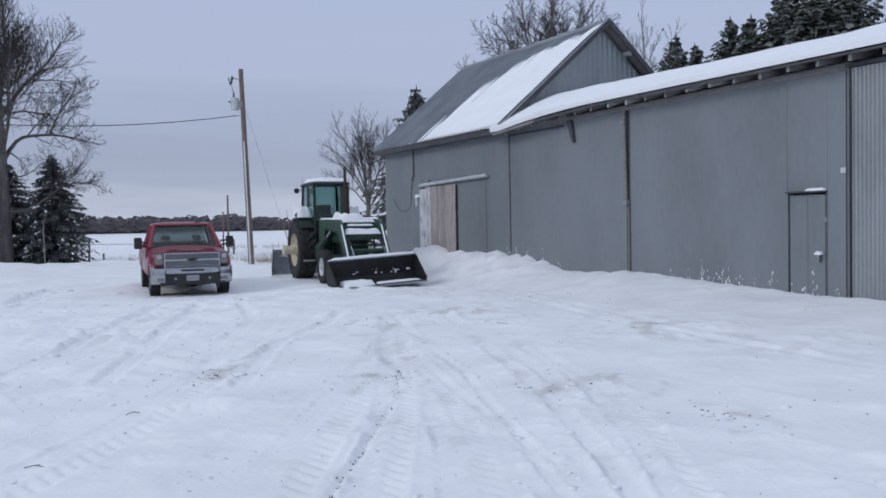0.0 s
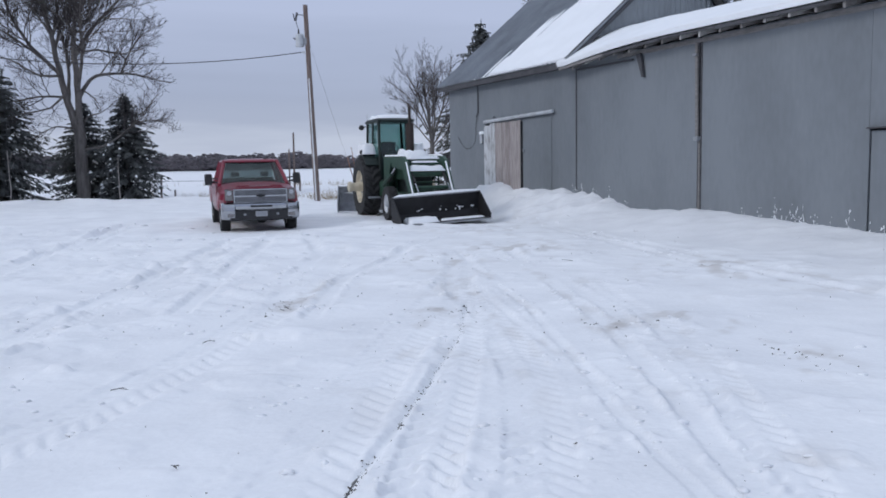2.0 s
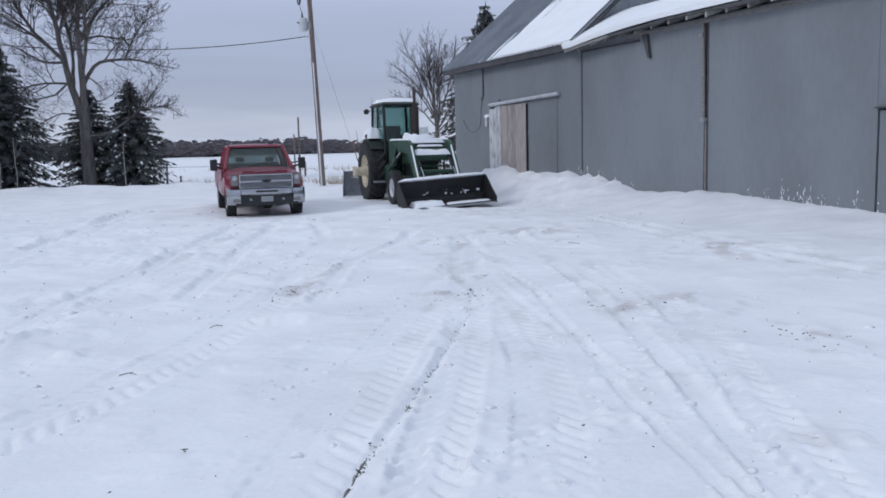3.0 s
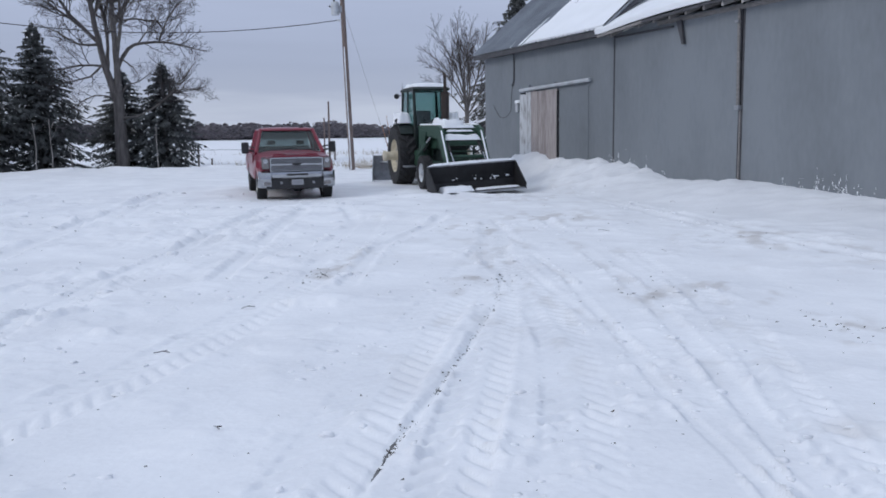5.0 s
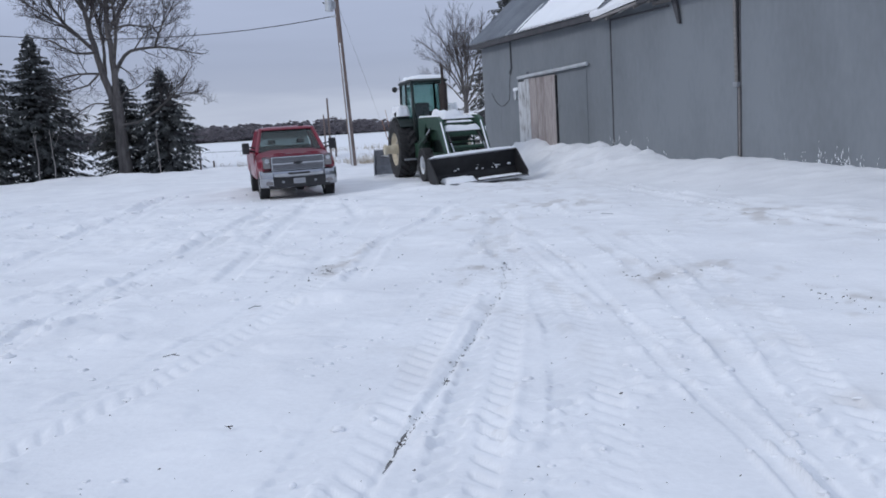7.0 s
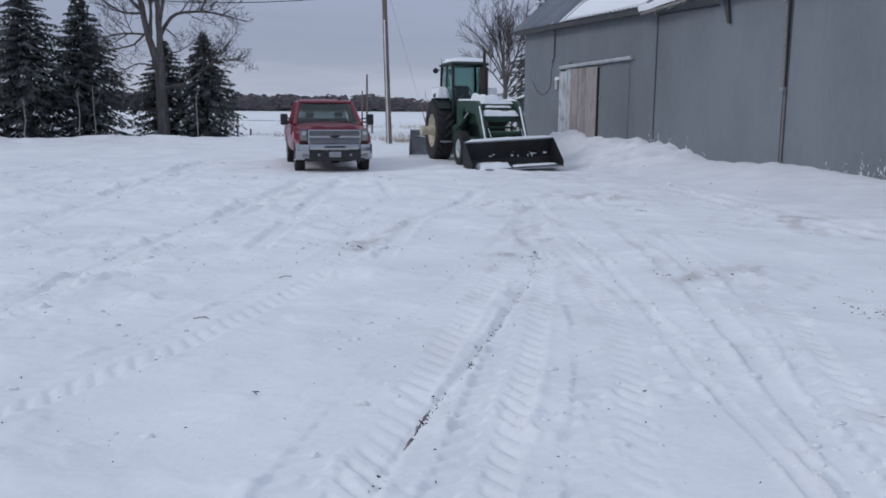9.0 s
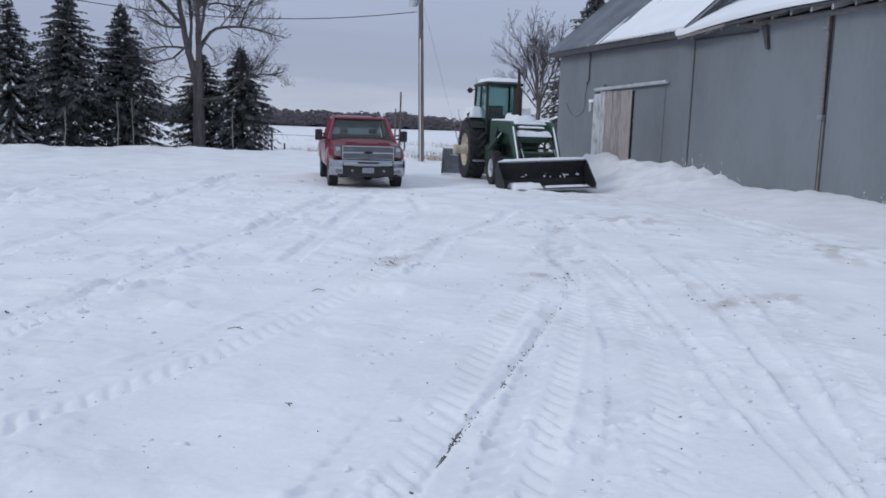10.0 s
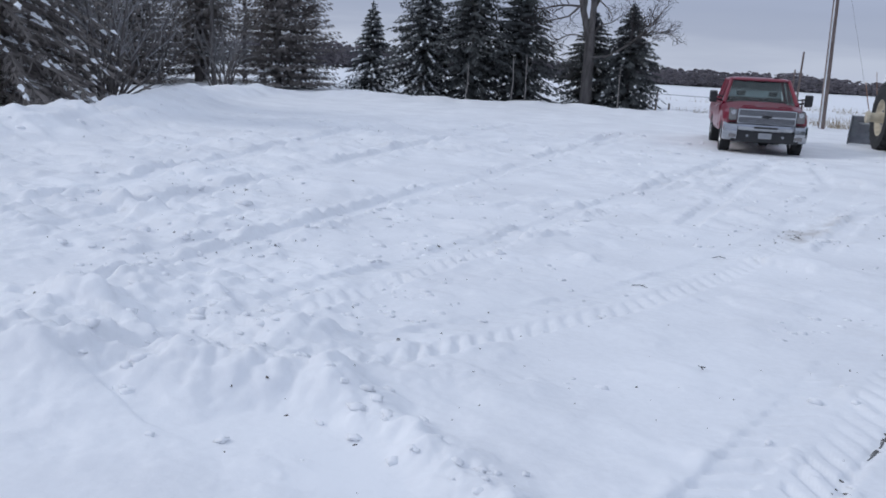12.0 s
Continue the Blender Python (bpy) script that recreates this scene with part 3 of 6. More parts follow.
part("gable_cladding", gable_cladding(), CORRUGATED, barn, "vertical corrugated steel cladding")
roof = new("roof")
roof.parent = barn
S0, S1 = NEAR - 0.35, FAR + 0.35
n_sheets = 9
for i in range(n_sheets):
    a, b = S0 + (S1 - S0) * i / n_sheets, S0 + (S1 - S0) * (i + 1) / n_sheets
    part("roof_sheet", roof_sheet(a + 0.002, b - 0.002, -0.32, EAVE, RIDGE_U, APEX), ROOF, roof)
    part("roof_sheet", roof_sheet(a + 0.002, b - 0.002, 2 * RIDGE_U + 0.32, EAVE, RIDGE_U, APEX), ROOF, roof)
part("ridge_cap", extrude([(RIDGE_U - 0.2, APEX - 0.13), (RIDGE_U, APEX + 0.05), (RIDGE_U + 0.2, APEX - 0.13), (RIDGE_U, APEX + 0.02)], "y", S0, S1), ROOF, roof)
for sgn in (-1, 1):
    ends = [(RIDGE_U + sgn * 4.07, EAVE - 0.02), (RIDGE_U, APEX - 0.02)]
    for y0 in (S0 - 0.02, S1 - 0.03):
        prof = [ends[0], ends[1], (ends[1][0], ends[1][1] - 0.12), (ends[0][0] - sgn * 0.02, ends[0][1] - 0.10)]
        part("rake_board", extrude(prof, "y", y0, y0 + 0.05), DARKTRIM, roof)
    # bare underside of the overhang
    prof = [(ends[0][0] - sgn * 0.05, EAVE - 0.06), (RIDGE_U, APEX - 0.06), (RIDGE_U, APEX - 0.10), (ends[0][0] - sgn * 0.05, EAVE - 0.10)]
    part("overhang_board", extrude(prof, "y", S0 + 0.04, NEAR), OLDWOOD, roof)
for sgn in (-1, 1):
    ends = [(RIDGE_U + sgn * 4.08, EAVE + 0.035), (RIDGE_U, APEX + 0.035)]
    prof = [ends[0], ends[1], (ends[1][0], ends[1][1] + 0.035), (ends[0][0], ends[0][1] + 0.035)]
    part("rake_trim", extrude(prof, "y", S0 - 0.03, S0 + 0.06), STEEL, roof)
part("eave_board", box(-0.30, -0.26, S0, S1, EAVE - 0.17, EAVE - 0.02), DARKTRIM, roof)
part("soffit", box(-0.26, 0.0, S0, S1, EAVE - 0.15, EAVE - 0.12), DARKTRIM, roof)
for i, k in enumerate((0.9, 1.9, 2.9)):
    u = RIDGE_U + k
    part("purlin_end", box(u - 0.05, u + 0.05, S0 + 0.05, NEAR, APEX - slope * k - 0.24, APEX - slope * k - 0.1), PALEWOOD, roof)


def plank_door():
    d = thing("barn_door", WALL, "weathered plank barn door with peeling white boards", "door")
    s, i = 22.46, 0
    while s < 24.08:
        w = random.uniform(0.13, 0.2)
        e = min(s + w, 24.1)
        part("plank", box(-0.05 - random.uniform(0, 0.012), -0.01, s + 0.004, e - 0.004, 0.25 + random.uniform(0, 0.08), 2.85 - random.uniform(0, 0.03), 0.004), PLANK, d)
        s = e
    for a, b in ((24.1, 24.45), (24.455, 24.88)):
        part("peeling_board", box(-0.055, -0.008, a, b, 0.25, 2.84 - 0.07 * (b > 24.5), 0.005), PEELING, d, "board with flaking white paint")
    part("edge_strip", box(-0.07, -0.005, 22.405, 22.45, 0.3, 2.8), BLACK, d)
    return d


plank_door()
slider = thing("sliding_door", WALL, "flat grey sheet-metal sliding door panel", "door")
part("door_leaf", box(-0.016, -0.003, 20.75, 22.39, 0.2, 2.86, 0.002), SHEET, slider)
for z in (1.9,):
    part("latch", box(-0.05, -0.016, 22.28, 22.36, z - 0.05, z + 0.05, 0.01), STEEL, slider)
rail = thing("door_rail", WALL, "pale round pipe rail above the barn door", "rail")
part("pipe", tube((-0.10, 24.75, 2.90), (-0.10, 20.55, 3.0), 0.055, seg=12), PALEMETAL, rail)
for s in (24.2, 22.6, 21.2):
    part("bracket", box(-0.1, 0.005, s - 0.03, s + 0.03, 2.92, 3.05, 0.005), STEEL, rail)
conduit = thing("electric_conduit", WALL, "grey conduit with a loose looping cable on the wall", "conduit")
part("pipe", pipe([(-0.03, 25.33, 4.2), (-0.03, 25.33, 3.25), (-0.05, 25.45, 3.1)], 0.022), DARKTRIM, conduit)
loop = [(-0.04, 25.35 + 0.15 * math.sin(k / 12 * 3.1), 3.15 - 0.075 * k) for k in range(9)] + \
       [(-0.04, 25.4 + 1.5 * k / 10, 2.35 - 0.42 * math.sin(math.pi * min(1, k / 10 * 0.85)) + 0.35 * (k / 10) ** 2) for k in range(1, 11)]
part("cable", pipe(loop, 0.008, 6), WIRE, conduit)
part("junction_box", box(-0.09, 0, 24.98, 25.14, 2.2, 2.5, 0.015), PALEMETAL, conduit)

# shed
shed = thing("machine_shed", WALL, "long low grey sheet-metal machine shed with snowy roof", "shed")
WT = 4.28
S_END = 1.5
wall = part("front_wall", box(0.025, 0.16, S_END, 4.0, 0, WT), SHEET, shed)
SEAMS = [10.28, 11.12, 12.85, 14.54]
for a, b in zip(SEAMS, SEAMS[1:]):
    wall_piece(wall, a + 0.001, b - 0.001, 0, WT, random.uniform(-0.003, 0.003), 0.15)
for a, b in ((14.66, 17.35), (17.352, 19.46)):
    wall_piece(wall, a, b, 0, WT, random.uniform(-0.003, 0.003), 0.15)
wall_piece(wall, 9.02, 9.44, 0, WT, 0.0, 0.15)
wall_piece(wall, 9.443, 10.277, 2.06, WT, 0.0, 0.15)
part("seam_strip", box(-0.02, 0.03, 19.465, 19.50, 0, 4.3, 0.004), DARKTRIM, shed)
for a, b in ((14.54, 14.575), (14.625, 14.66)):
    part("jamb", box(-0.015, 0.14, a, b, 0, 4.2, 0.004), DARKTRIM, shed)
part("end_wall", box(0.16, 6.9, S_END, S_END + 0.15, 0, WT), SHEET, shed)
part("back_wall", box(6.75, 6.9, S_END, NEAR, 0, WT), SHEET, shed)
sroof = new("roof")
sroof.parent = shed
R_U, R_Z = 3.25, 5.45
E_U, E_Z = -0.42, 4.38
for i in range(9):
    a, b = 1.0 + 2.08 * i, 1.0 + 2.08 * (i + 1)
    part("roof_sheet", roof_sheet(a + 0.002, b - 0.002, E_U, E_Z, R_U, R_Z, steps=8), ROOF, sroof)
    part("roof_sheet", roof_sheet(a + 0.002, b - 0.002, 2 * R_U - E_U, E_Z, R_U, R_Z), ROOF, sroof)
s = 1.0
while s < 19.5:
    e = min(s + random.uniform(1.6, 2.6), 19.72)
    dz = random.uniform(-0.03, 0.03)
    part("fascia_board", box(E_U - 0.02, E_U + 0.03, s, e - 0.01, E_Z - 0.075 + dz, E_Z - 0.01, 0.006), random.choice((OLDWOOD, DARKTRIM, DARKTRIM)), sroof)
    s = e
s = 2.0
while s < 19.2:
    z = random.uniform(-0.02, 0.02)
    prof = [(E_U + 0.03, E_Z - 0.16 + z), (E_U + 0.03, E_Z - 0.04), (0.3, E_Z + 0.15), (0.3, E_Z - 0.02)]
    part("rafter_tail", extrude(prof, "y", s, s + 0.06), PALEWOOD if random.random() < 0.35 else OLDWOOD, sroof)
    s += 0.61
part("header_board", box(-0.03, 0.02, 4.0, 17.6, 4.15, 4.25, 0.006), OLDWOOD, shed)
part("loose_batten", box(-0.06, -0.02, 16.95, 19.4, 4.03, 4.075, 0.006), DARKTRIM, shed)


def bow(ob):
    """The old shed roof bulges between eave and ridge, and its eave dips where it meets the barn."""
    for v in ob.data.vertices:
        u, s = v.co.x, v.co.y
        t = min(max((u - E_U) / (R_U - E_U), 0.0), 1.0)
        end = min(max((s - 15.0) / 4.4, 0.0), 1.0)
        v.co.z += 0.22 * math.sin(math.pi * t) * min(1.0, max(0.0, (s - 11.0) / 7.0)) - 0.24 * end * end * (1 - t) ** 2


for ob in sroof.children:
    bow(ob)
brace = extrude([(16.48, 3.58), (16.56, 3.58), (16.78, 4.16), (16.6, 4.16)], "x", -0.10, -0.03, bevel=0.006)
part("eave_brace", brace, DARKTRIM, shed)


def shed_pole():
    p = thing("shed_pole", WALL, "weathered pole fixed against the shed wall", "pole")
    part("upper_pole", tube((-0.05, 14.63, 2.0), (-0.05, 14.68, 4.15), 0.04, 0.038, 10), OLDWOOD, p)
    part("lower_pole", box(-0.05, -0.016, 14.55, 14.59, 0.3, 2.0, 0.005), OLDWOOD, p)
    part("clamp", box(-0.12, 0.0, 14.55, 14.68, 1.96, 2.06, 0.012), STEEL, p)
    part("clamp", box(-0.11, 0.0, 14.64, 14.76, 3.86, 3.92, 0.01), STEEL, p)
    # black strip in place of the shade inside the slit between the jambs
    part("dark_gap", box(-0.018, 0.1, 14.575, 14.645, 0.2, 1.75), BLACK, p)
    return p


shed_pole()


def man_door():
    d = thing("small_door", WALL, "narrow grey sheet-metal walk door with snowy sill", "door")
    part("door_leaf", box(0.0, 0.05, 9.49, 9.845, 0.1, 2.01, 0.005), SHEET, d)
    part("door_leaf", box(0.004, 0.05, 9.855, 10.23, 0.1, 2.01, 0.005), SHEET, d)
    for a, b in ((9.445, 9.460), (10.260, 10.275)):
        part("jamb", box(-0.012, 0.12, a, b, 0, 2.05, 0.003), SHEET, d)
    part("lintel", box(-0.09, 0.1, 9.44, 10.28, 2.045, 2.075, 0.006), DARKTRIM, d)
    part("handle", box(-0.09, 0.0, 9.56, 9.60, 0.78, 0.92, 0.01), STEEL, d)
    part("hinge", box(-0.02, 0.01, 9.44, 9.5, 1.5, 1.6, 0.004), STEEL, d)
    return d


man_door()
big = thing("corrugated_door", WALL, "tall corrugated galvanised sliding shed door", "door")
part("corrugated_sheet", ribbed(4.02, 8.90, 0.05, 4.15, -0.10), CORRUGATED, big)
part("backing", box(-0.085, -0.03, 4.02, 8.9, 0.05, 4.15), SHEET, big)
part("edge_channel", box(-0.125, -0.02, 8.90, 8.938, 0.05, 4.18, 0.006), BLACK, big)
part("top_track", box(-0.14, -0.01, 3.9, 9.0, 4.17, 4.23, 0.006), DARKTRIM, big)
batten = thing("wall_batten", WALL, "pale upright batten beside the big shed door", "batten")
part("board", box(-0.035, 0.0, 9.06, 9.16, 0.1, 4.14, 0.006), SHEET, batten)
part("clip", box(-0.06, -0.03, 9.05, 9.15, 2.36, 2.46, 0.01), PALEMETAL, batten)


def roof_snow(name, s0, s1, corners, thick, edge_fn, label, ns=60, nu=26, rise=2.5):
    """A blanket on a slope from corners (u0, z0) to (u1, z1); edge_fn gives cover 0..1 at (s, t)."""
    (u0, z0), (u1, z1) = corners
    nrm = Vector((z0 - z1, 0, u1 - u0)).normalized()
    verts, faces = [], []
    ss = np.linspace(s0, s1, ns)
    tt = np.linspace(0, 1, nu)
    S, T = np.meshgrid(ss, tt, indexing="ij")
    cover = edge_fn(S, T)
    lift = np.where(cover > 0, thick * np.minimum(1, cover * rise) * (0.8 + 0.6 * fbm(S * 0.7, T * 3, 3, 7)) + 0.006, -0.05)
    for i in range(ns):
        for j in range(nu):
            h = lift[i, j]
            u, z = u0 + (u1 - u0) * tt[j], z0 + (z1 - z0) * tt[j]
            verts.append((u + nrm.x * h, ss[i], z + nrm.z * h))
    for i in range(ns - 1):
        for j in range(nu - 1):
            if max(cover[i, j], cover[i + 1, j], cover[i, j + 1], cover[i + 1, j + 1]) > 0:
                faces.append((i * nu + j, (i + 1) * nu + j, (i + 1) * nu + j + 1, i * nu + j + 1))
    # closed lower rim
    base = len(verts)
    for i in range(ns):
        verts.append((u0 + 0.01, ss[i], z0 + 0.0))
    for i in range(ns - 1):
        if cover[i, 0] > 0 and cover[i + 1, 0] > 0:
            faces.append((base + i, base + i + 1, (i + 1) * nu, i * nu))
    ob = raw_object(name, verts, faces, SNOW_CLEAN, True)
    ob.matrix_world = WALL
    return tagged(ob, label, "snow", kind="stuff")


def barn_cover(S, T):
    lim = np.interp(T, [0, 0.3, 0.5, 0.75, 0.9, 1.0], [24.5, 24.6, 24.1, 22.7, 21.0, 19.6])
    return lim + 1.5 * fbm(S * 0.9, T * 4, 4, 5) + 2.4 * fbm(S * 4.35, T * 1.1, 3, 6) + 0.04 * np.sin(S * 31) - S


roof_snow("roof_snow", S0 + 0.05, 25.6, ((-0.33, EAVE + 0.02), (RIDGE_U, APEX + 0.02)), 0.07, barn_cover, "thin snow sheet on the barn roof", 240, 60, 0.75)


def shed_cover(S, T):
    return np.ones(S.shape)


bow(roof_snow("roof_snow", 1.0, 19.78, ((E_U - 0.03, E_Z + 0.02), (R_U, R_Z + 0.02)), 0.13, shed_cover, "thick snow blanket on the shed roof", 110, 16))
roof_snow("roof_snow", 1.0, 19.78, ((2 * R_U - E_U, E_Z + 0.02), (R_U, R_Z + 0.02)), 0.13, shed_cover, "snow on the far slope of the shed", 60, 10)


def snow_pad(name, m, rx, ry, h, label, seed=0, nx=14, box_like=3.0):
    """A rounded cushion of snow that sits on something flat."""
    verts, faces = [], []
    for i in range(nx):
        for j in range(nx):
            a, b = -1 + 2 * i / (nx - 1), -1 + 2 * j / (nx - 1)
            k = max(0.0, 1 - (abs(a) ** box_like + abs(b) ** box_like) / 1.6)
            jit = 0.85 + 0.35 * noise.noise((a * 2 + seed, b * 2, seed * 3.1))
            verts.append((a * rx * (1 + 0.05 * noise.noise((b * 3, seed, 1))), b * ry, h * min(1, k * 2.2) * jit if 0 < i < nx - 1 and 0 < j < nx - 1 else -0.004))
    for i in range(nx - 1):
        for j in range(nx - 1):
            faces.append((i * nx + j, (i + 1) * nx + j, (i + 1) * nx + j + 1, i * nx + j + 1))
    ob = raw_object(name, verts, faces, SNOW_CLEAN, True)
    ob.matrix_world = m
    return tagged(ob, label, "snow", kind="stuff")


snow_pad("sill_snow", WALL @ pose(-0.03, 9.66, 2.077), 0.055, 0.2, 0.05, "snow lying on the door lintel", 3)
snow_pad("handle_snow", WALL @ pose(-0.06, 9.58, 0.92), 0.05, 0.07, 0.06, "snow stuck on the door handle", 4)
snow_pad("box_snow", WALL @ pose(-0.06, 25.0, 2.5), 0.06, 0.14, 0.1, "snow on the junction box", 5)


def flakes():
    """Patches of blown snow sticking low on the wall."""
    verts, faces = [], []
    rnd = random.Random(5)
    def blob(s, z, w, h):
        k0, n = len(verts), 8
        lean = rnd.uniform(-0.4, 0.4)
        for i in range(n):
            a = 2 * math.pi * i / n
            q = rnd.uniform(0.35, 1.15)
            verts.append((-0.007, s + w * q * math.cos(a) + lean * h * q * math.sin(a) * 0.3, z + h * q * math.sin(a)))
        verts.append((-0.02, s, z))
        faces.extend([(k0 + i, k0 + (i + 1) % n, k0 + n) for i in range(n)])
    for _ in range(36):
        s = rnd.choice([rnd.uniform(9.2, 13.5), rnd.uniform(9.2, 11.5), rnd.uniform(11.4, 12.4), rnd.uniform(16.5, 20)])
        z = float(np.interp(s, [8, 10, 13, 14.6, 16.8, 18, 19.5, 21], [0.19, 0.17, 0.35, 0.4, 0.31, 0.5, 0.69, 0.7]))
        tall = rnd.random() < 0.4
        for _ in range(rnd.randrange(2, 7)):
            up = rnd.random() ** 1.6 * (0.42 if tall else 0.2)
            blob(s + rnd.gauss(0, 0.02 if tall else 0.05), z + up, rnd.uniform(0.004, 0.018), rnd.uniform(0.008, 0.05) * (1.6 if tall else 1.0))
    ob = raw_object("wall_snow", verts, faces, SNOW_CLEAN)
    ob.matrix_world = WALL
    tagged(ob, "small patches of blown snow stuck to the wall", "snow", kind="stuff")


flakes()

# ---- pickup truck ----


def wheel(parent, x, y, r, width, rim_mat, rim_r, lugs=0, lug_h=0.0, hub=0.06, side=1):
    w = new("wheel")
    w.parent = parent
    w.matrix_local = pose(x, y, r)
    h = width / 2
    bm = bmesh.new()
    per = 8
    seg = max(lugs, 6) * per
    crown = [(-0.93, 0.965), (-0.78, 0.985), (-0.6, 1.0), (-0.42, 1.0), (-0.25, 1.0), (-0.08, 1.0), (0.08, 1.0), (0.25, 1.0), (0.42, 1.0), (0.6, 1.0), (0.78, 0.985), (0.93, 0.965)]
    prof = [(-0.86, rim_r, 0), (-1.0, rim_r + (r - rim_r) * 0.45, 0)] + [(a, r * b, 1) for a, b in crown] + [(1.0, rim_r + (r - rim_r) * 0.45, 0), (0.86, rim_r, 0)]
    rings = []
    for a, q, tread in prof:
        ring = []
        for i in range(seg):
            up = 0.0
            if tread:
                ph = (i / per + abs(a) * 0.9 + (0.5 if a > 0 else 0.0)) % 1.0
                up = lug_h if ph < 0.42 else 0.0
            an = 2 * math.pi * i / seg
            ring.append(bm.verts.new((a * h, (q + up) * math.cos(an), (q + up) * math.sin(an))))
        rings.append(ring)
    for p, q in zip(rings, rings[1:]):
        for i in range(seg):
            bm.faces.new((p[i], p[(i + 1) % seg], q[(i + 1) % seg], q[i]))
    part("tyre", bm, RUBBER, w)
    s = side
    bm = lathe([(s * -h * 0.1, rim_r * 0.35), (s * h * 0.35, rim_r * 0.4), (s * h * 0.45, rim_r * 0.85), (s * h * 0.84, rim_r * 1.0), (s * h * 0.88, rim_r * 1.06), (s * h * 0.80, rim_r * 1.05), (-s * h * 0.8, rim_r * 1.0)], 32)
    part("rim", bm, rim_mat, w)
    part("hub", tube((s * h * 0.2, 0, 0), (s * (h * 0.5 + hub), 0, 0), rim_r * 0.32, rim_r * 0.26, 16), rim_mat, w)
    for i in range(8):
        a = 2 * math.pi * i / 8
        c = (rim_r * 0.5 * math.cos(a), rim_r * 0.5 * math.sin(a))
        part("wheel_bolt", tube((s * h * 0.3, *c), (s * (h * 0.52), *c), rim_r * 0.06, rim_r * 0.05, 8), STEEL, w)
    return w


def section(y, w, zb, zt, tuck=0.05, crown=0.05, shoulder=0.12):
    half = [(w - tuck, zb), (w, zb + 0.12), (w + 0.012, zb + (zt - zb) * 0.55), (w - 0.02, zt - shoulder), (w - 0.10, zt - 0.03), (w * 0.55, zt + crown * 0.7), (0.0, zt + crown)]
    pts = half + [(-a, b) for a, b in half[-2::-1]]
    return [(a, y, b) for a, b in pts]


def build_truck():
    t = thing("pickup_truck", pose(-6.24, 20.15, -0.030, 0, 0, 23) @ Matrix.Scale(0.92, 4), "red extended-cab pickup truck with chrome grille", "truck")
    # hood and front wings, arch cut over the axle
    secs = []
    for y in (-0.80, -0.74, -0.62, -0.50, -0.46, -0.36, -0.22, 0.0, 0.22, 0.36, 0.46, 0.50, 0.62, 0.78):
        k = max(0.0, 0.49 ** 2 - y ** 2)
        zb = max(0.52, 0.40 + math.sqrt(k)) if abs(y) < 0.5 else 0.52
        w = 0.90 + 0.11 * smooth(-0.95, -0.45, y)
        zt = 1.17 + 0.10 * smooth(-0.9, 0.75, y)
        secs.append(section(y, float(w), zb, float(zt), crown=0.05))
    part("front_body", loft(secs), RED, t, smooth=False)
    bm = bmesh.new()
    for x in (-0.42, 0.42):
        extrude([(x - 0.20, 1.18), (x - 0.14, 1.245), (x + 0.14, 1.245), (x + 0.20, 1.18)], "y", -0.70, 0.55, bm, 0.02)
    part("hood_bulge", bm, RED, t)
    secs = [section(y, 1.01, 0.50, zt, crown=0.0, shoulder=0.06) for y, zt in ((0.785, 1.26), (1.6, 1.27), (2.95, 1.29))]
    part("cab_side_body", loft(secs), RED, t)
    secs = []
    for y in (2.97, 3.12, 3.2, 3.35, 3.65, 3.95, 4.1, 4.18, 4.85):
        k = max(0.0, 0.5 ** 2 - (y - 3.65) ** 2)
        zb = max(0.55, 0.40 + math.sqrt(k)) if abs(y - 3.65) < 0.5 else 0.55
        secs.append(section(y, 1.0, zb, 1.36, crown=-0.05, shoulder=0.05))
    part("cargo_bed", loft(secs), RED, t)
    for s in (-1, 1):
        for y0, y1 in ((0.86, 1.95), (1.97, 2.85)):
            d = part("door", box(s * 1.017 - 0.006, s * 1.017 + 0.006, y0, y1, 0.62, 1.24, 0.004), RED, t)
            part("door_handle", box(s * 1.03 - 0.012, s * 1.03 + 0.012, y1 - 0.22, y1 - 0.06, 1.12, 1.16, 0.006), CHROME, d)
    # glasshouse: roof, pillars and panes
    z0, z1 = 1.27, 1.86
    lo = [(-0.93, 0.74), (0.93, 0.74), (0.94, 2.9), (-0.94, 2.9)]
    hi = [(-0.74, 1.42), (0.74, 1.42), (0.76, 2.72), (-0.76, 2.72)]
    for (a, b), (c, d) in zip(lo, hi):
        part("pillar", tube((a, b, z0 - 0.03), (c, d, z1 + 0.02), 0.055, 0.05, 8), RED, t)
    for s in (-1, 1):
        part("pillar", tube((s * 0.935, 1.95, z0 - 0.02), (s * 0.755, 1.98, z1 + 0.02), 0.05, 0.045, 8), RED, t)
    roofs = []
    for w, up, y0, y1, c in ((0.79, 0.0, 1.36, 2.80, 0.14), (0.80, 0.03, 1.37, 2.80, 0.14), (0.755, 0.065, 1.43, 2.75, 0.13), (0.62, 0.09, 1.56, 2.62, 0.12), (0.40, 0.10, 1.75, 2.45, 0.10)):
        roofs.append([(-w + c, y0, z1 + up), (w - c, y0, z1 + up), (w, y0 + c, z1 + up), (w, y1 - c, z1 + up), (w - c, y1, z1 + up), (-w + c, y1, z1 + up), (-w, y1 - c, z1 + up), (-w, y0 + c, z1 + up)])
    part("roof", loft(roofs), RED, t)

    def pane(name, a, b, c, d, mat=WINDOW):
        bm = bmesh.new()
        vs = [Vector(p) for p in (a, b, c, d)]
        nrm = (vs[1] - vs[0]).cross(vs[3] - vs[0]).normalized() * 0.006
        loft([[v - nrm for v in vs], [v + nrm for v in vs]], bm)
        ob = part(name, bm, mat, t)
        ob.visible_shadow = False
        return ob
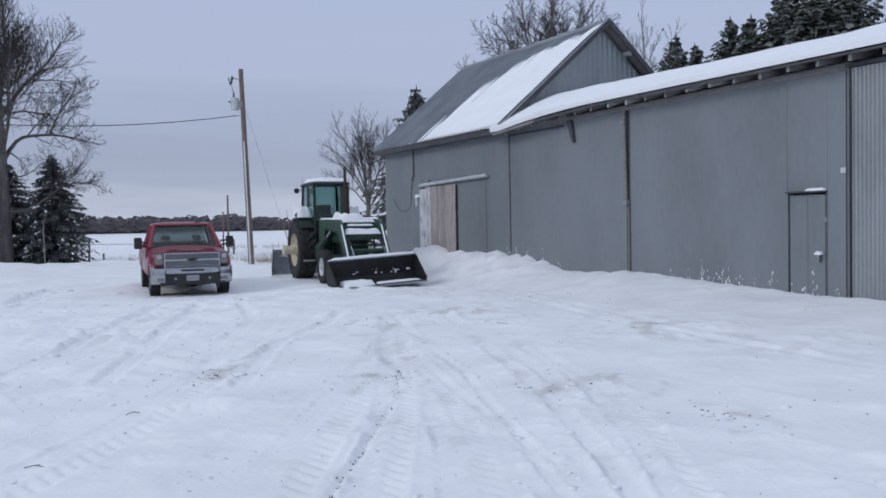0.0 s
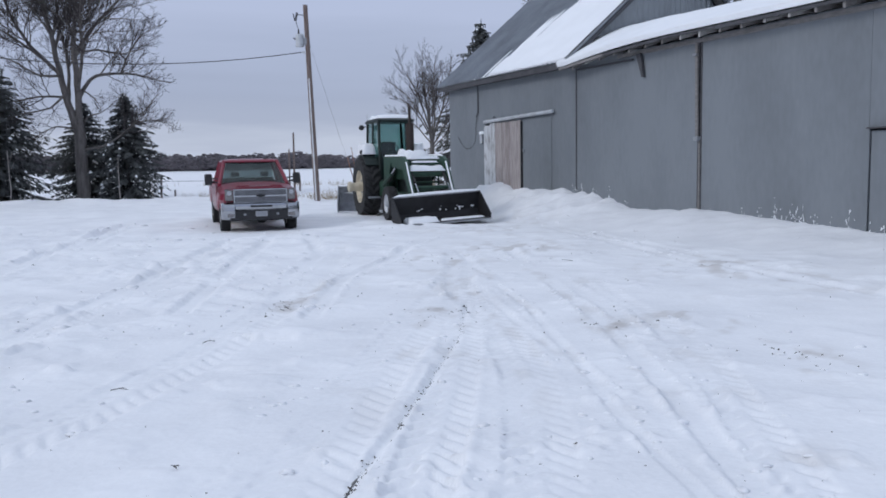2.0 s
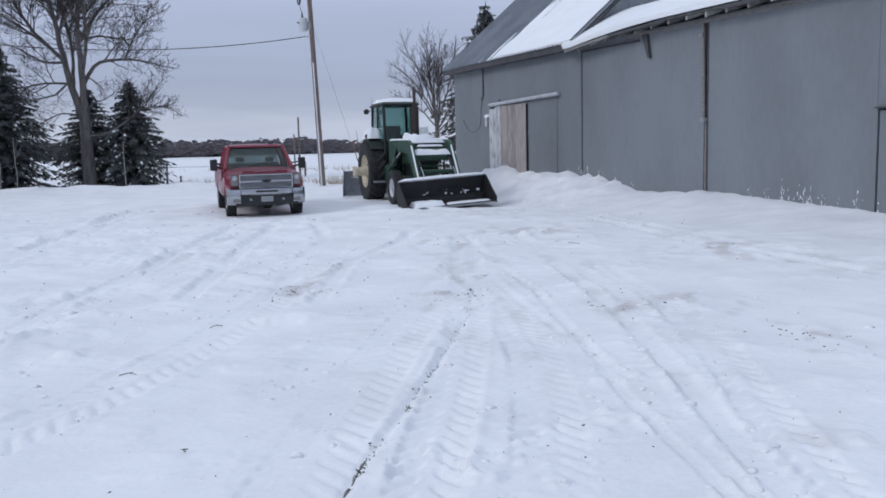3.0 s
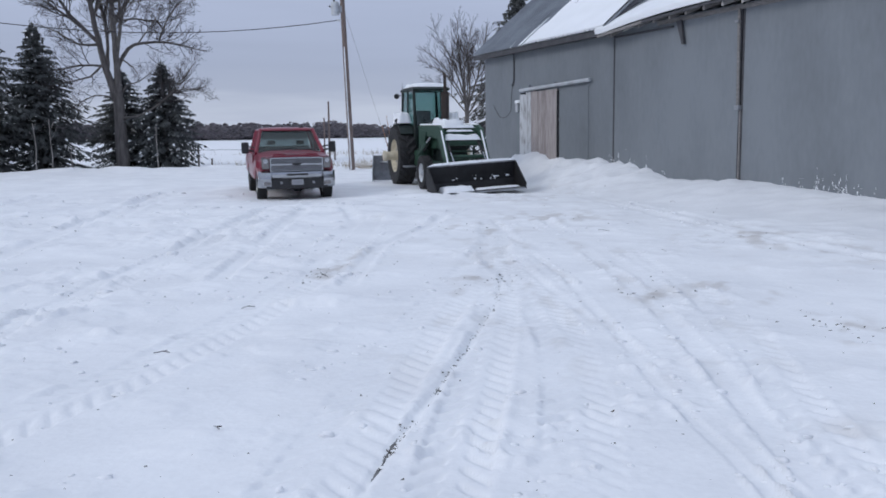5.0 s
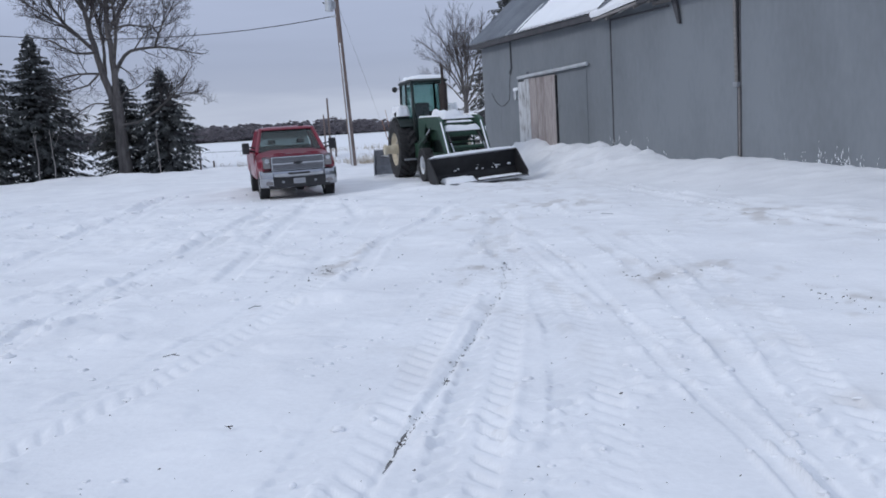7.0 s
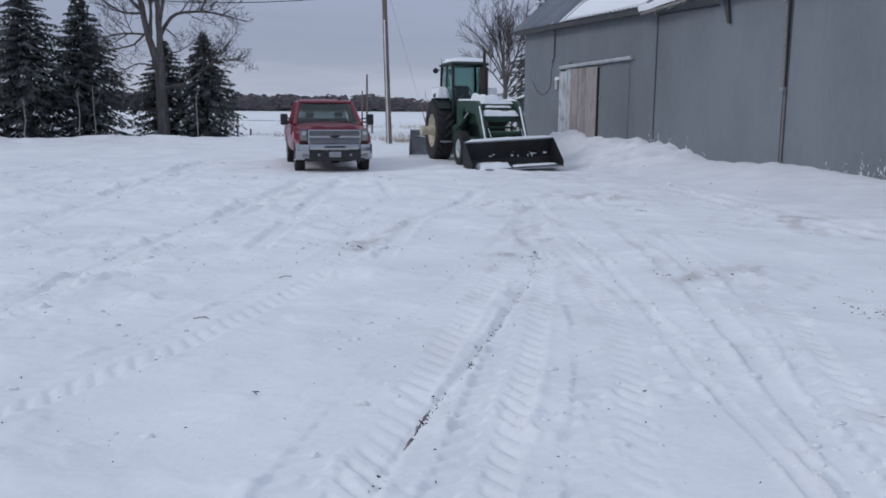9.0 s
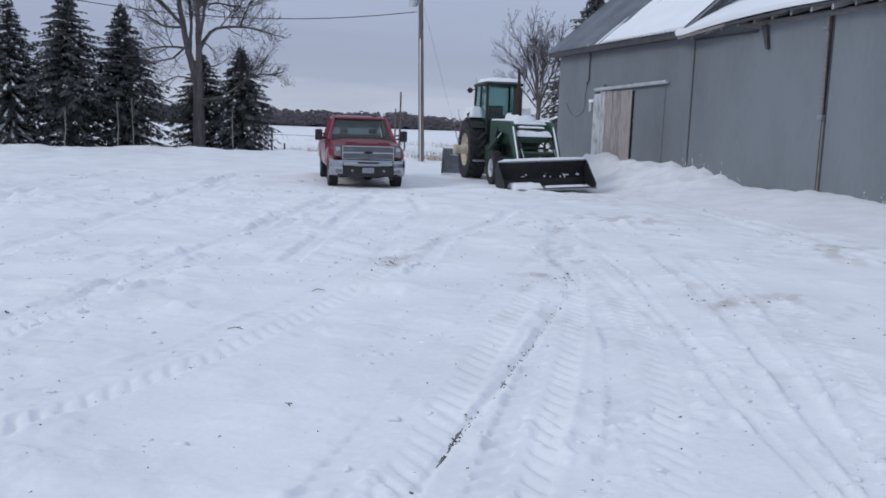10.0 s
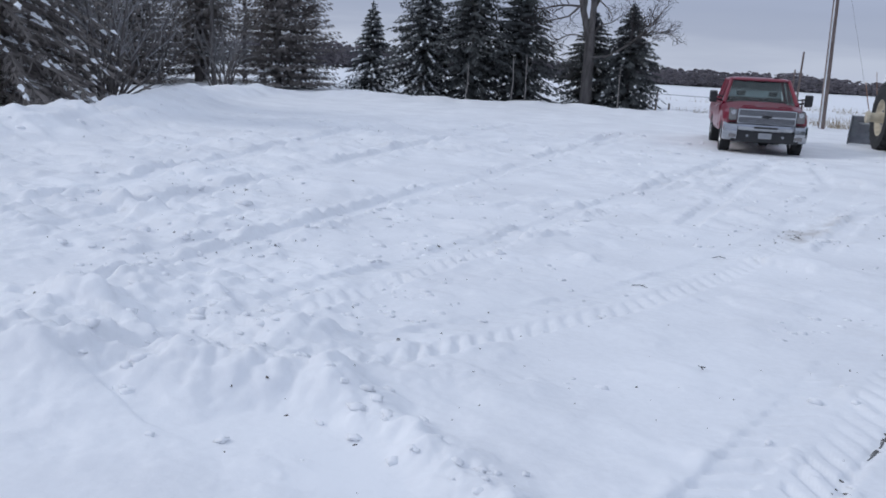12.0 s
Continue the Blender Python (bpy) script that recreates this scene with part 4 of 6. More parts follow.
    pane("windshield", (-0.89, 0.78, z0), (0.89, 0.78, z0), (0.72, 1.41, z1), (-0.72, 1.41, z1))
    pane("rear_window", (-0.84, 2.88, z0), (0.84, 2.88, z0), (0.70, 2.72, z1), (-0.70, 2.72, z1))
    for s in (-1, 1):
        pane("side_window", (s * 0.93, 0.86, z0), (s * 0.935, 1.90, z0), (s * 0.755, 1.93, z1), (s * 0.745, 1.46, z1))
        pane("side_window", (s * 0.935, 2.0, z0), (s * 0.938, 2.85, z0), (s * 0.76, 2.70, z1), (s * 0.755, 2.02, z1))
        part("wiper", tube((0.35 * s - 0.25, 0.80, z0 + 0.03), (0.35 * s + 0.25, 0.83, z0 + 0.06), 0.01, 0.01, 6), BLACK, t)
    part("dashboard", box(-0.84, 0.84, 0.82, 1.12, 1.0, 1.25, 0.03), SEAT, t)
    part("cowl", box(-0.86, 0.86, 0.66, 0.82, 1.22, 1.262, 0.01), BLACK, t)
    for s in (-1, 1):
        part("seat_back", box(s * 0.42 - 0.24, s * 0.42 + 0.24, 1.75, 1.9, 0.8, 1.42, 0.05), SEAT, t)
        part("headrest", box(s * 0.42 - 0.12, s * 0.42 + 0.12, 1.78, 1.88, 1.44, 1.58, 0.04), SEAT, t)
    part("rear_seat", box(-0.75, 0.75, 2.55, 2.68, 0.8, 1.4, 0.05), SEAT, t)
    ring = bmesh.new()
    for i in range(16):
        a, b = 2 * math.pi * i / 16, 2 * math.pi * (i + 1) / 16
        tube((0.42 + 0.18 * math.cos(a), 1.25 + 0.05 * math.sin(a), 1.22 + 0.17 * math.sin(a)), (0.42 + 0.18 * math.cos(b), 1.25 + 0.05 * math.sin(b), 1.22 + 0.17 * math.sin(b)), 0.015, 0.015, 6, ring)
    part("steering_wheel", ring, BLACK, t)
    part("roof_light", box(0.36, 0.5, 1.5, 1.6, z1 + 0.05, z1 + 0.10, 0.015), BLACK, t)
    # front end
    y = -0.84
    part("front_panel", box(-0.90, 0.90, -0.80, -0.6, 0.58, 1.16, 0.03), BLACK, t)
    g = part("grille", box(-0.66, 0.66, y - 0.02, y + 0.03, 0.795, 1.155, 0.01), GRILLE, t, "chrome-framed mesh grille")
    for z, h in ((0.805, 0.028), (0.972, 0.05), (1.14, 0.032)):
        part("grille_bar", box(-0.69, 0.69, y - 0.055, y, z - h / 2, z + h / 2, 0.008), CHROME, g)
    for x in (-0.675, 0.675):
        part("grille_post", box(x - 0.018, x + 0.018, y - 0.05, y, 0.80, 1.15, 0.008), CHROME, g)
    for z in (0.845, 0.875, 0.905, 0.932, 1.02, 1.047, 1.075, 1.102):
        part("grille_slat", box(-0.66, 0.66, y - 0.04, y - 0.01, z - 0.004, z + 0.004), STEEL, g)
    part("emblem", extrude([(-0.13, 0.955), (-0.10, 0.995), (-0.05, 0.995), (-0.05, 1.01), (0.05, 1.01), (0.05, 0.995), (0.13, 0.995), (0.10, 0.955), (0.05, 0.955), (0.05, 0.937), (-0.05, 0.937), (-0.05, 0.955)], "y", y - 0.085, y - 0.05), BLACK, g)
    for s in (-1, 1):
        hl = part("headlight", box(s * 0.80 - 0.10, s * 0.80 + 0.10, y - 0.02, y + 0.14, 0.86, 1.14, 0.03), LAMP, t, "clear stacked headlight")
        part("bulb_ring", shift(lathe([(0, 0.06), (0.02, 0.065), (0.03, 0.05)], 16), pose(s * 0.80, y - 0.028, 1.06, 0, 0, 90)), CHROME, hl)
        part("turn_lamp", box(s * 0.80 - 0.085, s * 0.80 + 0.085, y - 0.03, y - 0.015, 0.875, 0.93, 0.006), LAMP, hl)
    secs = []
    for x in (-1.0, -0.96, -0.6, 0, 0.6, 0.96, 1.0):
        back = 0.16 * (abs(x) / 1.0) ** 3
        ya = -0.98 + back
        secs.append([(x, ya + 0.03, 0.61), (x, ya, 0.64), (x, ya - 0.012, 0.71), (x, ya, 0.775), (x, ya + 0.05, 0.805), (x, ya + 0.2, 0.805), (x, ya + 0.2, 0.61)])
    part("bumper", loft(secs), CHROME, t, "chrome front bumper")
    for s in (-1, 1):
        secs = [[(s * x, q + 0.10, 0.37), (s * x, q + 0.03, 0.42), (s * x, q, 0.52), (s * x, q - 0.008, 0.6), (s * x, q + 0.004, 0.69), (s * x, q + 0.04, 0.77), (s * x, q + 0.18, 0.80), (s * x, q + 0.18, 0.37)] for x, q in ((0.68, -0.995), (0.82, -0.965), (0.94, -0.905), (1.0, -0.82))]
        part("bumper_corner", loft(secs), CHROME, t)
        part("fog_lamp", box(s * 0.78 - 0.085, s * 0.78 + 0.085, -1.0, -0.95, 0.44, 0.53, 0.015), LAMP, t)
        part("tow_hook", tube((s * 0.42, -0.95, 0.50), (s * 0.42, -0.80, 0.50), 0.035, 0.03, 8), STEEL, t)
        m = part("mirror", box(s * 1.21 - 0.1, s * 1.21 + 0.1, 0.82, 0.94, 1.24, 1.55, 0.035), BLACK, t, "tall black tow mirror")
        part("mirror_arm", pipe([(s * 0.97, 0.95, 1.30), (s * 1.16, 0.9, 1.34)], 0.025), BLACK, m)
        part("mirror_arm", pipe([(s * 0.95, 0.95, 1.40), (s * 1.16, 0.9, 1.44)], 0.02), BLACK, m)
        part("mud_flap", box(s * 0.88 - 0.13, s * 0.88 + 0.13, 0.5, 0.515, 0.2, 0.55), BLACK, t)
    part("bumper_slot", box(-0.28, 0.28, -1.0, -0.9, 0.685, 0.735, 0.01), BLACK, t)
    part("lower_valance", box(-0.80, 0.80, -0.93, -0.75, 0.34, 0.612, 0.03), BLACK, t)
    p = part("number_plate", box(-0.155, 0.155, -0.955, -0.935, 0.44, 0.58, 0.006), PLATE, t)
    for i in range(5):
        part("plate_bar", box(-0.11 + i * 0.048, -0.08 + i * 0.048, -0.961, -0.955, 0.48, 0.54), STEEL, p)
    part("chassis", box(-0.55, 0.55, -0.6, 4.6, 0.36, 0.56, 0.02), UNDER, t)
    part("front_axle", tube((-0.8, 0, 0.38), (0.8, 0, 0.38), 0.06, 0.06, 10), UNDER, t)
    part("rear_axle", tube((-0.8, 3.65, 0.38), (0.8, 3.65, 0.38), 0.07, 0.07, 10), UNDER, t)
    part("differential", shift(lathe([(-0.16, 0.05), (-0.08, 0.15), (0.08, 0.15), (0.16, 0.05)], 16), pose(0.1, 0, 0.36)), UNDER, t)
    for x in (-0.87, 0.87):
        for yy in (0.0, 3.65):
            wheel(t, x, yy, 0.40, 0.265, RIM, 0.225, 30, 0.02, 0.02, 1 if x > 0 else -1)
    return t


build_truck()

# ---- tractor with loader ----
TR = pose(-3.62, 25.66, 0.0, 0, 0, 23)


def build_tractor():
    t = thing("loader_tractor", TR, "green farm tractor with cab and black front loader bucket", "tractor")
    for s in (-1, 1):
        w = wheel(t, s * 0.80, 0, 0.875, 0.55, YELLOW, 0.50, 22, 0.045, 0.12, s)
        part("axle_hub", tube((s * 0.20, 0, 0), (s * 0.50, 0, 0), 0.13, 0.13, 16), YELLOW, w, "pale yellow axle hub")
        part("axle_end", tube((s * 0.50, 0, 0), (s * 0.58, 0, 0), 0.17, 0.15, 16), YELLOW, w)
        wheel(t, s * 0.78, -2.7, 0.46, 0.28, PALEMETAL, 0.26, 18, 0.02, 0.08, s)
        # fender
        prof = []
        for k in range(9):
            a = radians(42 + 11 * k)
            prof.append((-0.97 * math.cos(a), 0.9 + 0.97 * math.sin(a)))
        prof += [(p[0] * 0.95, 0.9 + (p[1] - 0.9) * 0.95) for p in prof[::-1]]
        part("fender", extrude(prof, "x", s * 0.58, s * 0.98), DARKGREEN, t)
        part("fender_lamp", tube((s * 0.98, -0.30, 1.93), (s * 0.98, -0.22, 1.93), 0.075, 0.07, 14), BLACK, t)
    part("rear_axle_housing", tube((-0.75, 0, 0.87), (0.75, 0, 0.87), 0.16, 0.16, 14), GREEN, t)
    part("transmission", box(-0.28, 0.28, -1.6, 0.35, 0.55, 1.15, 0.05), GREEN, t)
    part("engine_block", box(-0.24, 0.24, -2.75, -1.3, 0.62, 1.2, 0.03), DARKGREEN, t)
    part("front_axle_beam", box(-0.66, 0.66, -2.78, -2.62, 0.42, 0.56, 0.03), GREEN, t)
    # hood
    secs = []
    for y, w, zt in ((-3.0, 0.34, 1.55), (-2.9, 0.37, 1.62), (-2.0, 0.38, 1.68), (-1.0, 0.38, 1.74)):
        secs.append([(-w, y, 1.12), (-w, y, zt - 0.10), (-w + 0.09, y, zt), (w - 0.09, y, zt), (w, y, zt - 0.10), (w, y, 1.12)])
    part("hood", loft(secs), GREEN, t)
    g = part("grille", box(-0.33, 0.33, -3.04, -2.98, 0.72, 1.50, 0.03), DARKGREEN, t, "dark front grille with headlamps")
    for z in (0.85, 0.95, 1.05, 1.15):
        part("grille_slat", box(-0.3, 0.3, -3.06, -3.035, z - 0.012, z + 0.012), BLACK, g)
    for x in (-0.2, 0.2):
        part("headlamp", tube((x, -3.07, 1.34), (x, -3.0, 1.34), 0.07, 0.07, 14), LAMP, g)
    # cab
    z0, z1 = 1.72, 2.82
    base = [(-0.60, -0.90), (0.60, -0.90), (0.68, 0.50), (-0.68, 0.50)]
    tops = [(-0.58, -0.78), (0.58, -0.78), (0.63, 0.46), (-0.63, 0.46)]
    for (a, b), (c, d) in zip(base, tops):
        part("cab_post", tube((a, b, 1.2), (c, d, z1), 0.055, 0.05, 8), DARKGREEN, t)
    for s in (-1, 1):
        part("cab_post", tube((s * 0.655, -0.15, 1.2), (s * 0.61, -0.15, z1), 0.04, 0.04, 8), DARKGREEN, t)
    part("cab_lower", box(-0.59, 0.59, -0.90, 0.5, 1.1, 1.79, 0.03), DARKGREEN, t)
    part("cab_roof", loft([[(-0.65, -0.93, z1), (0.65, -0.93, z1), (0.69, 0.56, z1), (-0.69, 0.56, z1)], [(-0.67, -0.95, z1 + 0.06), (0.67, -0.95, z1 + 0.06), (0.70, 0.58, z1 + 0.06), (-0.70, 0.58, z1 + 0.06)], [(-0.56, -0.82, z1 + 0.13), (0.56, -0.82, z1 + 0.13), (0.6, 0.45, z1 + 0.13), (-0.6, 0.45, z1 + 0.13)]]), DARKGREEN, t)

    def pane(name, quad):
        vs = [Vector(p) for p in quad]
        nrm = (vs[1] - vs[0]).cross(vs[3] - vs[0]).normalized() * 0.004
        ob = part(name, loft([[v - nrm for v in vs], [v + nrm for v in vs]]), CABGLASS, t)
        ob.visible_shadow = False
    pane("front_window", [(-0.56, -0.89, z0 + 0.06), (0.56, -0.89, z0 + 0.06), (0.54, -0.79, z1), (-0.54, -0.79, z1)])
    pane("rear_window", [(-0.64, 0.49, z0 + 0.06), (0.64, 0.49, z0 + 0.06), (0.59, 0.46, z1), (-0.59, 0.46, z1)])
    for s in (-1, 1):
        pane("side_window", [(s * 0.605, -0.84, z0 + 0.06), (s * 0.65, -0.2, z0 + 0.06), (s * 0.605, -0.2, z1), (s * 0.585, -0.76, z1)])
        pane("side_window", [(s * 0.66, -0.1, z0 + 0.06), (s * 0.675, 0.46, z0 + 0.06), (s * 0.625, 0.44, z1), (s * 0.61, -0.1, z1)])
    part("seat", box(-0.28, 0.26, -0.05, 0.2, 1.6, 2.25, 0.06), SEAT, t)
    part("dash", box(-0.25, 0.25, -0.8, -0.6, 1.6, 1.95, 0.04), BLACK, t)
    ring = bmesh.new()
    for i in range(14):
        a, b = 2 * math.pi * i / 14, 2 * math.pi * (i + 1) / 14
        tube((0.2 * math.cos(a), -0.5 + 0.14 * math.sin(a), 2.05 + 0.12 * math.sin(a)), (0.2 * math.cos(b), -0.5 + 0.14 * math.sin(b), 2.05 + 0.12 * math.sin(b)), 0.015, 0.015, 6, ring)
    part("steering_wheel", ring, BLACK, t)
    for ob in t.children:
        if ob.name.split(".")[0] in ("cab_post", "cab_lower", "cab_roof", "front_window", "rear_window", "side_window", "seat", "dash", "steering_wheel"):
            ob.data.transform(Matrix.Translation((-0.02, 0.2, 0)) @ Matrix.Diagonal((0.86, 1, 1, 1)))
    part("exhaust_stack", tube((0.30, -1.10, 1.7), (0.30, -1.10, 2.75), 0.12, 0.12, 14), RUST, t)
    part("exhaust_pipe", pipe([(0.30, -1.10, 2.75), (0.30, -1.10, 3.22), (0.30, -1.04, 3.3)], 0.045, 10), RUST, t)
    part("air_intake", tube((-0.12, -1.4, 1.7), (-0.12, -1.4, 1.95), 0.06, 0.08, 12), BLACK, t)
    m = part("mirror_arm", pipe([(-0.55, 0.60, 2.74), (-0.76, 0.56, 2.72)], 0.015, 6), BLACK, t)
    part("work_lamp", tube((-0.80, 0.50, 2.70), (-0.80, 0.60, 2.70), 0.085, 0.07, 14), BLACK, m)
    part("step", box(-0.98, -0.66, -1.15, -0.85, 0.55, 0.6, 0.01), STEEL, t)
    part("fuel_tank", box(-0.62, -0.28, -1.5, -0.8, 0.6, 1.05, 0.05), GREEN, t)
    # loader frame and arms
    for s in (-1, 1):
        x0, x1 = s * 0.56 - 0.05, s * 0.56 + 0.05
        prof = [(-1.45, 1.60), (-1.38, 1.78), (-3.42, 1.76), (-3.66, 1.66), (-4.38, 0.60), (-4.26, 0.46), (-3.42, 1.40), (-2.5, 1.46)]
        arm = part("lift_arm", extrude(prof, "x", x0, x1, bevel=0.01), GREEN, t, "green bent loader arm")
        part("arm_pin", tube((x0 - 0.03, -4.3, 0.52), (x1 + 0.03, -4.3, 0.52), 0.05, 0.05, 10), STEEL, arm)
        part("loader_mast", extrude([(-1.65, 0.7), (-1.3, 0.7), (-1.32, 1.85), (-1.52, 1.85)], "x", x0 - s * 0.09, x1 - s * 0.09, bevel=0.01), GREEN, t)
        part("side_plate", extrude([(-2.3, 1.58), (-1.5, 1.68), (-1.45, 0.95), (-1.7, 0.85)], "x", x0 - s * 0.015, x0 + s * 0.02), GREEN, t)
        c = part("lift_cylinder", tube((s * 0.68, -1.55, 0.95), (s * 0.68, -2.5, 1.28), 0.05, 0.05, 10), GREEN, t)
        part("piston_rod", tube((s * 0.68, -2.5, 1.28), (s * 0.68, -2.95, 1.45), 0.025, 0.025, 8), CHROME, c)
        c = part("bucket_cylinder", tube((s * 0.45, -3.45, 1.5), (s * 0.45, -4.05, 1.05), 0.045, 0.045, 10), BLACK, t)
        part("piston_rod", tube((s * 0.45, -4.05, 1.05), (s * 0.45, -4.36, 0.80), 0.022, 0.022, 8), CHROME, c)
        part("frame_rail", box(s * 0.36 - 0.05, s * 0.36 + 0.05, -3.1, -0.9, 0.6, 0.76, 0.01), GREEN, t)
    part("cross_tube", tube((-0.56, -3.62, 1.30), (0.56, -3.62, 1.30), 0.10, 0.10, 14), GREEN, t)
    part("cross_tube", tube((-0.56, -4.0, 0.92), (0.56, -4.0, 0.92), 0.05, 0.05, 12), GREEN, t)
    guard = part("grille_guard", pipe([(-0.42, -3.40, 0.7), (-0.42, -3.40, 1.66), (0.42, -3.40, 1.66), (0.42, -3.40, 0.7)], 0.032, 8), GREEN, t, "welded grille guard bars")
    for z in (0.85, 1.05, 1.5):
        part("guard_bar", tube((-0.42, -3.40, z), (0.42, -3.40, z), 0.028, 0.028, 8), GREEN, guard)
    # bucket: curved back, floor lip and two side plates
    b = new("bucket")
    b.parent = t
    b.matrix_local = pose(0.02, -4.42, 0.07, 0, -3.0, 0)
    prof = [(-0.82, 0.0), (-0.1, 0.0), (0.02, 0.06), (0.08, 0.2), (0.08, 0.42), (-0.02, 0.66), (-0.06, 0.68), (-0.10, 0.66), (-0.01, 0.41), (0.03, 0.22), (-0.03, 0.10), (-0.12, 0.05), (-0.82, 0.02)]
    part("bucket_shell", extrude(prof, "x", -1.2, 1.2), BUCKETSTEEL, b)
    for s in (-1, 1):
        sp = [(-0.80, 0.0), (-0.1, 0.0), (0.06, 0.1), (0.08, 0.42), (-0.06, 0.68), (-0.2, 0.62), (-0.84, 0.10)]
        part("side_plate", extrude(sp, "x", s * 1.2 - 0.012, s * 1.2 + 0.012), BUCKETSTEEL, b)
        part("side_rim", pipe([(s * 1.2, -0.84, 0.10), (s * 1.2, -0.2, 0.62), (s * 1.2, -0.06, 0.69)], 0.02, 6), BUCKETSTEEL, b)
        part("mount_ear", extrude([(0.05, 0.3), (0.2, 0.36), (0.2, 0.56), (0.04, 0.6)], "x", s * 0.56 - 0.06, s * 0.56 + 0.06), GREEN, b)
    part("cutting_edge", box(-1.2, 1.2, -0.9, -0.68, -0.02, 0.012, 0.004), STEEL, b)
    part("top_rim", box(-1.21, 1.21, -0.10, -0.02, 0.655, 0.70, 0.01), STEEL, b)
    for s in (-1, 1):
        hose = [(s * 0.34, -3.30, 1.20), (s * 0.40, -3.62, 1.02), (s * 0.50, -3.82, 1.12), (s * 0.47, -3.74, 1.26), (s * 0.42, -3.55, 1.24)]
        part("hydraulic_hose", pipe(hose, 0.022, 6), BLACK, t)
        hose = [(s * 0.60, -1.5, 1.30), (s * 0.66, -1.8, 1.05), (s * 0.64, -2.2, 1.08), (s * 0.60, -2.6, 1.36)]
        part("hydraulic_hose", pipe(hose, 0.018, 6), BLACK, t)
    wt_plate = part("front_weight", box(-0.34, 0.34, -3.30, -3.12, 0.66, 0.92, 0.03), GREEN, t)
    for z in (0.72, 0.86):
        part("weight_ridge", box(-0.31, 0.31, -3.325, -3.30, z - 0.03, z + 0.03, 0.008), PALEMETAL, wt_plate, "worn pale metal ridge")
    inner = part("inner_frame", pipe([(-0.36, -3.46, 1.30), (-0.36, -3.46, 1.56), (0.36, -3.46, 1.56), (0.36, -3.46, 1.30), (-0.36, -3.46, 1.30)], 0.026, 8), GREEN, t)
    part("frame_tie", tube((0.0, -3.46, 1.30), (0.0, -3.46, 1.56), 0.02, 0.02, 8), GREEN, inner)
    # three-point hitch towards the blade
    for s in (-1, 1):
        part("hitch_link", tube((s * 0.35, 0.35, 0.7), (s * 0.4, 1.15, 0.5), 0.035, 0.035, 8), STEEL, t)
    part("top_link", tube((0, 0.35, 1.1), (0, 1.15, 0.9), 0.03, 0.03, 8), STEEL, t)
    part("aerial", tube((-0.6, 0.5, 2.8), (-0.62, 0.52, 3.1), 0.006, 0.004, 5), BLACK, t)
    return t


build_tractor()


def rear_blade():
    b = thing("rear_blade", TR @ pose(0.05, 1.55, 0.03, 0, 0, -16), "grey steel rear snow blade behind the tractor", "blade")
    prof = [(-0.10, 0.0), (-0.02, 0.02), (0.06, 0.3), (0.04, 0.62), (-0.04, 0.82), (-0.07, 0.80), (0.0, 0.6), (0.02, 0.3), (-0.05, 0.04)]
    part("mouldboard", extrude(prof, "x", -1.4, 1.4), STEEL, b)
    for s in (-1.4, 1.4):
        part("end_plate", extrude([(-0.65, 0.0), (0.08, 0.0), (0.08, 0.84), (-0.15, 0.84), (-0.65, 0.3)], "x", s - 0.012, s + 0.012), STEEL, b)
    part("frame_beam", box(-0.08, 0.9, -0.6, 0.0, 0.45, 0.58, 0.01), STEEL, b)
    part("brace", tube((-1.2, -0.02, 0.6), (0.3, -0.55, 0.52), 0.04, 0.04, 8), STEEL, b)
    part("marker_rod", tube((-0.75, 0.0, 0.8), (-0.95, 0.05, 2.1), 0.012, 0.008, 6), ORANGE, b, "thin orange marker rod")
    return b


rear_blade()
snow_pad("cab_snow", TR @ pose(-0.02, 0.02, 2.94), 0.54, 0.68, 0.13, "snow cushion on the tractor cab roof", 11)
snow_pad("hood_snow", TR @ pose(0.0, -2.35, 1.665, 2.0), 0.36, 0.62, 0.30, "snow heap on the tractor hood", 12)
snow_pad("tube_snow", TR @ pose(0, -3.64, 1.36), 0.52, 0.15, 0.15, "snow on the loader cross tube", 13)
snow_pad("guard_snow", TR @ pose(0, -3.40, 1.685), 0.44, 0.055, 0.07, "snow on the grille guard", 14)
snow_pad("bucket_snow", TR @ pose(-0.55, -4.85, 0.07, 0, -3.0, 0), 0.42, 0.34, 0.13, "snow lying in the loader bucket", 15)
snow_pad("bucket_snow", TR @ pose(0.55, -4.95, 0.12, 0, -3.0, 0), 0.62, 0.13, 0.05, "snow lying in the loader bucket", 16)
snow_pad("frame_snow", TR @ pose(0, -3.46, 1.585), 0.38, 0.04, 0.05, "snow on the loader inner frame", 41)
snow_pad("rim_snow", TR @ pose(0.02, -4.48, 0.77, 0, -3.0, 0), 1.2, 0.065, 0.06, "snow line on the bucket rim", 17)
for s, k in ((-1, 18), (1, 19)):
    snow_pad("arm_snow", TR @ pose(s * 0.56, -2.4, 1.765, 0.6), 0.04, 1.0, 0.05, "snow line on the loader arm", k)
    snow_pad("arm_snow", TR @ pose(s * 0.56 - 0.03, -4.03, 1.14, 55.8), 0.02, 0.58, 0.028, "snow line on the loader arm", k + 5)
    snow_pad("fender_snow", TR @ pose(s * 0.78, 0.0, 1.865), 0.22, 0.40, 0.34, "snow on the tractor fender", k + 9)
snow_pad("blade_snow", TR @ pose(0.3, 1.35, 0.61, 0, 0, -16), 0.4, 0.2, 0.12, "snow on the rear blade frame", 30)


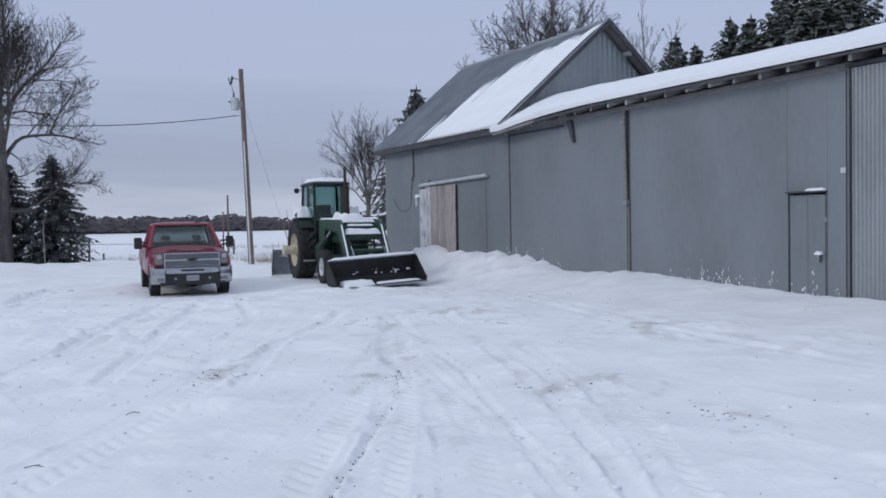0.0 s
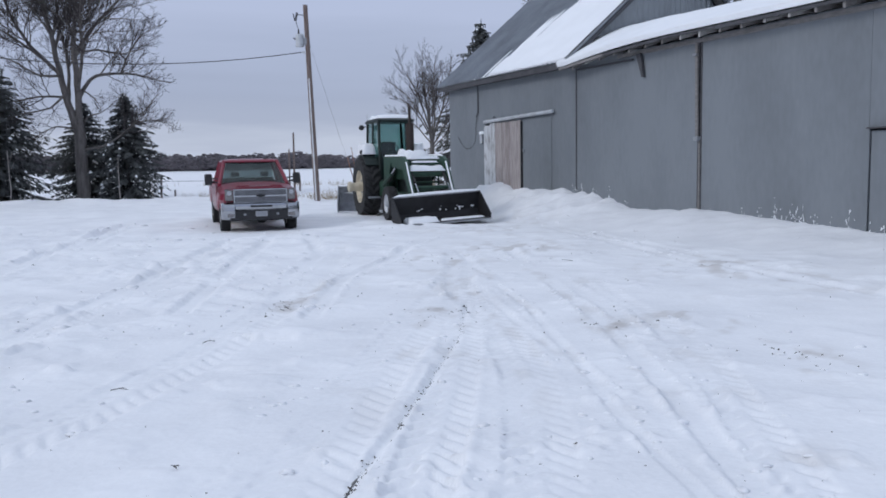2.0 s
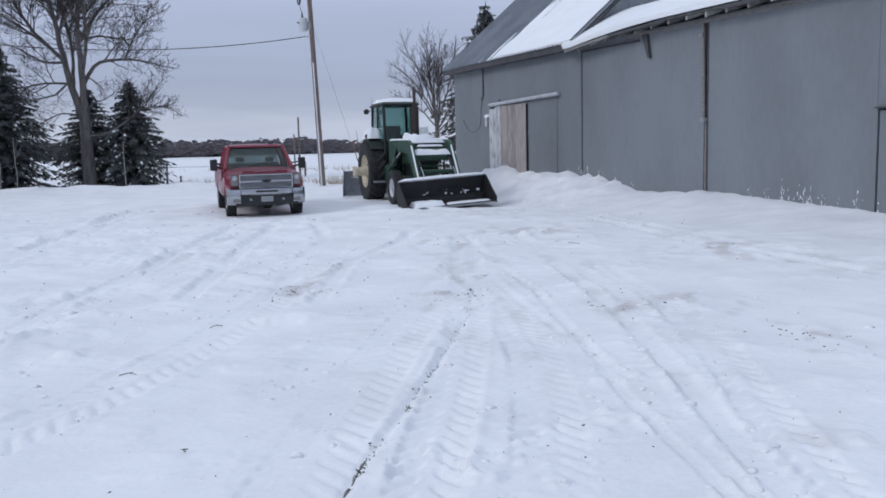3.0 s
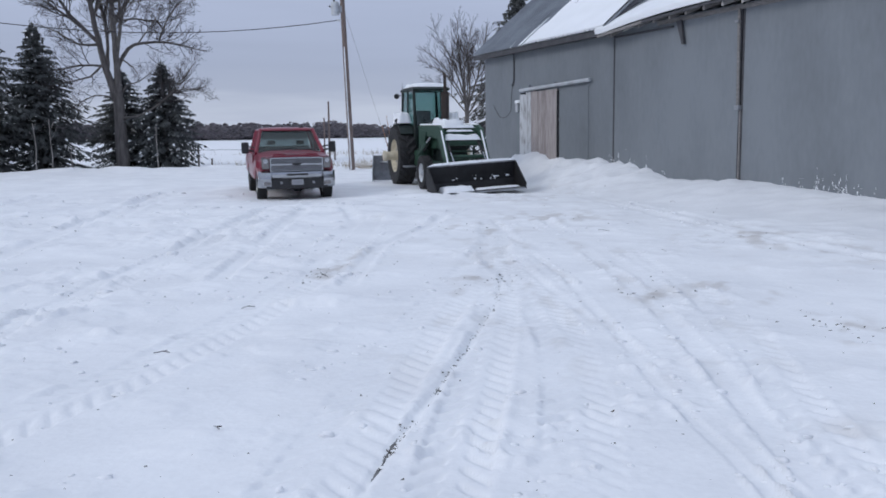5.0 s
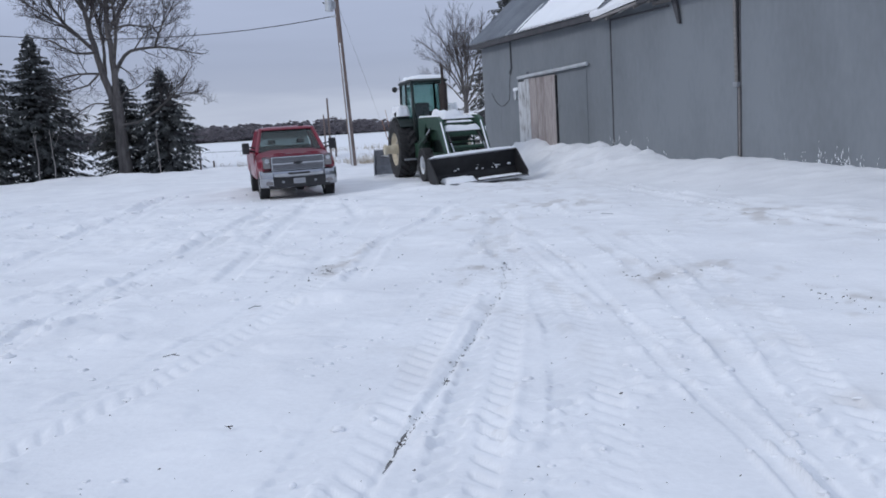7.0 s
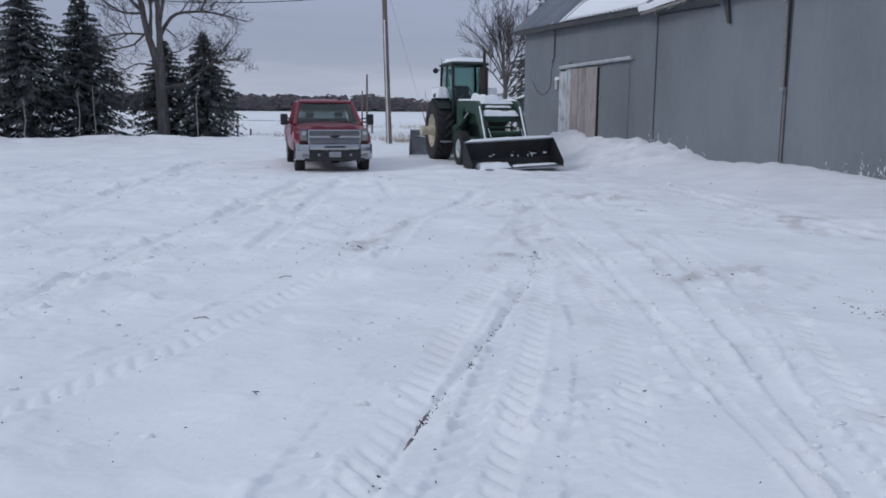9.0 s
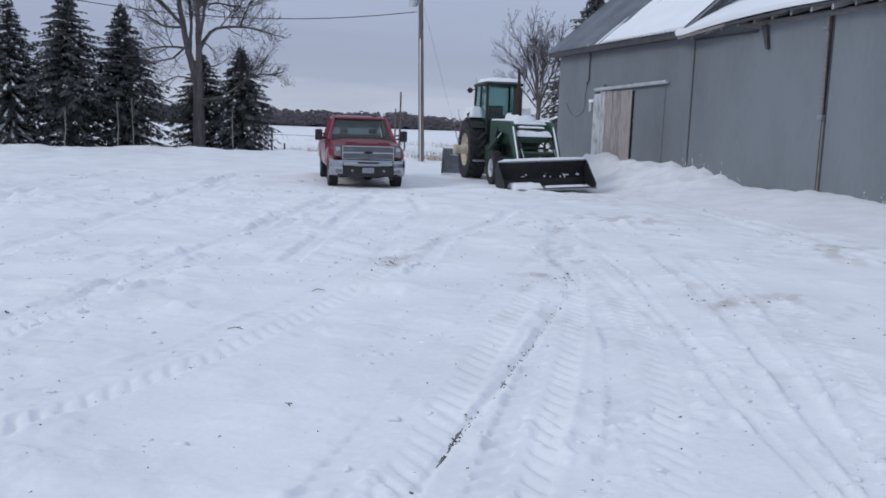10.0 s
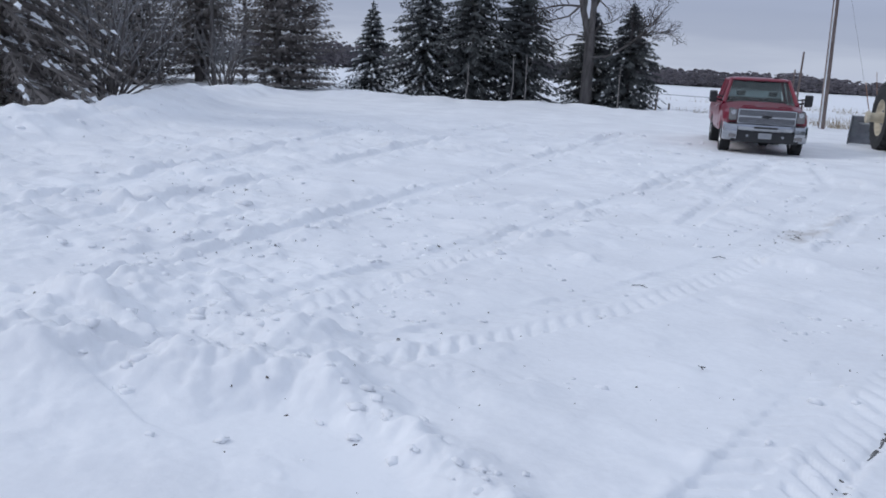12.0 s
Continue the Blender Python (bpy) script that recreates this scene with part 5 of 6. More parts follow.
def patches(name, m, n, w, h, seed, label):
    verts, faces = [], []
    rnd = random.Random(seed)
    for _ in range(n):
        a, b = rnd.uniform(-w, w), rnd.uniform(-h, h)
        r1, r2 = rnd.uniform(0.015, 0.07), rnd.uniform(0.012, 0.035)
        k0 = len(verts)
        for i in range(7):
            t = 2 * math.pi * i / 7
            q = rnd.uniform(0.6, 1.15)
            verts.append((a + r1 * q * math.cos(t), 0, b + r2 * q * math.sin(t)))
        verts.append((a, -0.015, b))
        faces += [(k0 + i, k0 + (i + 1) % 7, k0 + 7) for i in range(7)]
    ob = raw_object(name, verts, faces, SNOW_CLEAN)
    ob.matrix_world = m
    tagged(ob, label, "snow", kind="stuff")


patches("stuck_snow", TR @ pose(0.1, -4.41, 0.39, 0, -3.0, 0), 18, 0.95, 0.16, 3, "snow stuck inside the bucket")

# ---- utility pole, cables ----
PX, PY = -8.16, 35.0


def utility_pole():
    p = thing("utility_pole", pose(PX, PY, 0), "weathered brown wooden utility pole with transformer", "utility pole")
    part("pole", tube((0, 0, -0.3), (-0.25, 0, 8.25), 0.13, 0.095, 16), POLEWOOD, p)
    part("ground_wire_cover", tube((-0.05, -0.135, 0.1), (-0.17, -0.115, 4.2), 0.018, 0.018, 8), PALEWOOD, p)
    part("driven_snow", tube((-0.035, -0.10, 0.05), (-0.17, -0.085, 5.2), 0.048, 0.03, 8), SNOW_CLEAN, p, "snow driven onto the pole")
    tr = part("transformer", tube((-0.52, -0.05, 6.52), (-0.52, -0.05, 7.0), 0.17, 0.17, 18), PALEMETAL, p, "grey can transformer")
    part("transformer_lid", tube((-0.52, -0.05, 7.0), (-0.52, -0.05, 7.06), 0.18, 0.12, 18), PALEMETAL, tr)
    part("bushing", tube((-0.56, -0.05, 7.05), (-0.56, -0.05, 7.28), 0.045, 0.03, 10), DARKTRIM, tr)
    part("bushing", tube((-0.71, -0.05, 6.85), (-0.78, -0.05, 6.9), 0.03, 0.03, 8), DARKTRIM, tr)
    part("bracket", box(-0.38, -0.21, -0.1, 0.0, 6.6, 6.9, 0.01), STEEL, tr)
    arm = part("cutout_arm", tube((-0.24, 0, 7.82), (-0.56, -0.05, 7.86), 0.022, 0.022, 8), STEEL, p)
    part("fuse_cutout", tube((-0.60, -0.05, 7.94), (-0.66, -0.05, 7.62), 0.05, 0.04, 10), DARKTRIM, arm)
    part("fuse_tube", tube((-0.76, -0.05, 7.9), (-0.70, -0.05, 7.6), 0.025, 0.025, 8), DARKTRIM, arm)
    part("jumper_wire", pipe([(-0.66, -0.05, 7.6), (-0.62, -0.05, 7.45), (-0.57, -0.05, 7.28)], 0.012, 5), WIRE, p)
    part("service_clevis", box(-0.46, -0.2, -0.08, 0.0, 6.26, 6.34, 0.01), PALEMETAL, p)
    return p


utility_pole()


def cable(name, a, b, sag, r, label, n=24):
    pts = []
    for i in range(n + 1):
        t = i / n
        p = Vector(a).lerp(Vector(b), t)
        p.z -= sag * 4 * t * (1 - t)
        pts.append(p)
    ob = mesh_object(name, pipe(pts, r, 5), WIRE)
    return tagged(ob, label, "cable")


cable("power_line", (PX - 0.46, PY - 0.05, 6.3), (-34.0, 24.0, 9.83), 2.02, 0.018, "black service cable hanging from the utility pole")
cable("guy_wire", (PX - 0.22, PY, 7.0), (-6.6, 36.5, 0.0), 0.0, 0.004, "thin steel guy wire anchored beside the pole", 6)
marker = thing("guy_marker", pose(0, 0, 0), "short orange sleeve on the guy wire", "marker")
part("sleeve", tube((-6.75, 36.35, 0.6), (-7.03, 36.1, 1.9), 0.016, 0.016, 8), ORANGE, marker)
for x, y, z, r in ((-11.9, 45.6, 3.35, 0.06), (-12.95, 48.5, 2.5, 0.05)):
    sp = thing("short_pole", pose(x, y, 0), "thin bare wooden pole in the snowy field", "pole", "short field poles")
    part("pole", tube((0, 0, -0.5), (0.03, 0, z), r * 1.1, r * 0.8, 10), POLEWOOD, sp)
    part("cap", tube((0.03, 0, z), (0.03, 0, z + 0.03), r * 0.7, r * 0.4, 10), STEEL, sp)


def fence():
    f = thing("field_fence", pose(0, 0, 0), "sagging wire fence on thin posts across the field", "fence")
    pts = [(-17.0, 41.2), (-17.6, 40.9), (-14.6, 43.0), (-11.5, 45.2)]
    for i, (x, y) in enumerate(pts):
        z = level(x, y)
        h = (0.4, 1.05, 0.9, 0.8)[i]
        part("fence_post", tube((x, y, z - 0.3), (x + 0.03 * math.sin(i), y, z + h), 0.055, 0.05, 8), POLEWOOD, f)
    bm = bmesh.new()
    row = pts[1:]
    for (a, b), (c, d) in zip(row, row[1:]):
        tube((a, b, level(a, b) + 0.85), (c, d, level(c, d) + 0.78), 0.012, 0.012, 5, bm)
    part("fence_wire", bm, WIRE, f)


fence()

# ---- trees ----


def conifer_mesh(seed, H, R, snow, droop=0.35, low=0.35, gap=0.24, open_=0.0, tuft=1.0, n=6, drape=1.0, spray=1, plump=0):
    rnd = random.Random(seed)
    fv, ff, sv, sf = [], [], [], []

    def kite(base, tip, wide, up, out_v, out_f):
        d = tip - base
        side = d.cross(Vector((0, 0, 1)))
        if side.length < 1e-5:
            side = Vector((1, 0, 0))
        side = side.normalized() * wide
        mid = base + d * 0.45
        k = len(out_v)
        out_v += [base, mid + side - up * 0.6, tip, mid - side - up * 0.6, mid + up * 0.4]
        out_f += [(k, k + 1, k + 4), (k + 1, k + 2, k + 4), (k + 2, k + 3, k + 4), (k + 3, k, k + 4)]
    z = low
    lean = [rnd.uniform(0.75, 1.2) for _ in range(9)]
    while z < H - 0.1:
        f = 1 - z / H
        full = f ** 0.92 if plump == 0 else 0.78 * min(1.0, 1.55 * f) ** 0.85 * (1 - 0.3 * max(0.0, (f - 0.8) / 0.2))
        rad = R * full * rnd.uniform(0.82, 1.14) + 0.05
        nb = max(4, int(7 + 8 * f))
        a0 = rnd.uniform(0, 6.28)
        for i in range(nb):
            if rnd.random() < open_:
                continue
            a = a0 + 2 * math.pi * i / nb + rnd.uniform(-0.2, 0.2)
            L = rad * rnd.uniform(0.7, 1.12) * lean[int((a % 6.28) / 6.29 * 9)]
            dirv = Vector((math.cos(a), math.sin(a), 0))
            zz = z + rnd.uniform(-0.08, 0.08)
            rise = 0.35 * (1 - f) - 0.05
            pts = []
            for q in range(n + 1):
                t = q / n
                pts.append(Vector((0, 0, zz)) + dirv * (L * t) + Vector((0, 0, L * (rise * t - droop * t * t + 0.12 * t ** 3))))
            for p, q in zip(pts, pts[1:]):
                kite(p - (q - p) * 0.3, q + (q - p) * 0.5, 0.05 * tuft, Vector((0, 0, 0.03)), fv, ff)
            for q in range(1, n + 1):
                p = pts[q]
                sl = (0.20 + 0.26 * L * (1 - 0.75 * q / n)) * rnd.uniform(0.7, 1.15) * tuft * (0.3 + 0.7 * min(1.0, 2.2 * f))
                for sg in (-1, 1) * spray:
                    b = a + sg * rnd.uniform(0.55 if spray == 1 else 0.2, 1.0)
                    tip = p + Vector((math.cos(b), math.sin(b), -0.35 - 0.4 * rnd.random())) * sl
                    kite(p, tip, 0.075 * tuft * rnd.uniform(0.7, 1.2) / spray ** 0.6, Vector((0, 0, 0.035)), fv, ff)
                if rnd.random() < 0.5:
                    kite(p, p + Vector((rnd.uniform(-0.1, 0.1), rnd.uniform(-0.1, 0.1), -rnd.uniform(0.12, 0.3))) * tuft, 0.05, Vector((0, 0, 0.02)), fv, ff)
                if q >= 2 and rnd.random() < 1.5 * snow * (0.4 + 0.6 * f):
                    r1 = rnd.uniform(0.05, 0.12) * (0.7 + 0.5 * f)
                    k = len(sv)
                    c = p + Vector((0, 0, 0.02))
                    ax = (dirv + Vector((0, 0, rise - 1.4 * droop * q / n))).normalized()
                    sd = ax.cross(Vector((0, 0, 1))).normalized()
                    m = 7
                    for j in range(m):
                        t = 2 * math.pi * j / m
                        w = rnd.uniform(0.6, 1.2)
                        sv.append(c + ax * (r1 * 1.5 * drape * w * math.cos(t)) + sd * (r1 * 0.75 * w * math.sin(t)) - Vector((0, 0, 0.03)))
                    sv.append(c + Vector((0, 0, 0.07)))
                    sf.extend([(k + j, k + (j + 1) % m, k + m) for j in range(m)])
        z += gap * (0.55 + 0.75 * f) * rnd.uniform(0.8, 1.2)
    kite(Vector((0, 0, H - 0.35)), Vector((0, 0, H + 0.15)), 0.05, Vector((0, 0.02, 0)), fv, ff)
    return fv, ff, sv, sf


def conifer(name, x, y, H, R, seed, snow, label, mat=NEEDLE, category="tree", group="conifers round the yard", **kw):
    fv, ff, sv, sf = conifer_mesh(seed, H, R, snow, **kw)
    t = thing(name, pose(x, y, level(x, y) - 0.05, 0, 0, seed * 37 % 360), label, category, group)
    part("trunk", tube((0, 0, -0.2), (0, 0, H * 0.95), 0.018 * H + 0.02, 0.02, 8), BARK, t)
    raw_part("crown", fv, ff, mat, t)
    if sv:
        raw_part("branch_snow", sv, sf, SNOW_CLEAN, t, "snow lying on the boughs", True)["kind"] = "stuff"
    return t


def copy_conifer(src, x, y, turn, size, label):
    z = level(x, y) - 0.05
    c = copy_thing(src, pose(x, y, z, 0, 0, turn) @ Matrix.Scale(size, 4))
    c.scale = (size, size, size)
    return tagged(c, label)


LAB = "dark spruce tree with light snow on its boughs"
sp_a = conifer("spruce_tree", -18.75, 39.7, 5.3, 2.3, 2, 0.14, "dark spruce tree with snowy lower boughs", low=0.35, plump=1, spray=2)
conifer("spruce_tree", -21.5, 41.0, 5.0, 2.6, 3, 0.14, "short dark spruce tree behind a bare tree", low=0.35, plump=1, spray=2)
sp_c = conifer("spruce_tree", -23.3, 36.4, 6.9, 2.7, 4, 0.03, LAB, low=0.35, plump=1, spray=2)
sp_d = conifer("spruce_tree", -24.9, 34.6, 7.5, 2.7, 5, 0.04, LAB, low=0.35, plump=1, spray=2)
sp_e = conifer("spruce_tree", -27.2, 33.6, 6.9, 2.5, 6, 0.75, "spruce tree heavily loaded with snow", low=0.35, plump=1, spray=2)
sp_f = conifer("spruce_tree", -30.6, 33.4, 4.9, 2.0, 7, 0.5, "small snow-dusted spruce tree with open boughs", low=0.2, open_=0.25)
# thicket at the far side of the yard
conifer("spruce_tree", -22.4, 9.8, 9.0, 4.0, 8, 0.24, "large spruce tree with drooping snowy boughs", droop=0.5, low=0.2, gap=0.26, tuft=0.6, n=11, drape=1.1, mat=BROWNNEEDLE, spray=3, open_=0.15)
conifer("spruce_tree", -25.5, 12.6, 9.5, 3.6, 18, 0.2, "large dark spruce tree behind a shrub", droop=0.5, low=0.6, gap=0.28, tuft=0.6, n=10, drape=1.1, spray=3, open_=0.25, mat=BROWNNEEDLE)
pine_a = conifer("pine_tree", -35.6, 31.3, 11.5, 3.3, 9, 0.3, "tall ragged pine tree with sparse snow", mat=BROWNNEEDLE, droop=0.12, low=0.6, gap=0.34, open_=0.3, tuft=0.95, spray=2, n=7)
pine_b = conifer("pine_tree", -41.4, 30.4, 12.0, 3.0, 10, 0.25, "tall ragged pine tree with sparse snow", mat=BROWNNEEDLE, droop=0.15, low=0.8, gap=0.36, open_=0.35, tuft=0.95, spray=2, n=7)
for x, y, tn, k, src in ((-43.0, 24.0, 200, 0.95, pine_b), (-35.8, 33.4, 140, 0.78, pine_a), (-45.5, 21.0, 15, 1.05, pine_a), (-40.0, 19.0, 95, 1.0, pine_a), (-33.0, 10.5, 77, 0.9, pine_a), (-44.5, 33.2, 50, 1.1, pine_b), (-40.6, 26.4, 260, 0.95, pine_b), (-48.0, 29.0, 110, 1.2, pine_a), (-38.0, 24.0, 310, 0.72, pine_a), (-44.0, 37.5, 170, 1.0, pine_b)):
    copy_conifer(src, x, y, tn, k, "tall ragged pine tree at the yard edge")
# behind the shed
pine_c = conifer("pine_tree", 12.3, 43.2, 11.2, 4.3, 19, 0.05, "tall dark pine tree behind the shed", mat=PINE, droop=-0.12, low=2.0, gap=0.42, open_=0.25, tuft=1.9)
for x, y, tn, k in ((14.9, 42.6, 140, 1.06), (16.2, 43.2, 10, 1.08), (17.5, 41.5, 230, 1.2), (19.0, 41.8, 80, 1.27), (20.4, 41.0, 190, 1.22), (21.8, 40.5, 300, 1.0), (23.6, 38.0, 10, 1.05), (13.7, 44.6, 200, 0.98), (26.0, 36.5, 120, 1.0), (18.2, 44.0, 20, 1.22)):
    copy_conifer(pine_c, x, y, tn, k, "tall dark pine tree behind the shed")
copy_conifer(sp_d, -1.75, 60.0, 60, 1.55, "dark spruce tree rising behind the barn")


def grown_tree(name, x, y, turn, seed, limbs, label, group="", gap=0.30, angle=(28, 58), reach=0.48, levels=3, twig=0.011, lift=0.10, fine=TWIG, bark=BARK, category="tree"):
    """limbs: (points, r0, r1, bare) in local metres; from each, past its bare share, side shoots grow that shorten towards the tip."""
    rnd = random.Random(seed)
    t = thing(name, pose(x, y, level(x, y) - 0.05, 0, 0, turn), label, category, group)
    wood, spray = ([], []), ([], [])

    def sweep(pts, radii, n, store):
        vs, fs = store
        side = None
        for i, p in enumerate(pts):
            d = (pts[min(i + 1, len(pts) - 1)] - pts[max(i - 1, 0)]).normalized()
            if side is None:
                side = d.cross(Vector((0.31, 0.2, 0.93)))
                if side.length < 1e-3:
                    side = Vector((1, 0, 0))
            side = (side - d * side.dot(d)).normalized()
            up = d.cross(side)
            k = len(vs)
            for j in range(n):
                a = 2 * math.pi * j / n
                vs.append(p + side * (radii[i] * math.cos(a)) + up * (radii[i] * math.sin(a)))
            if i:
                fs.extend([(k - n + j, k - n + (j + 1) % n, k + (j + 1) % n, k + j) for j in range(n)])

    def shoots(pts, radii, bare, lev):
        run = [0.0]
        for a, b in zip(pts, pts[1:]):
            run.append(run[-1] + (b - a).length)
        total = run[-1]
        at = total * bare + rnd.uniform(0, gap)
        spin = rnd.uniform(0, 6.28)
        step = gap * (1.0, 0.85, 0.62, 0.5)[lev]
        while at < total * 0.98:
            i = min(max(k for k in range(len(run)) if run[k] <= at), len(pts) - 2)
            f = (at - run[i]) / max(1e-6, run[i + 1] - run[i])
            p = pts[i].lerp(pts[i + 1], f)
            r = radii[i] + (radii[i + 1] - radii[i]) * f
            d = (pts[i + 1] - pts[i]).normalized()
            u = d.cross(Vector((0.2, 0.1, 0.97)))
            u = (u if u.length > 1e-3 else Vector((1, 0, 0))).normalized()
            v = d.cross(u)
            spin += 2.4 + rnd.gauss(0, 0.5)
            an = radians(rnd.uniform(*angle))
            way = d * math.cos(an) + (u * math.cos(spin) + v * math.sin(spin)) * math.sin(an)
            long = (reach * (total - at) + 0.16 * total * rnd.random() + 0.12) * rnd.uniform(0.65, 1.15)
            if long > 0.12:
                branch(p, (way + Vector((0, 0, lift))).normalized(), long, max(twig, min(r * 0.6, 0.013 * long + 0.004)), lev + 1)
            at += step * rnd.uniform(0.6, 1.4)

    def branch(p, d, long, r, lev):
        n = 5 if long > 0.8 else (3 if long > 0.35 else 2)
        pts, radii, q, way = [p], [r], p, d
        for i in range(n):
            way = (way + Vector((rnd.gauss(0, 0.10), rnd.gauss(0, 0.10), rnd.gauss(0.03 + lift * 0.4, 0.09)))).normalized()
            q = q + way * (long / n)
            pts.append(q)
            radii.append(max(twig * 0.7, r * (1 - 0.8 * (i + 1) / n)))
        sweep(pts, radii, 5 if r > 0.02 else 3, wood if r > 0.03 else spray)
        if lev < levels:
            shoots(pts, radii, 0.12, lev)

    for ctrl, r0, r1, bare in limbs:
        c = [Vector(q) for q in ctrl]
        c = [c[0] * 2 - c[1]] + c + [c[-1] * 2 - c[-2]]
        pts = []
        for a, b, e, g in zip(c, c[1:], c[2:], c[3:]):
            m = max(2, int((e - b).length / 0.45))
            for k in range(m):
                f = k / m
                pts.append(0.5 * ((2 * b) + (e - a) * f + (2 * a - 5 * b + 4 * e - g) * f * f + (3 * b - a - 3 * e + g) * f ** 3))
        pts.append(c[-2])
        pts = [q + Vector((rnd.gauss(0, 0.02), rnd.gauss(0, 0.02), 0)) * min(1, i) for i, q in enumerate(pts)]
        radii = [r0 + (r1 - r0) * i / (len(pts) - 1) for i in range(len(pts))]
        sweep(pts, radii, 12 if r0 > 0.15 else 7, wood)
        if bare < 1:
            shoots(pts, radii, bare, 0)
    raw_part("trunk", *wood, bark, t, smooth=True)
    raw_part("spray", *spray, fine, t, "fine bare twigs")["kind"] = "stuff"
    return t


BIG = [([(0, 0, -0.3), (0.0, 0, 0.25), (0.02, 0, 1.8), (-0.02, 0, 3.7)], 0.34, 0.24, 1),
       ([(-0.05, 0, 3.3), (-0.42, 0.1, 4.8), (-0.72, 0.2, 6.3), (-0.97, 0.2, 7.9), (-1.3, 0.3, 10.0), (-1.5, 0.3, 12.6)], 0.185, 0.025, 0.42),
       ([(0.02, 0, 3.4), (0.04, -0.2, 5.6), (0.0, -0.3, 7.8), (0.25, -0.5, 10.0), (0.2, -0.6, 13.2)], 0.175, 0.025, 0.42),
       ([(-0.72, 0.2, 6.1), (-1.5, 0.4, 6.95), (-2.2, 0.7, 7.9), (-2.9, 1.0, 9.6), (-3.2, 1.2, 11.2)], 0.10, 0.02, 0.25),
       ([(-1.4, 0.4, 6.8), (-2.3, 0.2, 7.5), (-3.3, 0.0, 8.2), (-4.2, -0.2, 9.3)], 0.07, 0.015, 0.15),
       ([(-0.70, 0.1, 6.0), (-1.6, -0.4, 5.95), (-2.5, -0.7, 6.5), (-3.5, -0.9, 6.8)], 0.07, 0.015, 0.2),
       ([(-0.5, 0.1, 5.0), (-1.6, 0.5, 5.05), (-2.9, 0.8, 4.8), (-3.8, 0.9, 4.9)], 0.06, 0.012, 0.2),
       ([(-0.55, 0, 5.1), (-1.2, -0.5, 4.45), (-2.4, -0.8, 4.15), (-3.0, -0.9, 3.9)], 0.06, 0.012, 0.25),
       ([(0.05, -0.1, 4.9), (0.55, -0.2, 5.8), (1.3, -0.1, 6.1), (2.7, 0.2, 6.15), (4.3, 0.5, 5.8)], 0.105, 0.015, 0.3),
       ([(2.0, 0.1, 6.15), (2.3, 0.2, 6.9), (3.1, 0.3, 8.1), (4.2, 0.3, 8.7)], 0.055, 0.012, 0.15),
       ([(0.05, -0.3, 7.0), (0.8, -0.5, 8.1), (1.9, -0.7, 9.4), (3.2, -0.9, 11.2)], 0.10, 0.015, 0.2),
       ([(0.02, -0.2, 7.0), (1.0, 0.1, 7.25), (2.2, 0.4, 7.15), (3.2, 0.6, 7.5)], 0.06, 0.012, 0.25),
       ([(0.3, -0.2, 5.3), (0.75, -0.5, 4.9), (1.0, -0.7, 4.4)], 0.04, 0.012, 0.2),
       ([(0.10, -0.1, 2.55), (0.8, -0.4, 2.6), (1.5, -0.6, 2.95), (2.6, -0.7, 3.9), (3.6, -0.8, 5.2)], 0.075, 0.014, 0.35),
       ([(2.2, -0.65, 3.55), (3.0, -0.6, 3.9), (3.9, -0.5, 3.8), (4.4, -0.4, 3.4)], 0.035, 0.01, 0.1),
       ([(0.1, 0, 3.5), (0.4, 0.2, 4.1), (1.0, 0.6, 4.3), (1.7, 1.0, 4.9)], 0.06, 0.012, 0.4),
       ([(0.1, -0.4, 8.4), (0.7, -0.2, 9.9), (0.9, 0.2, 11.8)], 0.07, 0.015, 0.2),
       ([(-0.4, 0.1, 4.7), (-0.3, 1.2, 6.4), (-0.6, 2.2, 8.6), (-0.7, 2.8, 10.4)], 0.10, 0.015, 0.3),
       ([(0.03, -0.2, 5.2), (0.3, -1.4, 6.8), (0.3, -2.3, 8.4), (0.5, -3.0, 10.2)], 0.10, 0.015, 0.3),
       ([(-0.85, 0.2, 7.2), (-0.3, 1.3, 9.0), (0.6, 2.0, 10.8)], 0.07, 0.015, 0.25),
       ([(-0.1, 0, 3.5), (-1.0, -0.3, 3.6), (-1.9, -0.5, 3.1), (-2.4, -0.6, 2.6)], 0.04, 0.01, 0.3)]
grown_tree("bare_tree", -20.3, 38.2, 28, 4, BIG, "large bare deciduous tree with spreading grey limbs", "bare trees", gap=0.185, twig=0.0085, reach=0.52)
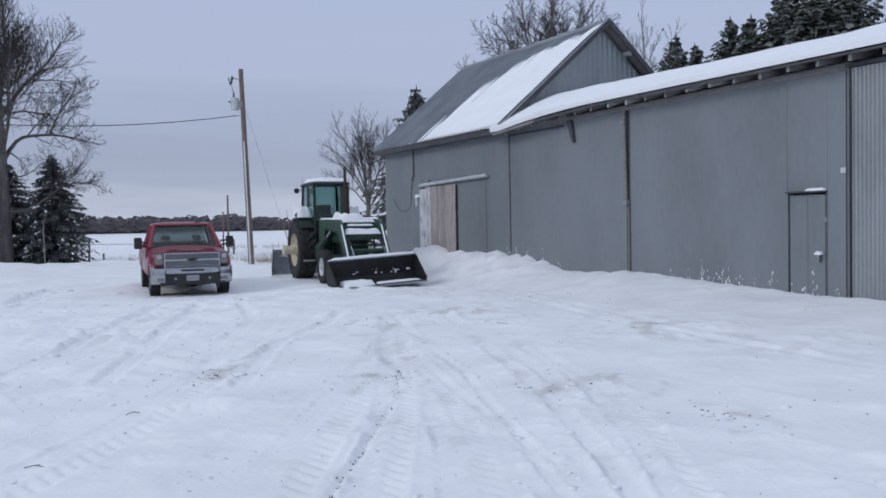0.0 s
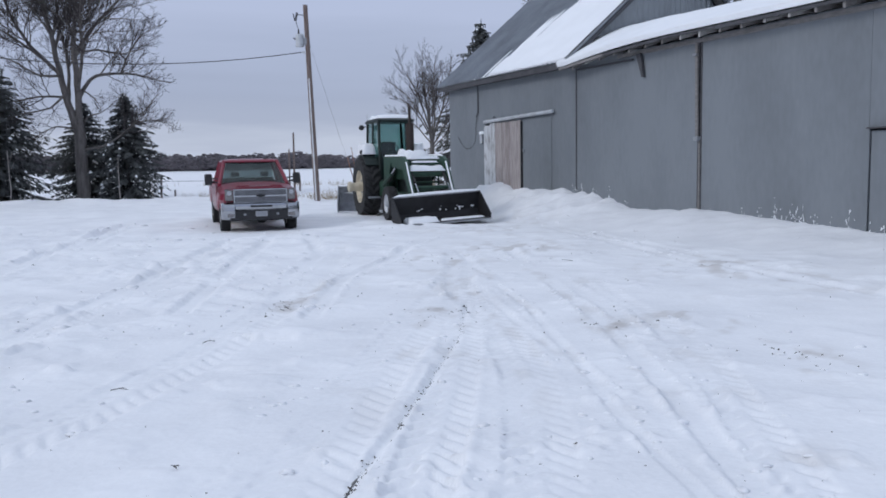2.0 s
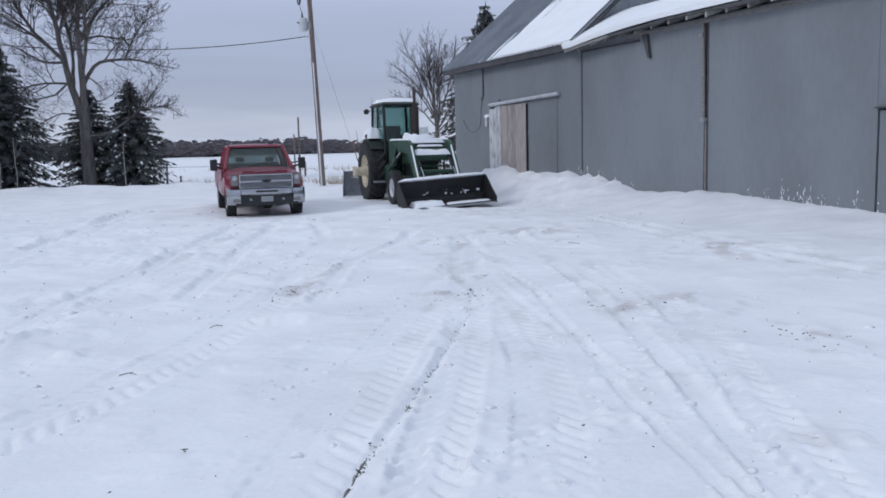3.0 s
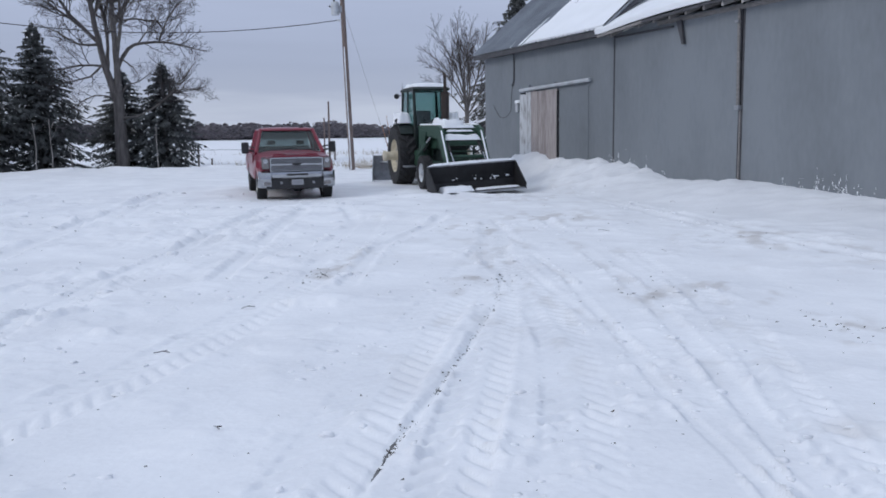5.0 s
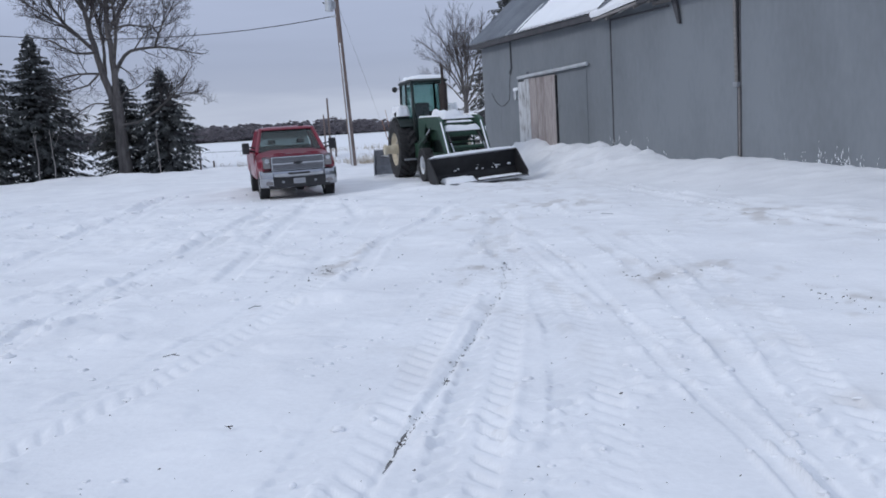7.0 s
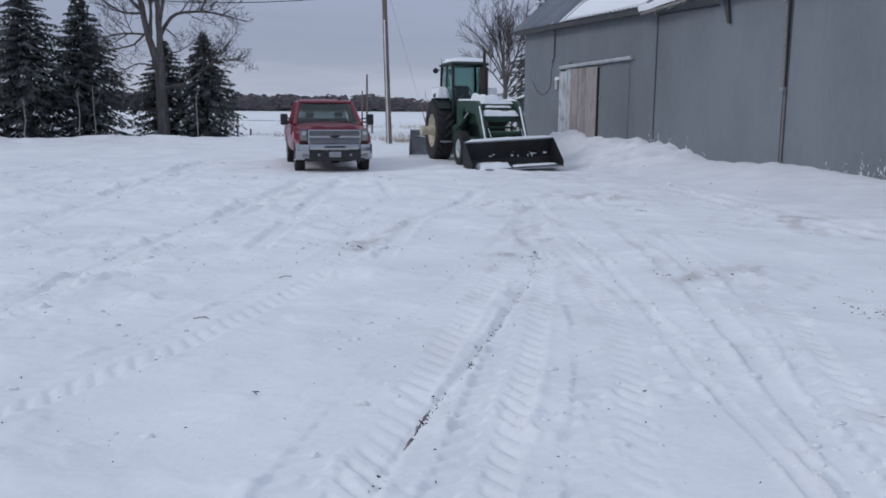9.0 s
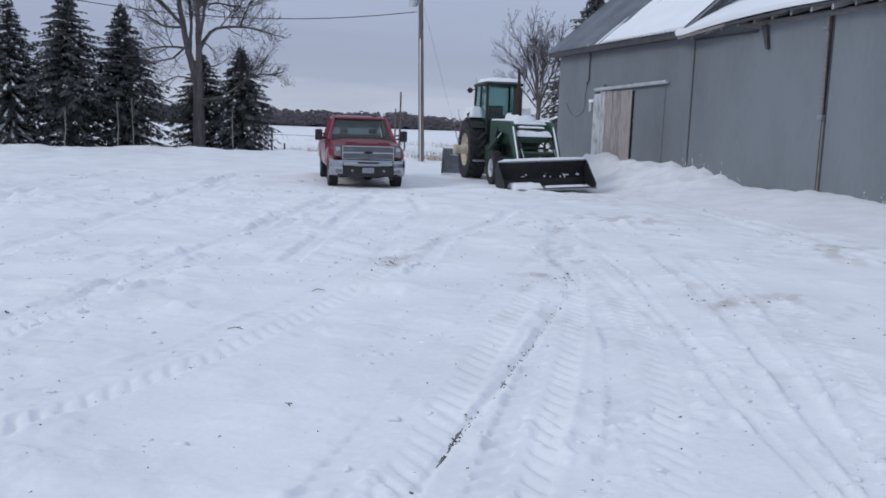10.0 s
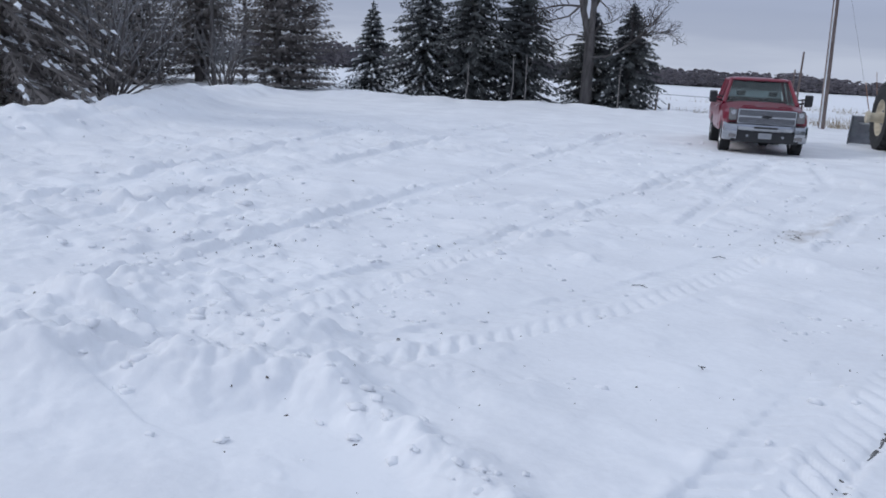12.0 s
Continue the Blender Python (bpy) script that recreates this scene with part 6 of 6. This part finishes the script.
MID = [([(0, 0, -0.2), (0.02, 0, 1.6), (0.0, 0, 3.2)], 0.20, 0.14, 1),
       ([(0.0, 0, 3.0), (-0.25, 0.1, 5.0), (-0.45, 0.1, 6.6), (-0.6, 0.1, 7.8), (-0.5, 0.1, 9.0)], 0.10, 0.012, 0.35),
       ([(0.02, 0, 2.8), (0.25, -0.2, 4.4), (0.12, -0.3, 6.4), (0.4, -0.3, 8.5)], 0.09, 0.012, 0.35),
       ([(0.1, 0, 3.2), (0.85, 0.2, 5.6), (1.2, 0.3, 7.2), (1.45, 0.4, 8.6)], 0.08, 0.012, 0.3),
       ([(0.1, 0, 2.8), (1.2, -0.3, 4.6), (2.1, -0.5, 6.2), (2.7, -0.6, 7.2)], 0.06, 0.01, 0.25),
       ([(0.1, 0, 2.6), (1.4, 0.4, 3.9), (2.6, 0.6, 5.3)], 0.05, 0.01, 0.25),
       ([(-0.1, 0.1, 3.9), (-1.0, 0.3, 6.4), (-1.7, 0.4, 7.6), (-2.1, 0.5, 8.5)], 0.06, 0.01, 0.25),
       ([(-0.1, 0, 3.6), (-0.8, -0.6, 4.9), (-1.6, -0.9, 6.0), (-2.8, -1.1, 7.0)], 0.06, 0.01, 0.25),
       ([(-0.05, 0, 3.3), (-1.2, 0.2, 5.2), (-2.2, 0.3, 5.9), (-3.1, 0.3, 6.4)], 0.055, 0.01, 0.25),
       ([(-0.05, 0, 2.9), (-1.2, -0.4, 4.2), (-2.1, -0.6, 4.8), (-3.0, -0.7, 5.2)], 0.05, 0.01, 0.25),
       ([(0.0, 0.1, 3.2), (0.1, 1.3, 5.4), (0.2, 1.9, 7.6)], 0.06, 0.01, 0.25),
       ([(0.0, -0.1, 3.2), (-0.1, -1.3, 5.4), (0.0, -1.9, 7.4)], 0.06, 0.01, 0.25)]
grown_tree("bare_tree", -4.95, 54.8, 4, 8, MID, "bare upright deciduous tree beside the barn", "bare trees", gap=0.21, angle=(22, 46), reach=0.44, twig=0.0068, lift=0.15)
TALL = [([(0, 0, -0.2), (0.1, 0, 4.5), (0.1, 0, 9.2)], 0.35, 0.22, 1),
        ([(0.1, 0, 8.8), (0.5, 0.2, 12.6), (0.4, 0.2, 17.6)], 0.18, 0.02, 0.3), ([(0.1, 0, 8.5), (-1.2, 0.2, 11.8), (-3.2, 0.2, 14.9)], 0.15, 0.02, 0.3),
        ([(0.1, 0, 9.0), (1.4, -0.3, 12.4), (3.4, -0.4, 16.2)], 0.15, 0.02, 0.3), ([(0, 0, 7.5), (-2.6, 0.4, 9.6), (-5.2, 0.5, 12.0)], 0.12, 0.02, 0.3),
        ([(0.1, 0, 10.0), (-1.1, 0.5, 13.4), (-1.6, 0.6, 17.2)], 0.12, 0.02, 0.25), ([(0.1, 0, 8.0), (2.3, 0.4, 10.2), (4.6, 0.5, 13.4)], 0.12, 0.02, 0.3),
        ([(0.2, 0, 9.5), (0.5, 1.8, 12.6), (0.4, 3.0, 15.6)], 0.12, 0.02, 0.3), ([(0.2, 0, 9.5), (0.3, -1.8, 12.6), (0.7, -3.0, 15.2)], 0.12, 0.02, 0.3),
        ([(-1.0, 0.2, 11.2), (-3.2, -0.3, 12.8), (-4.6, -0.5, 14.4)], 0.07, 0.015, 0.2), ([(1.2, -0.3, 11.8), (3.2, 0.2, 13.4), (4.8, 0.4, 15.0)], 0.07, 0.015, 0.2)]
grown_tree("bare_tree", 6.9, 54.5, -7, 12, TALL, "tall bare deciduous tree behind the barn", "bare trees", gap=0.25, twig=0.0145)
THIN = [([(0, 0, -0.2), (0.1, 0, 3.0), (0.1, 0, 6.2)], 0.14, 0.09, 1), ([(0.1, 0, 6.0), (0.2, 0.1, 9.5), (0.4, 0.2, 13.6)], 0.08, 0.012, 0.2),
        ([(0.1, 0, 5.6), (-0.9, 0.2, 8.6), (-1.3, 0.2, 12.4)], 0.06, 0.01, 0.2), ([(0.1, 0, 6.0), (0.9, 0.2, 9.0), (1.5, 0.2, 12.6)], 0.06, 0.01, 0.2), ([(0.1, 0, 5.0), (-1.2, -0.8, 7.6), (-1.8, -1.2, 10.4)], 0.05, 0.01, 0.2)]
for x, y, sd, lab in ((12.2, 48.4, 13, "slender bare tree behind the barn roof"), (24.0, 42.0, 14, "slender bare tree behind the shed"), (-37.5, 28.5, 15, "slender bare tree among the pines"), (-41.0, 33.5, 17, "slender bare tree among the pines")):
    grown_tree("bare_tree", x, y, sd * 40, sd, THIN, lab, "bare trees", gap=0.36, angle=(22, 45), twig=0.012, lift=0.2)
rs = random.Random(3)
SHRUB = []
for i in range(17):
    a, far, up = rs.uniform(0, 6.28), rs.uniform(0.7, 2.3), rs.uniform(2.4, 4.8)
    c, d = math.cos(a), math.sin(a)
    SHRUB.append(([(0.22 * c, 0.22 * d, -0.1), (0.5 * far * c, 0.5 * far * d, 0.42 * up), (far * c, far * d, up)], 0.055, 0.012, 0.3))
for a, far, up in ((-0.6, 2.9, 1.5), (0.4, 2.7, 1.0), (-1.1, 2.4, 1.9), (2.6, 2.2, 1.3)):
    c, d = math.cos(a), math.sin(a)
    SHRUB.append(([(0.2 * c, 0.2 * d, 0.0), (0.6 * far * c, 0.6 * far * d, 0.7 * up), (far * c, far * d, up)], 0.045, 0.01, 0.3))
grown_tree("shrub", -23.5, 13.7, 58, 16, SHRUB, "bare multi-stemmed shrub with frosted twigs", "thicket shrubs", gap=0.46, levels=2, fine=FROST, category="shrub", lift=0.12)
for k, (x, y, h) in enumerate(((-32.5, 24.8, 0.7), (-36.2, 28.3, 0.8), (-38.2, 25.2, 1.2))):
    limbs = [([tuple(q * h for q in p) for p in pts], r0 * h, r1, b) for pts, r0, r1, b in SHRUB[k * 3:k * 3 + 9]]
    grown_tree("shrub", x, y, k * 70, 60 + k, limbs, "bare brown shrub with snow-dusted twigs", "thicket shrubs", gap=0.5, levels=2, fine=FROST, category="shrub")
for k, (az, r, h) in enumerate(((33.0, 40.2, 2.2), (32.1, 40.6, 2.4), (36.1, 39.0, 1.7), (25.8, 41.0, 2.2), (30.9, 41.6, 1.1))):
    a = radians(az)
    stem = [([(0, 0, -0.2), (0.04, 0.02, h * 0.5), (-0.03 + 0.03 * k, 0, h)], 0.026, 0.012, 0.6)]
    grown_tree("sapling", -r * math.sin(a), r * math.cos(a), 40 * k, 80 + k, stem, "thin pale bare sapling stem before the spruces", "thin saplings", gap=0.4, reach=0.25, levels=1, bark=PALEBARK, fine=PALEBARK)

# ---- far woods along the field ----


def far_woods():
    rnd = random.Random(9)
    ico = bmesh.new()
    bmesh.ops.create_icosphere(ico, subdivisions=1, radius=1)
    iv = [v.co.copy() for v in ico.verts]
    idx = [[v.index for v in f.verts] for f in ico.faces]
    ico.free()
    verts, faces = [], []
    for i in range(9500):
        az = radians(rnd.uniform(-12, 82))
        d = rnd.uniform(452, 475) if i % 6 == 0 else rnd.uniform(395, 455)
        x, y = -d * math.sin(az), d * math.cos(az)
        az_d = math.degrees(az)
        top = float(np.interp(az_d, [-12, 8, 11, 14, 18, 24, 30, 45, 55, 80], [8.5, 6.5, 6.0, 8.2, 7.6, 8.4, 9.0, 13, 12, 12]))
        top *= 0.93 + 0.05 * math.sin(az_d * 2.3) + 0.03 * math.sin(az_d * 7.1 + 1)
        k = len(verts)
        if i % 6 == 0:  # tall mass that closes the wood
            w, zc, hz = rnd.uniform(3.0, 5.0), (top * 0.93 - 2.2) / 2, (top * 0.93 + 2.2) / 2
        else:  # single crowns
            w = rnd.uniform(0.5, 1.5)
            hz = w * rnd.uniform(0.35, 0.6)
            zc = (top - hz) * (1 - rnd.random() ** 1.2)
        for v in iv:
            q = rnd.uniform(0.7, 1.15)
            verts.append((x + v.x * w * q, y + v.y * w * q, zc + hz * v.z * min(q, 1.0)))
        faces += [[k + a for a in f] for f in idx]
    tagged(raw_object("far_woods", verts, faces, WOODS), "dark leafless woods along the snowy field", "woods", kind="stuff")


far_woods()

# ---- dirt, twigs and dry grass on the snow ----


def clods():
    rnd = random.Random(21)
    verts, faces = [], []
    spots = []
    gx = np.array(GROOVE)
    for _ in range(420):
        i = rnd.randrange(1, len(gx) - 1)
        t = rnd.random()
        x, y = gx[i] + (gx[i + 1] - gx[i]) * t
        k = float(fbm(np.array([x * 3.1]), np.array([y * 2.2]), 2, 77)[0])
        if k < -0.03:
            continue
        spots.append((x + rnd.gauss(0, 0.016), y, rnd.uniform(0.003, 0.011), 0))
    for cx, cy, sp, n in ((-2.58, 8.95, 0.10, 26), (-2.42, 9.2, 0.3, 26), (-2.8, 8.4, 0.25, 10), (2.26, 6.6, 0.20, 34), (-0.62, 8.6, 0.22, 22), (1.1, 8.2, 0.25, 20), (-1.3, 13.5, 0.3, 14), (0.2, 15.2, 0.3, 10), (2.9, 12.4, 0.5, 16), (-4.5, 5.05, 0.12, 4), (-6.4, 3.9, 0.6, 12), (-7.0, 5.2, 0.5, 16), (-8.6, 6.8, 0.5, 22), (-8.0, 5.7, 0.4, 20), (-13.5, 15.5, 0.6, 16), (-4.62, 5.5, 0.1, 6), (-5.6, 4.4, 0.2, 8)):
        for _ in range(n):
            spots.append((cx + rnd.gauss(0, sp), cy + rnd.gauss(0, sp * 1.4), rnd.uniform(0.004, 0.016), 0))
    for _ in range(420):
        a, r = radians(rnd.uniform(-32, 62)), 2.2 * math.exp(rnd.uniform(0, 2.3))
        spots.append((-r * math.sin(a), r * math.cos(a), rnd.uniform(0.003, 0.007) * (1 + r / 12), 0))
    xy = np.array([(s[0], s[1]) for s in spots])
    zs = height(xy[:, 0].copy(), xy[:, 1].copy())
    for (x, y, r, _), z in zip(spots, zs):
        k = len(verts)
        a0, st = rnd.uniform(0, 6.28), rnd.uniform(1.0, 2.6)
        for i in range(6):
            a = 2 * math.pi * i / 6
            q = rnd.uniform(0.6, 1.2)
            lx, ly = r * q * st * math.cos(a), r * q * math.sin(a)
            verts.append((x + lx * math.cos(a0) - ly * math.sin(a0), y + lx * math.sin(a0) + ly * math.cos(a0), z - 0.004))
        verts.append((x, y, z + r * rnd.uniform(0.3, 0.8)))
        faces += [(k + i, k + (i + 1) % 6, k + 6) for i in range(6)]
    tagged(raw_object("dirt_bits", verts, faces, SOIL), "dark bits of soil and leaf on the snow", "dirt", kind="stuff")


clods()


def groove_soil():
    """Bared soil in the bottom of the long groove, broken into stretches."""
    rnd = random.Random(52)
    gx = np.array(GROOVE)
    run = np.concatenate([[0], np.cumsum(np.hypot(*np.diff(gx, axis=0).T))])
    w = np.arange(2.0, run[-1] - 0.4, 0.012)
    x, y = np.interp(w, run, gx[:, 0]), np.interp(w, run, gx[:, 1])
    x = x + 0.035 * fbm(w * 2.5, w * 0, 3, 63)
    wide = np.maximum(0, 0.013 + 0.05 * fbm(w * 8.0, w * 0 + 3.5, 3, 61))
    wide = wide * smooth(-0.12, 0.08, fbm(w * 1.7, w * 0 + 7.5, 2, 67)) * smooth(9.3, 6.0, w)
    zz = height(x.copy(), y.copy())
    verts, faces = [], []
    for a, b, h, q in zip(x, y, zz, wide):
        e = q * rnd.uniform(0.7, 1.3)
        verts += [(a - e, b, h - 0.002), (a, b, h + 0.004), (a + q, b, h - 0.002)]
    for i in range(len(w) - 1):
        if wide[i] > 0.003 and wide[i + 1] > 0.003:
            k = 3 * i
            faces += [(k, k + 1, k + 4, k + 3), (k + 1, k + 2, k + 5, k + 4)]
    tagged(raw_object("bared_soil", verts, faces, SLUSH), "strip of bared dark soil in a snow groove", "soil", kind="stuff")


groove_soil()


def snow_crumbs():
    """Loose crumbs of broken snow along the tracks and over the ploughed side."""
    rnd = random.Random(77)
    ico = bmesh.new()
    bmesh.ops.create_icosphere(ico, subdivisions=1, radius=1)
    iv = [v.co.copy() for v in ico.verts]
    idx = [[v.index for v in f.verts] for f in ico.faces]
    ico.free()
    spots = []
    for pts, half, _ in TREADS + RUTS:
        for (ax, ay), (bx, by) in zip(pts, pts[1:]):
            L = math.hypot(bx - ax, by - ay)
            for _ in range(int(L * 5)):
                t = rnd.random()
                off = rnd.choice((-1, 1)) * half * rnd.gauss(1.15, 0.25)
                x, y = ax + (bx - ax) * t - (by - ay) / L * off, ay + (by - ay) * t + (bx - ax) / L * off
                if y > 2:
                    spots.append((x, y, 0.006 + 0.014 * rnd.random() ** 2 + 0.0010 * y))
    for _ in range(1500):
        a, r = radians(rnd.uniform(14, 66)), 4.0 * math.exp(rnd.uniform(0, 1.8))
        spots.append((-r * math.sin(a), r * math.cos(a), (0.010 + 0.035 * rnd.random() ** 3) * (0.7 + r / 14)))
    xy = np.array([(q[0], q[1]) for q in spots])
    keep = fbm(xy[:, 0] / 1.3, xy[:, 1] / 1.1, 2, 87) > 0.0
    zs = height(xy[:, 0].copy(), xy[:, 1].copy())
    verts, faces = [], []
    for (x, y, r), z, ok in zip(spots, zs, keep):
        if not ok:
            continue
        k = len(verts)
        sx, sy, sz = rnd.uniform(0.9, 2.4), rnd.uniform(0.7, 1.5), rnd.uniform(0.4, 0.75)
        for v in iv:
            q = rnd.uniform(0.7, 1.2) * r
            verts.append((x + v.x * q * sx, y + v.y * q * sy, z + (v.z * sz - 0.08) * q))
        faces += [[k + a for a in f] for f in idx]
    tagged(raw_object("snow_crumbs", verts, faces, SNOW, True), "loose crumbs of broken snow beside the tracks", "snow", kind="stuff")


snow_crumbs()
for x, y, a, L in ((-2.75, 7.17, 0.7, 0.12), (-2.85, 5.63, 0.1, 0.13), (-1.78, 4.06, 1.9, 0.03), (0.9, 12.9, 2.6, 0.2)):
    z = level(x, y) + 0.012
    tw = thing("twig", pose(x, y, z, 0, 0, math.degrees(a)), "short dark twig lying on the snow", "twig", "twigs on the snow")
    part("stem", pipe([(-L / 2, 0, 0), (0, 0.015, 0.01), (L / 2, -0.01, 0.004)], 0.0035, 6), TWIG, tw)
    part("side_shoot", tube((0, 0.015, 0.01), (L * 0.25, 0.03, 0.012), 0.002, 0.0015, 5), TWIG, tw)


def grass():
    rnd = random.Random(31)
    verts, faces = [], []
    for cx, cy, sp, n in ((-12.6, 36.6, 1.2, 260), (-7.9, 36.6, 0.8, 150), (-6.8, 39.0, 1.6, 160), (-15.0, 62.0, 6.0, 220), (-6.5, 58.0, 4.0, 180)):
        for _ in range(n):
            x, y = cx + rnd.gauss(0, sp), cy + rnd.gauss(0, 0.5)
            z = 0.02
            h = rnd.uniform(0.15, 0.5)
            dx, dy = rnd.gauss(0, 0.12), rnd.gauss(0, 0.12)
            k = len(verts)
            verts += [(x - 0.012, y, z), (x + 0.012, y, z), (x + dx, y + dy, z + h)]
            faces.append((k, k + 1, k + 2))
    tagged(raw_object("dry_grass", verts, faces, STRAW), "tufts of dry straw-coloured grass above the snow", "grass", kind="stuff")


grass()


def chunks():
    """Loose lumps of ploughed snow."""
    rnd = random.Random(41)
    ico = bmesh.new()
    bmesh.ops.create_icosphere(ico, subdivisions=2, radius=1)
    iv = [v.co.copy() for v in ico.verts]
    idx = [[v.index for v in f.verts] for f in ico.faces]
    ico.free()
    verts, faces, spots = [], [], []
    for _ in range(110):
        x, y = -2.6 - abs(rnd.gauss(0, 2.6)), rnd.uniform(1.2, 9.5) * rnd.uniform(0.5, 1.2)
        spots.append((x, y, rnd.uniform(0.008, 0.026) * (1 + 0.8 * (rnd.random() < 0.12))))
    for _ in range(60):
        a, r = radians(rnd.uniform(-34, 20)), 3 * math.exp(rnd.uniform(0, 2.0))
        spots.append((-r * math.sin(a), r * math.cos(a), rnd.uniform(0.010, 0.03)))
    for _ in range(28):
        k = rnd.random()
        spots.append((-3.0 + 1.1 * k + rnd.gauss(0, 0.1), 2.4 - 0.3 * k + rnd.gauss(0, 0.1), rnd.uniform(0.010, 0.032)))
    xy = np.array([(s[0], s[1]) for s in spots])
    zs = height(xy[:, 0].copy(), xy[:, 1].copy())
    for (x, y, r), z in zip(spots, zs):
        k = len(verts)
        sx, sy, o = rnd.uniform(0.8, 1.6), rnd.uniform(0.7, 1.2), rnd.uniform(0, 50)
        for v in iv:
            q = 1 + 0.8 * noise.noise((v.x * 1.4 + o, v.y * 1.4, v.z * 1.4))
            verts.append((x + v.x * r * sx * q, y + v.y * r * sy * q, z + r * 0.12 + v.z * r * 0.55 * q))
        faces += [[k + a for a in f] for f in idx]
    tagged(raw_object("snow_lumps", verts, faces, SNOW, True), "loose lumps of ploughed snow on the yard", "snow", kind="stuff")


chunks()
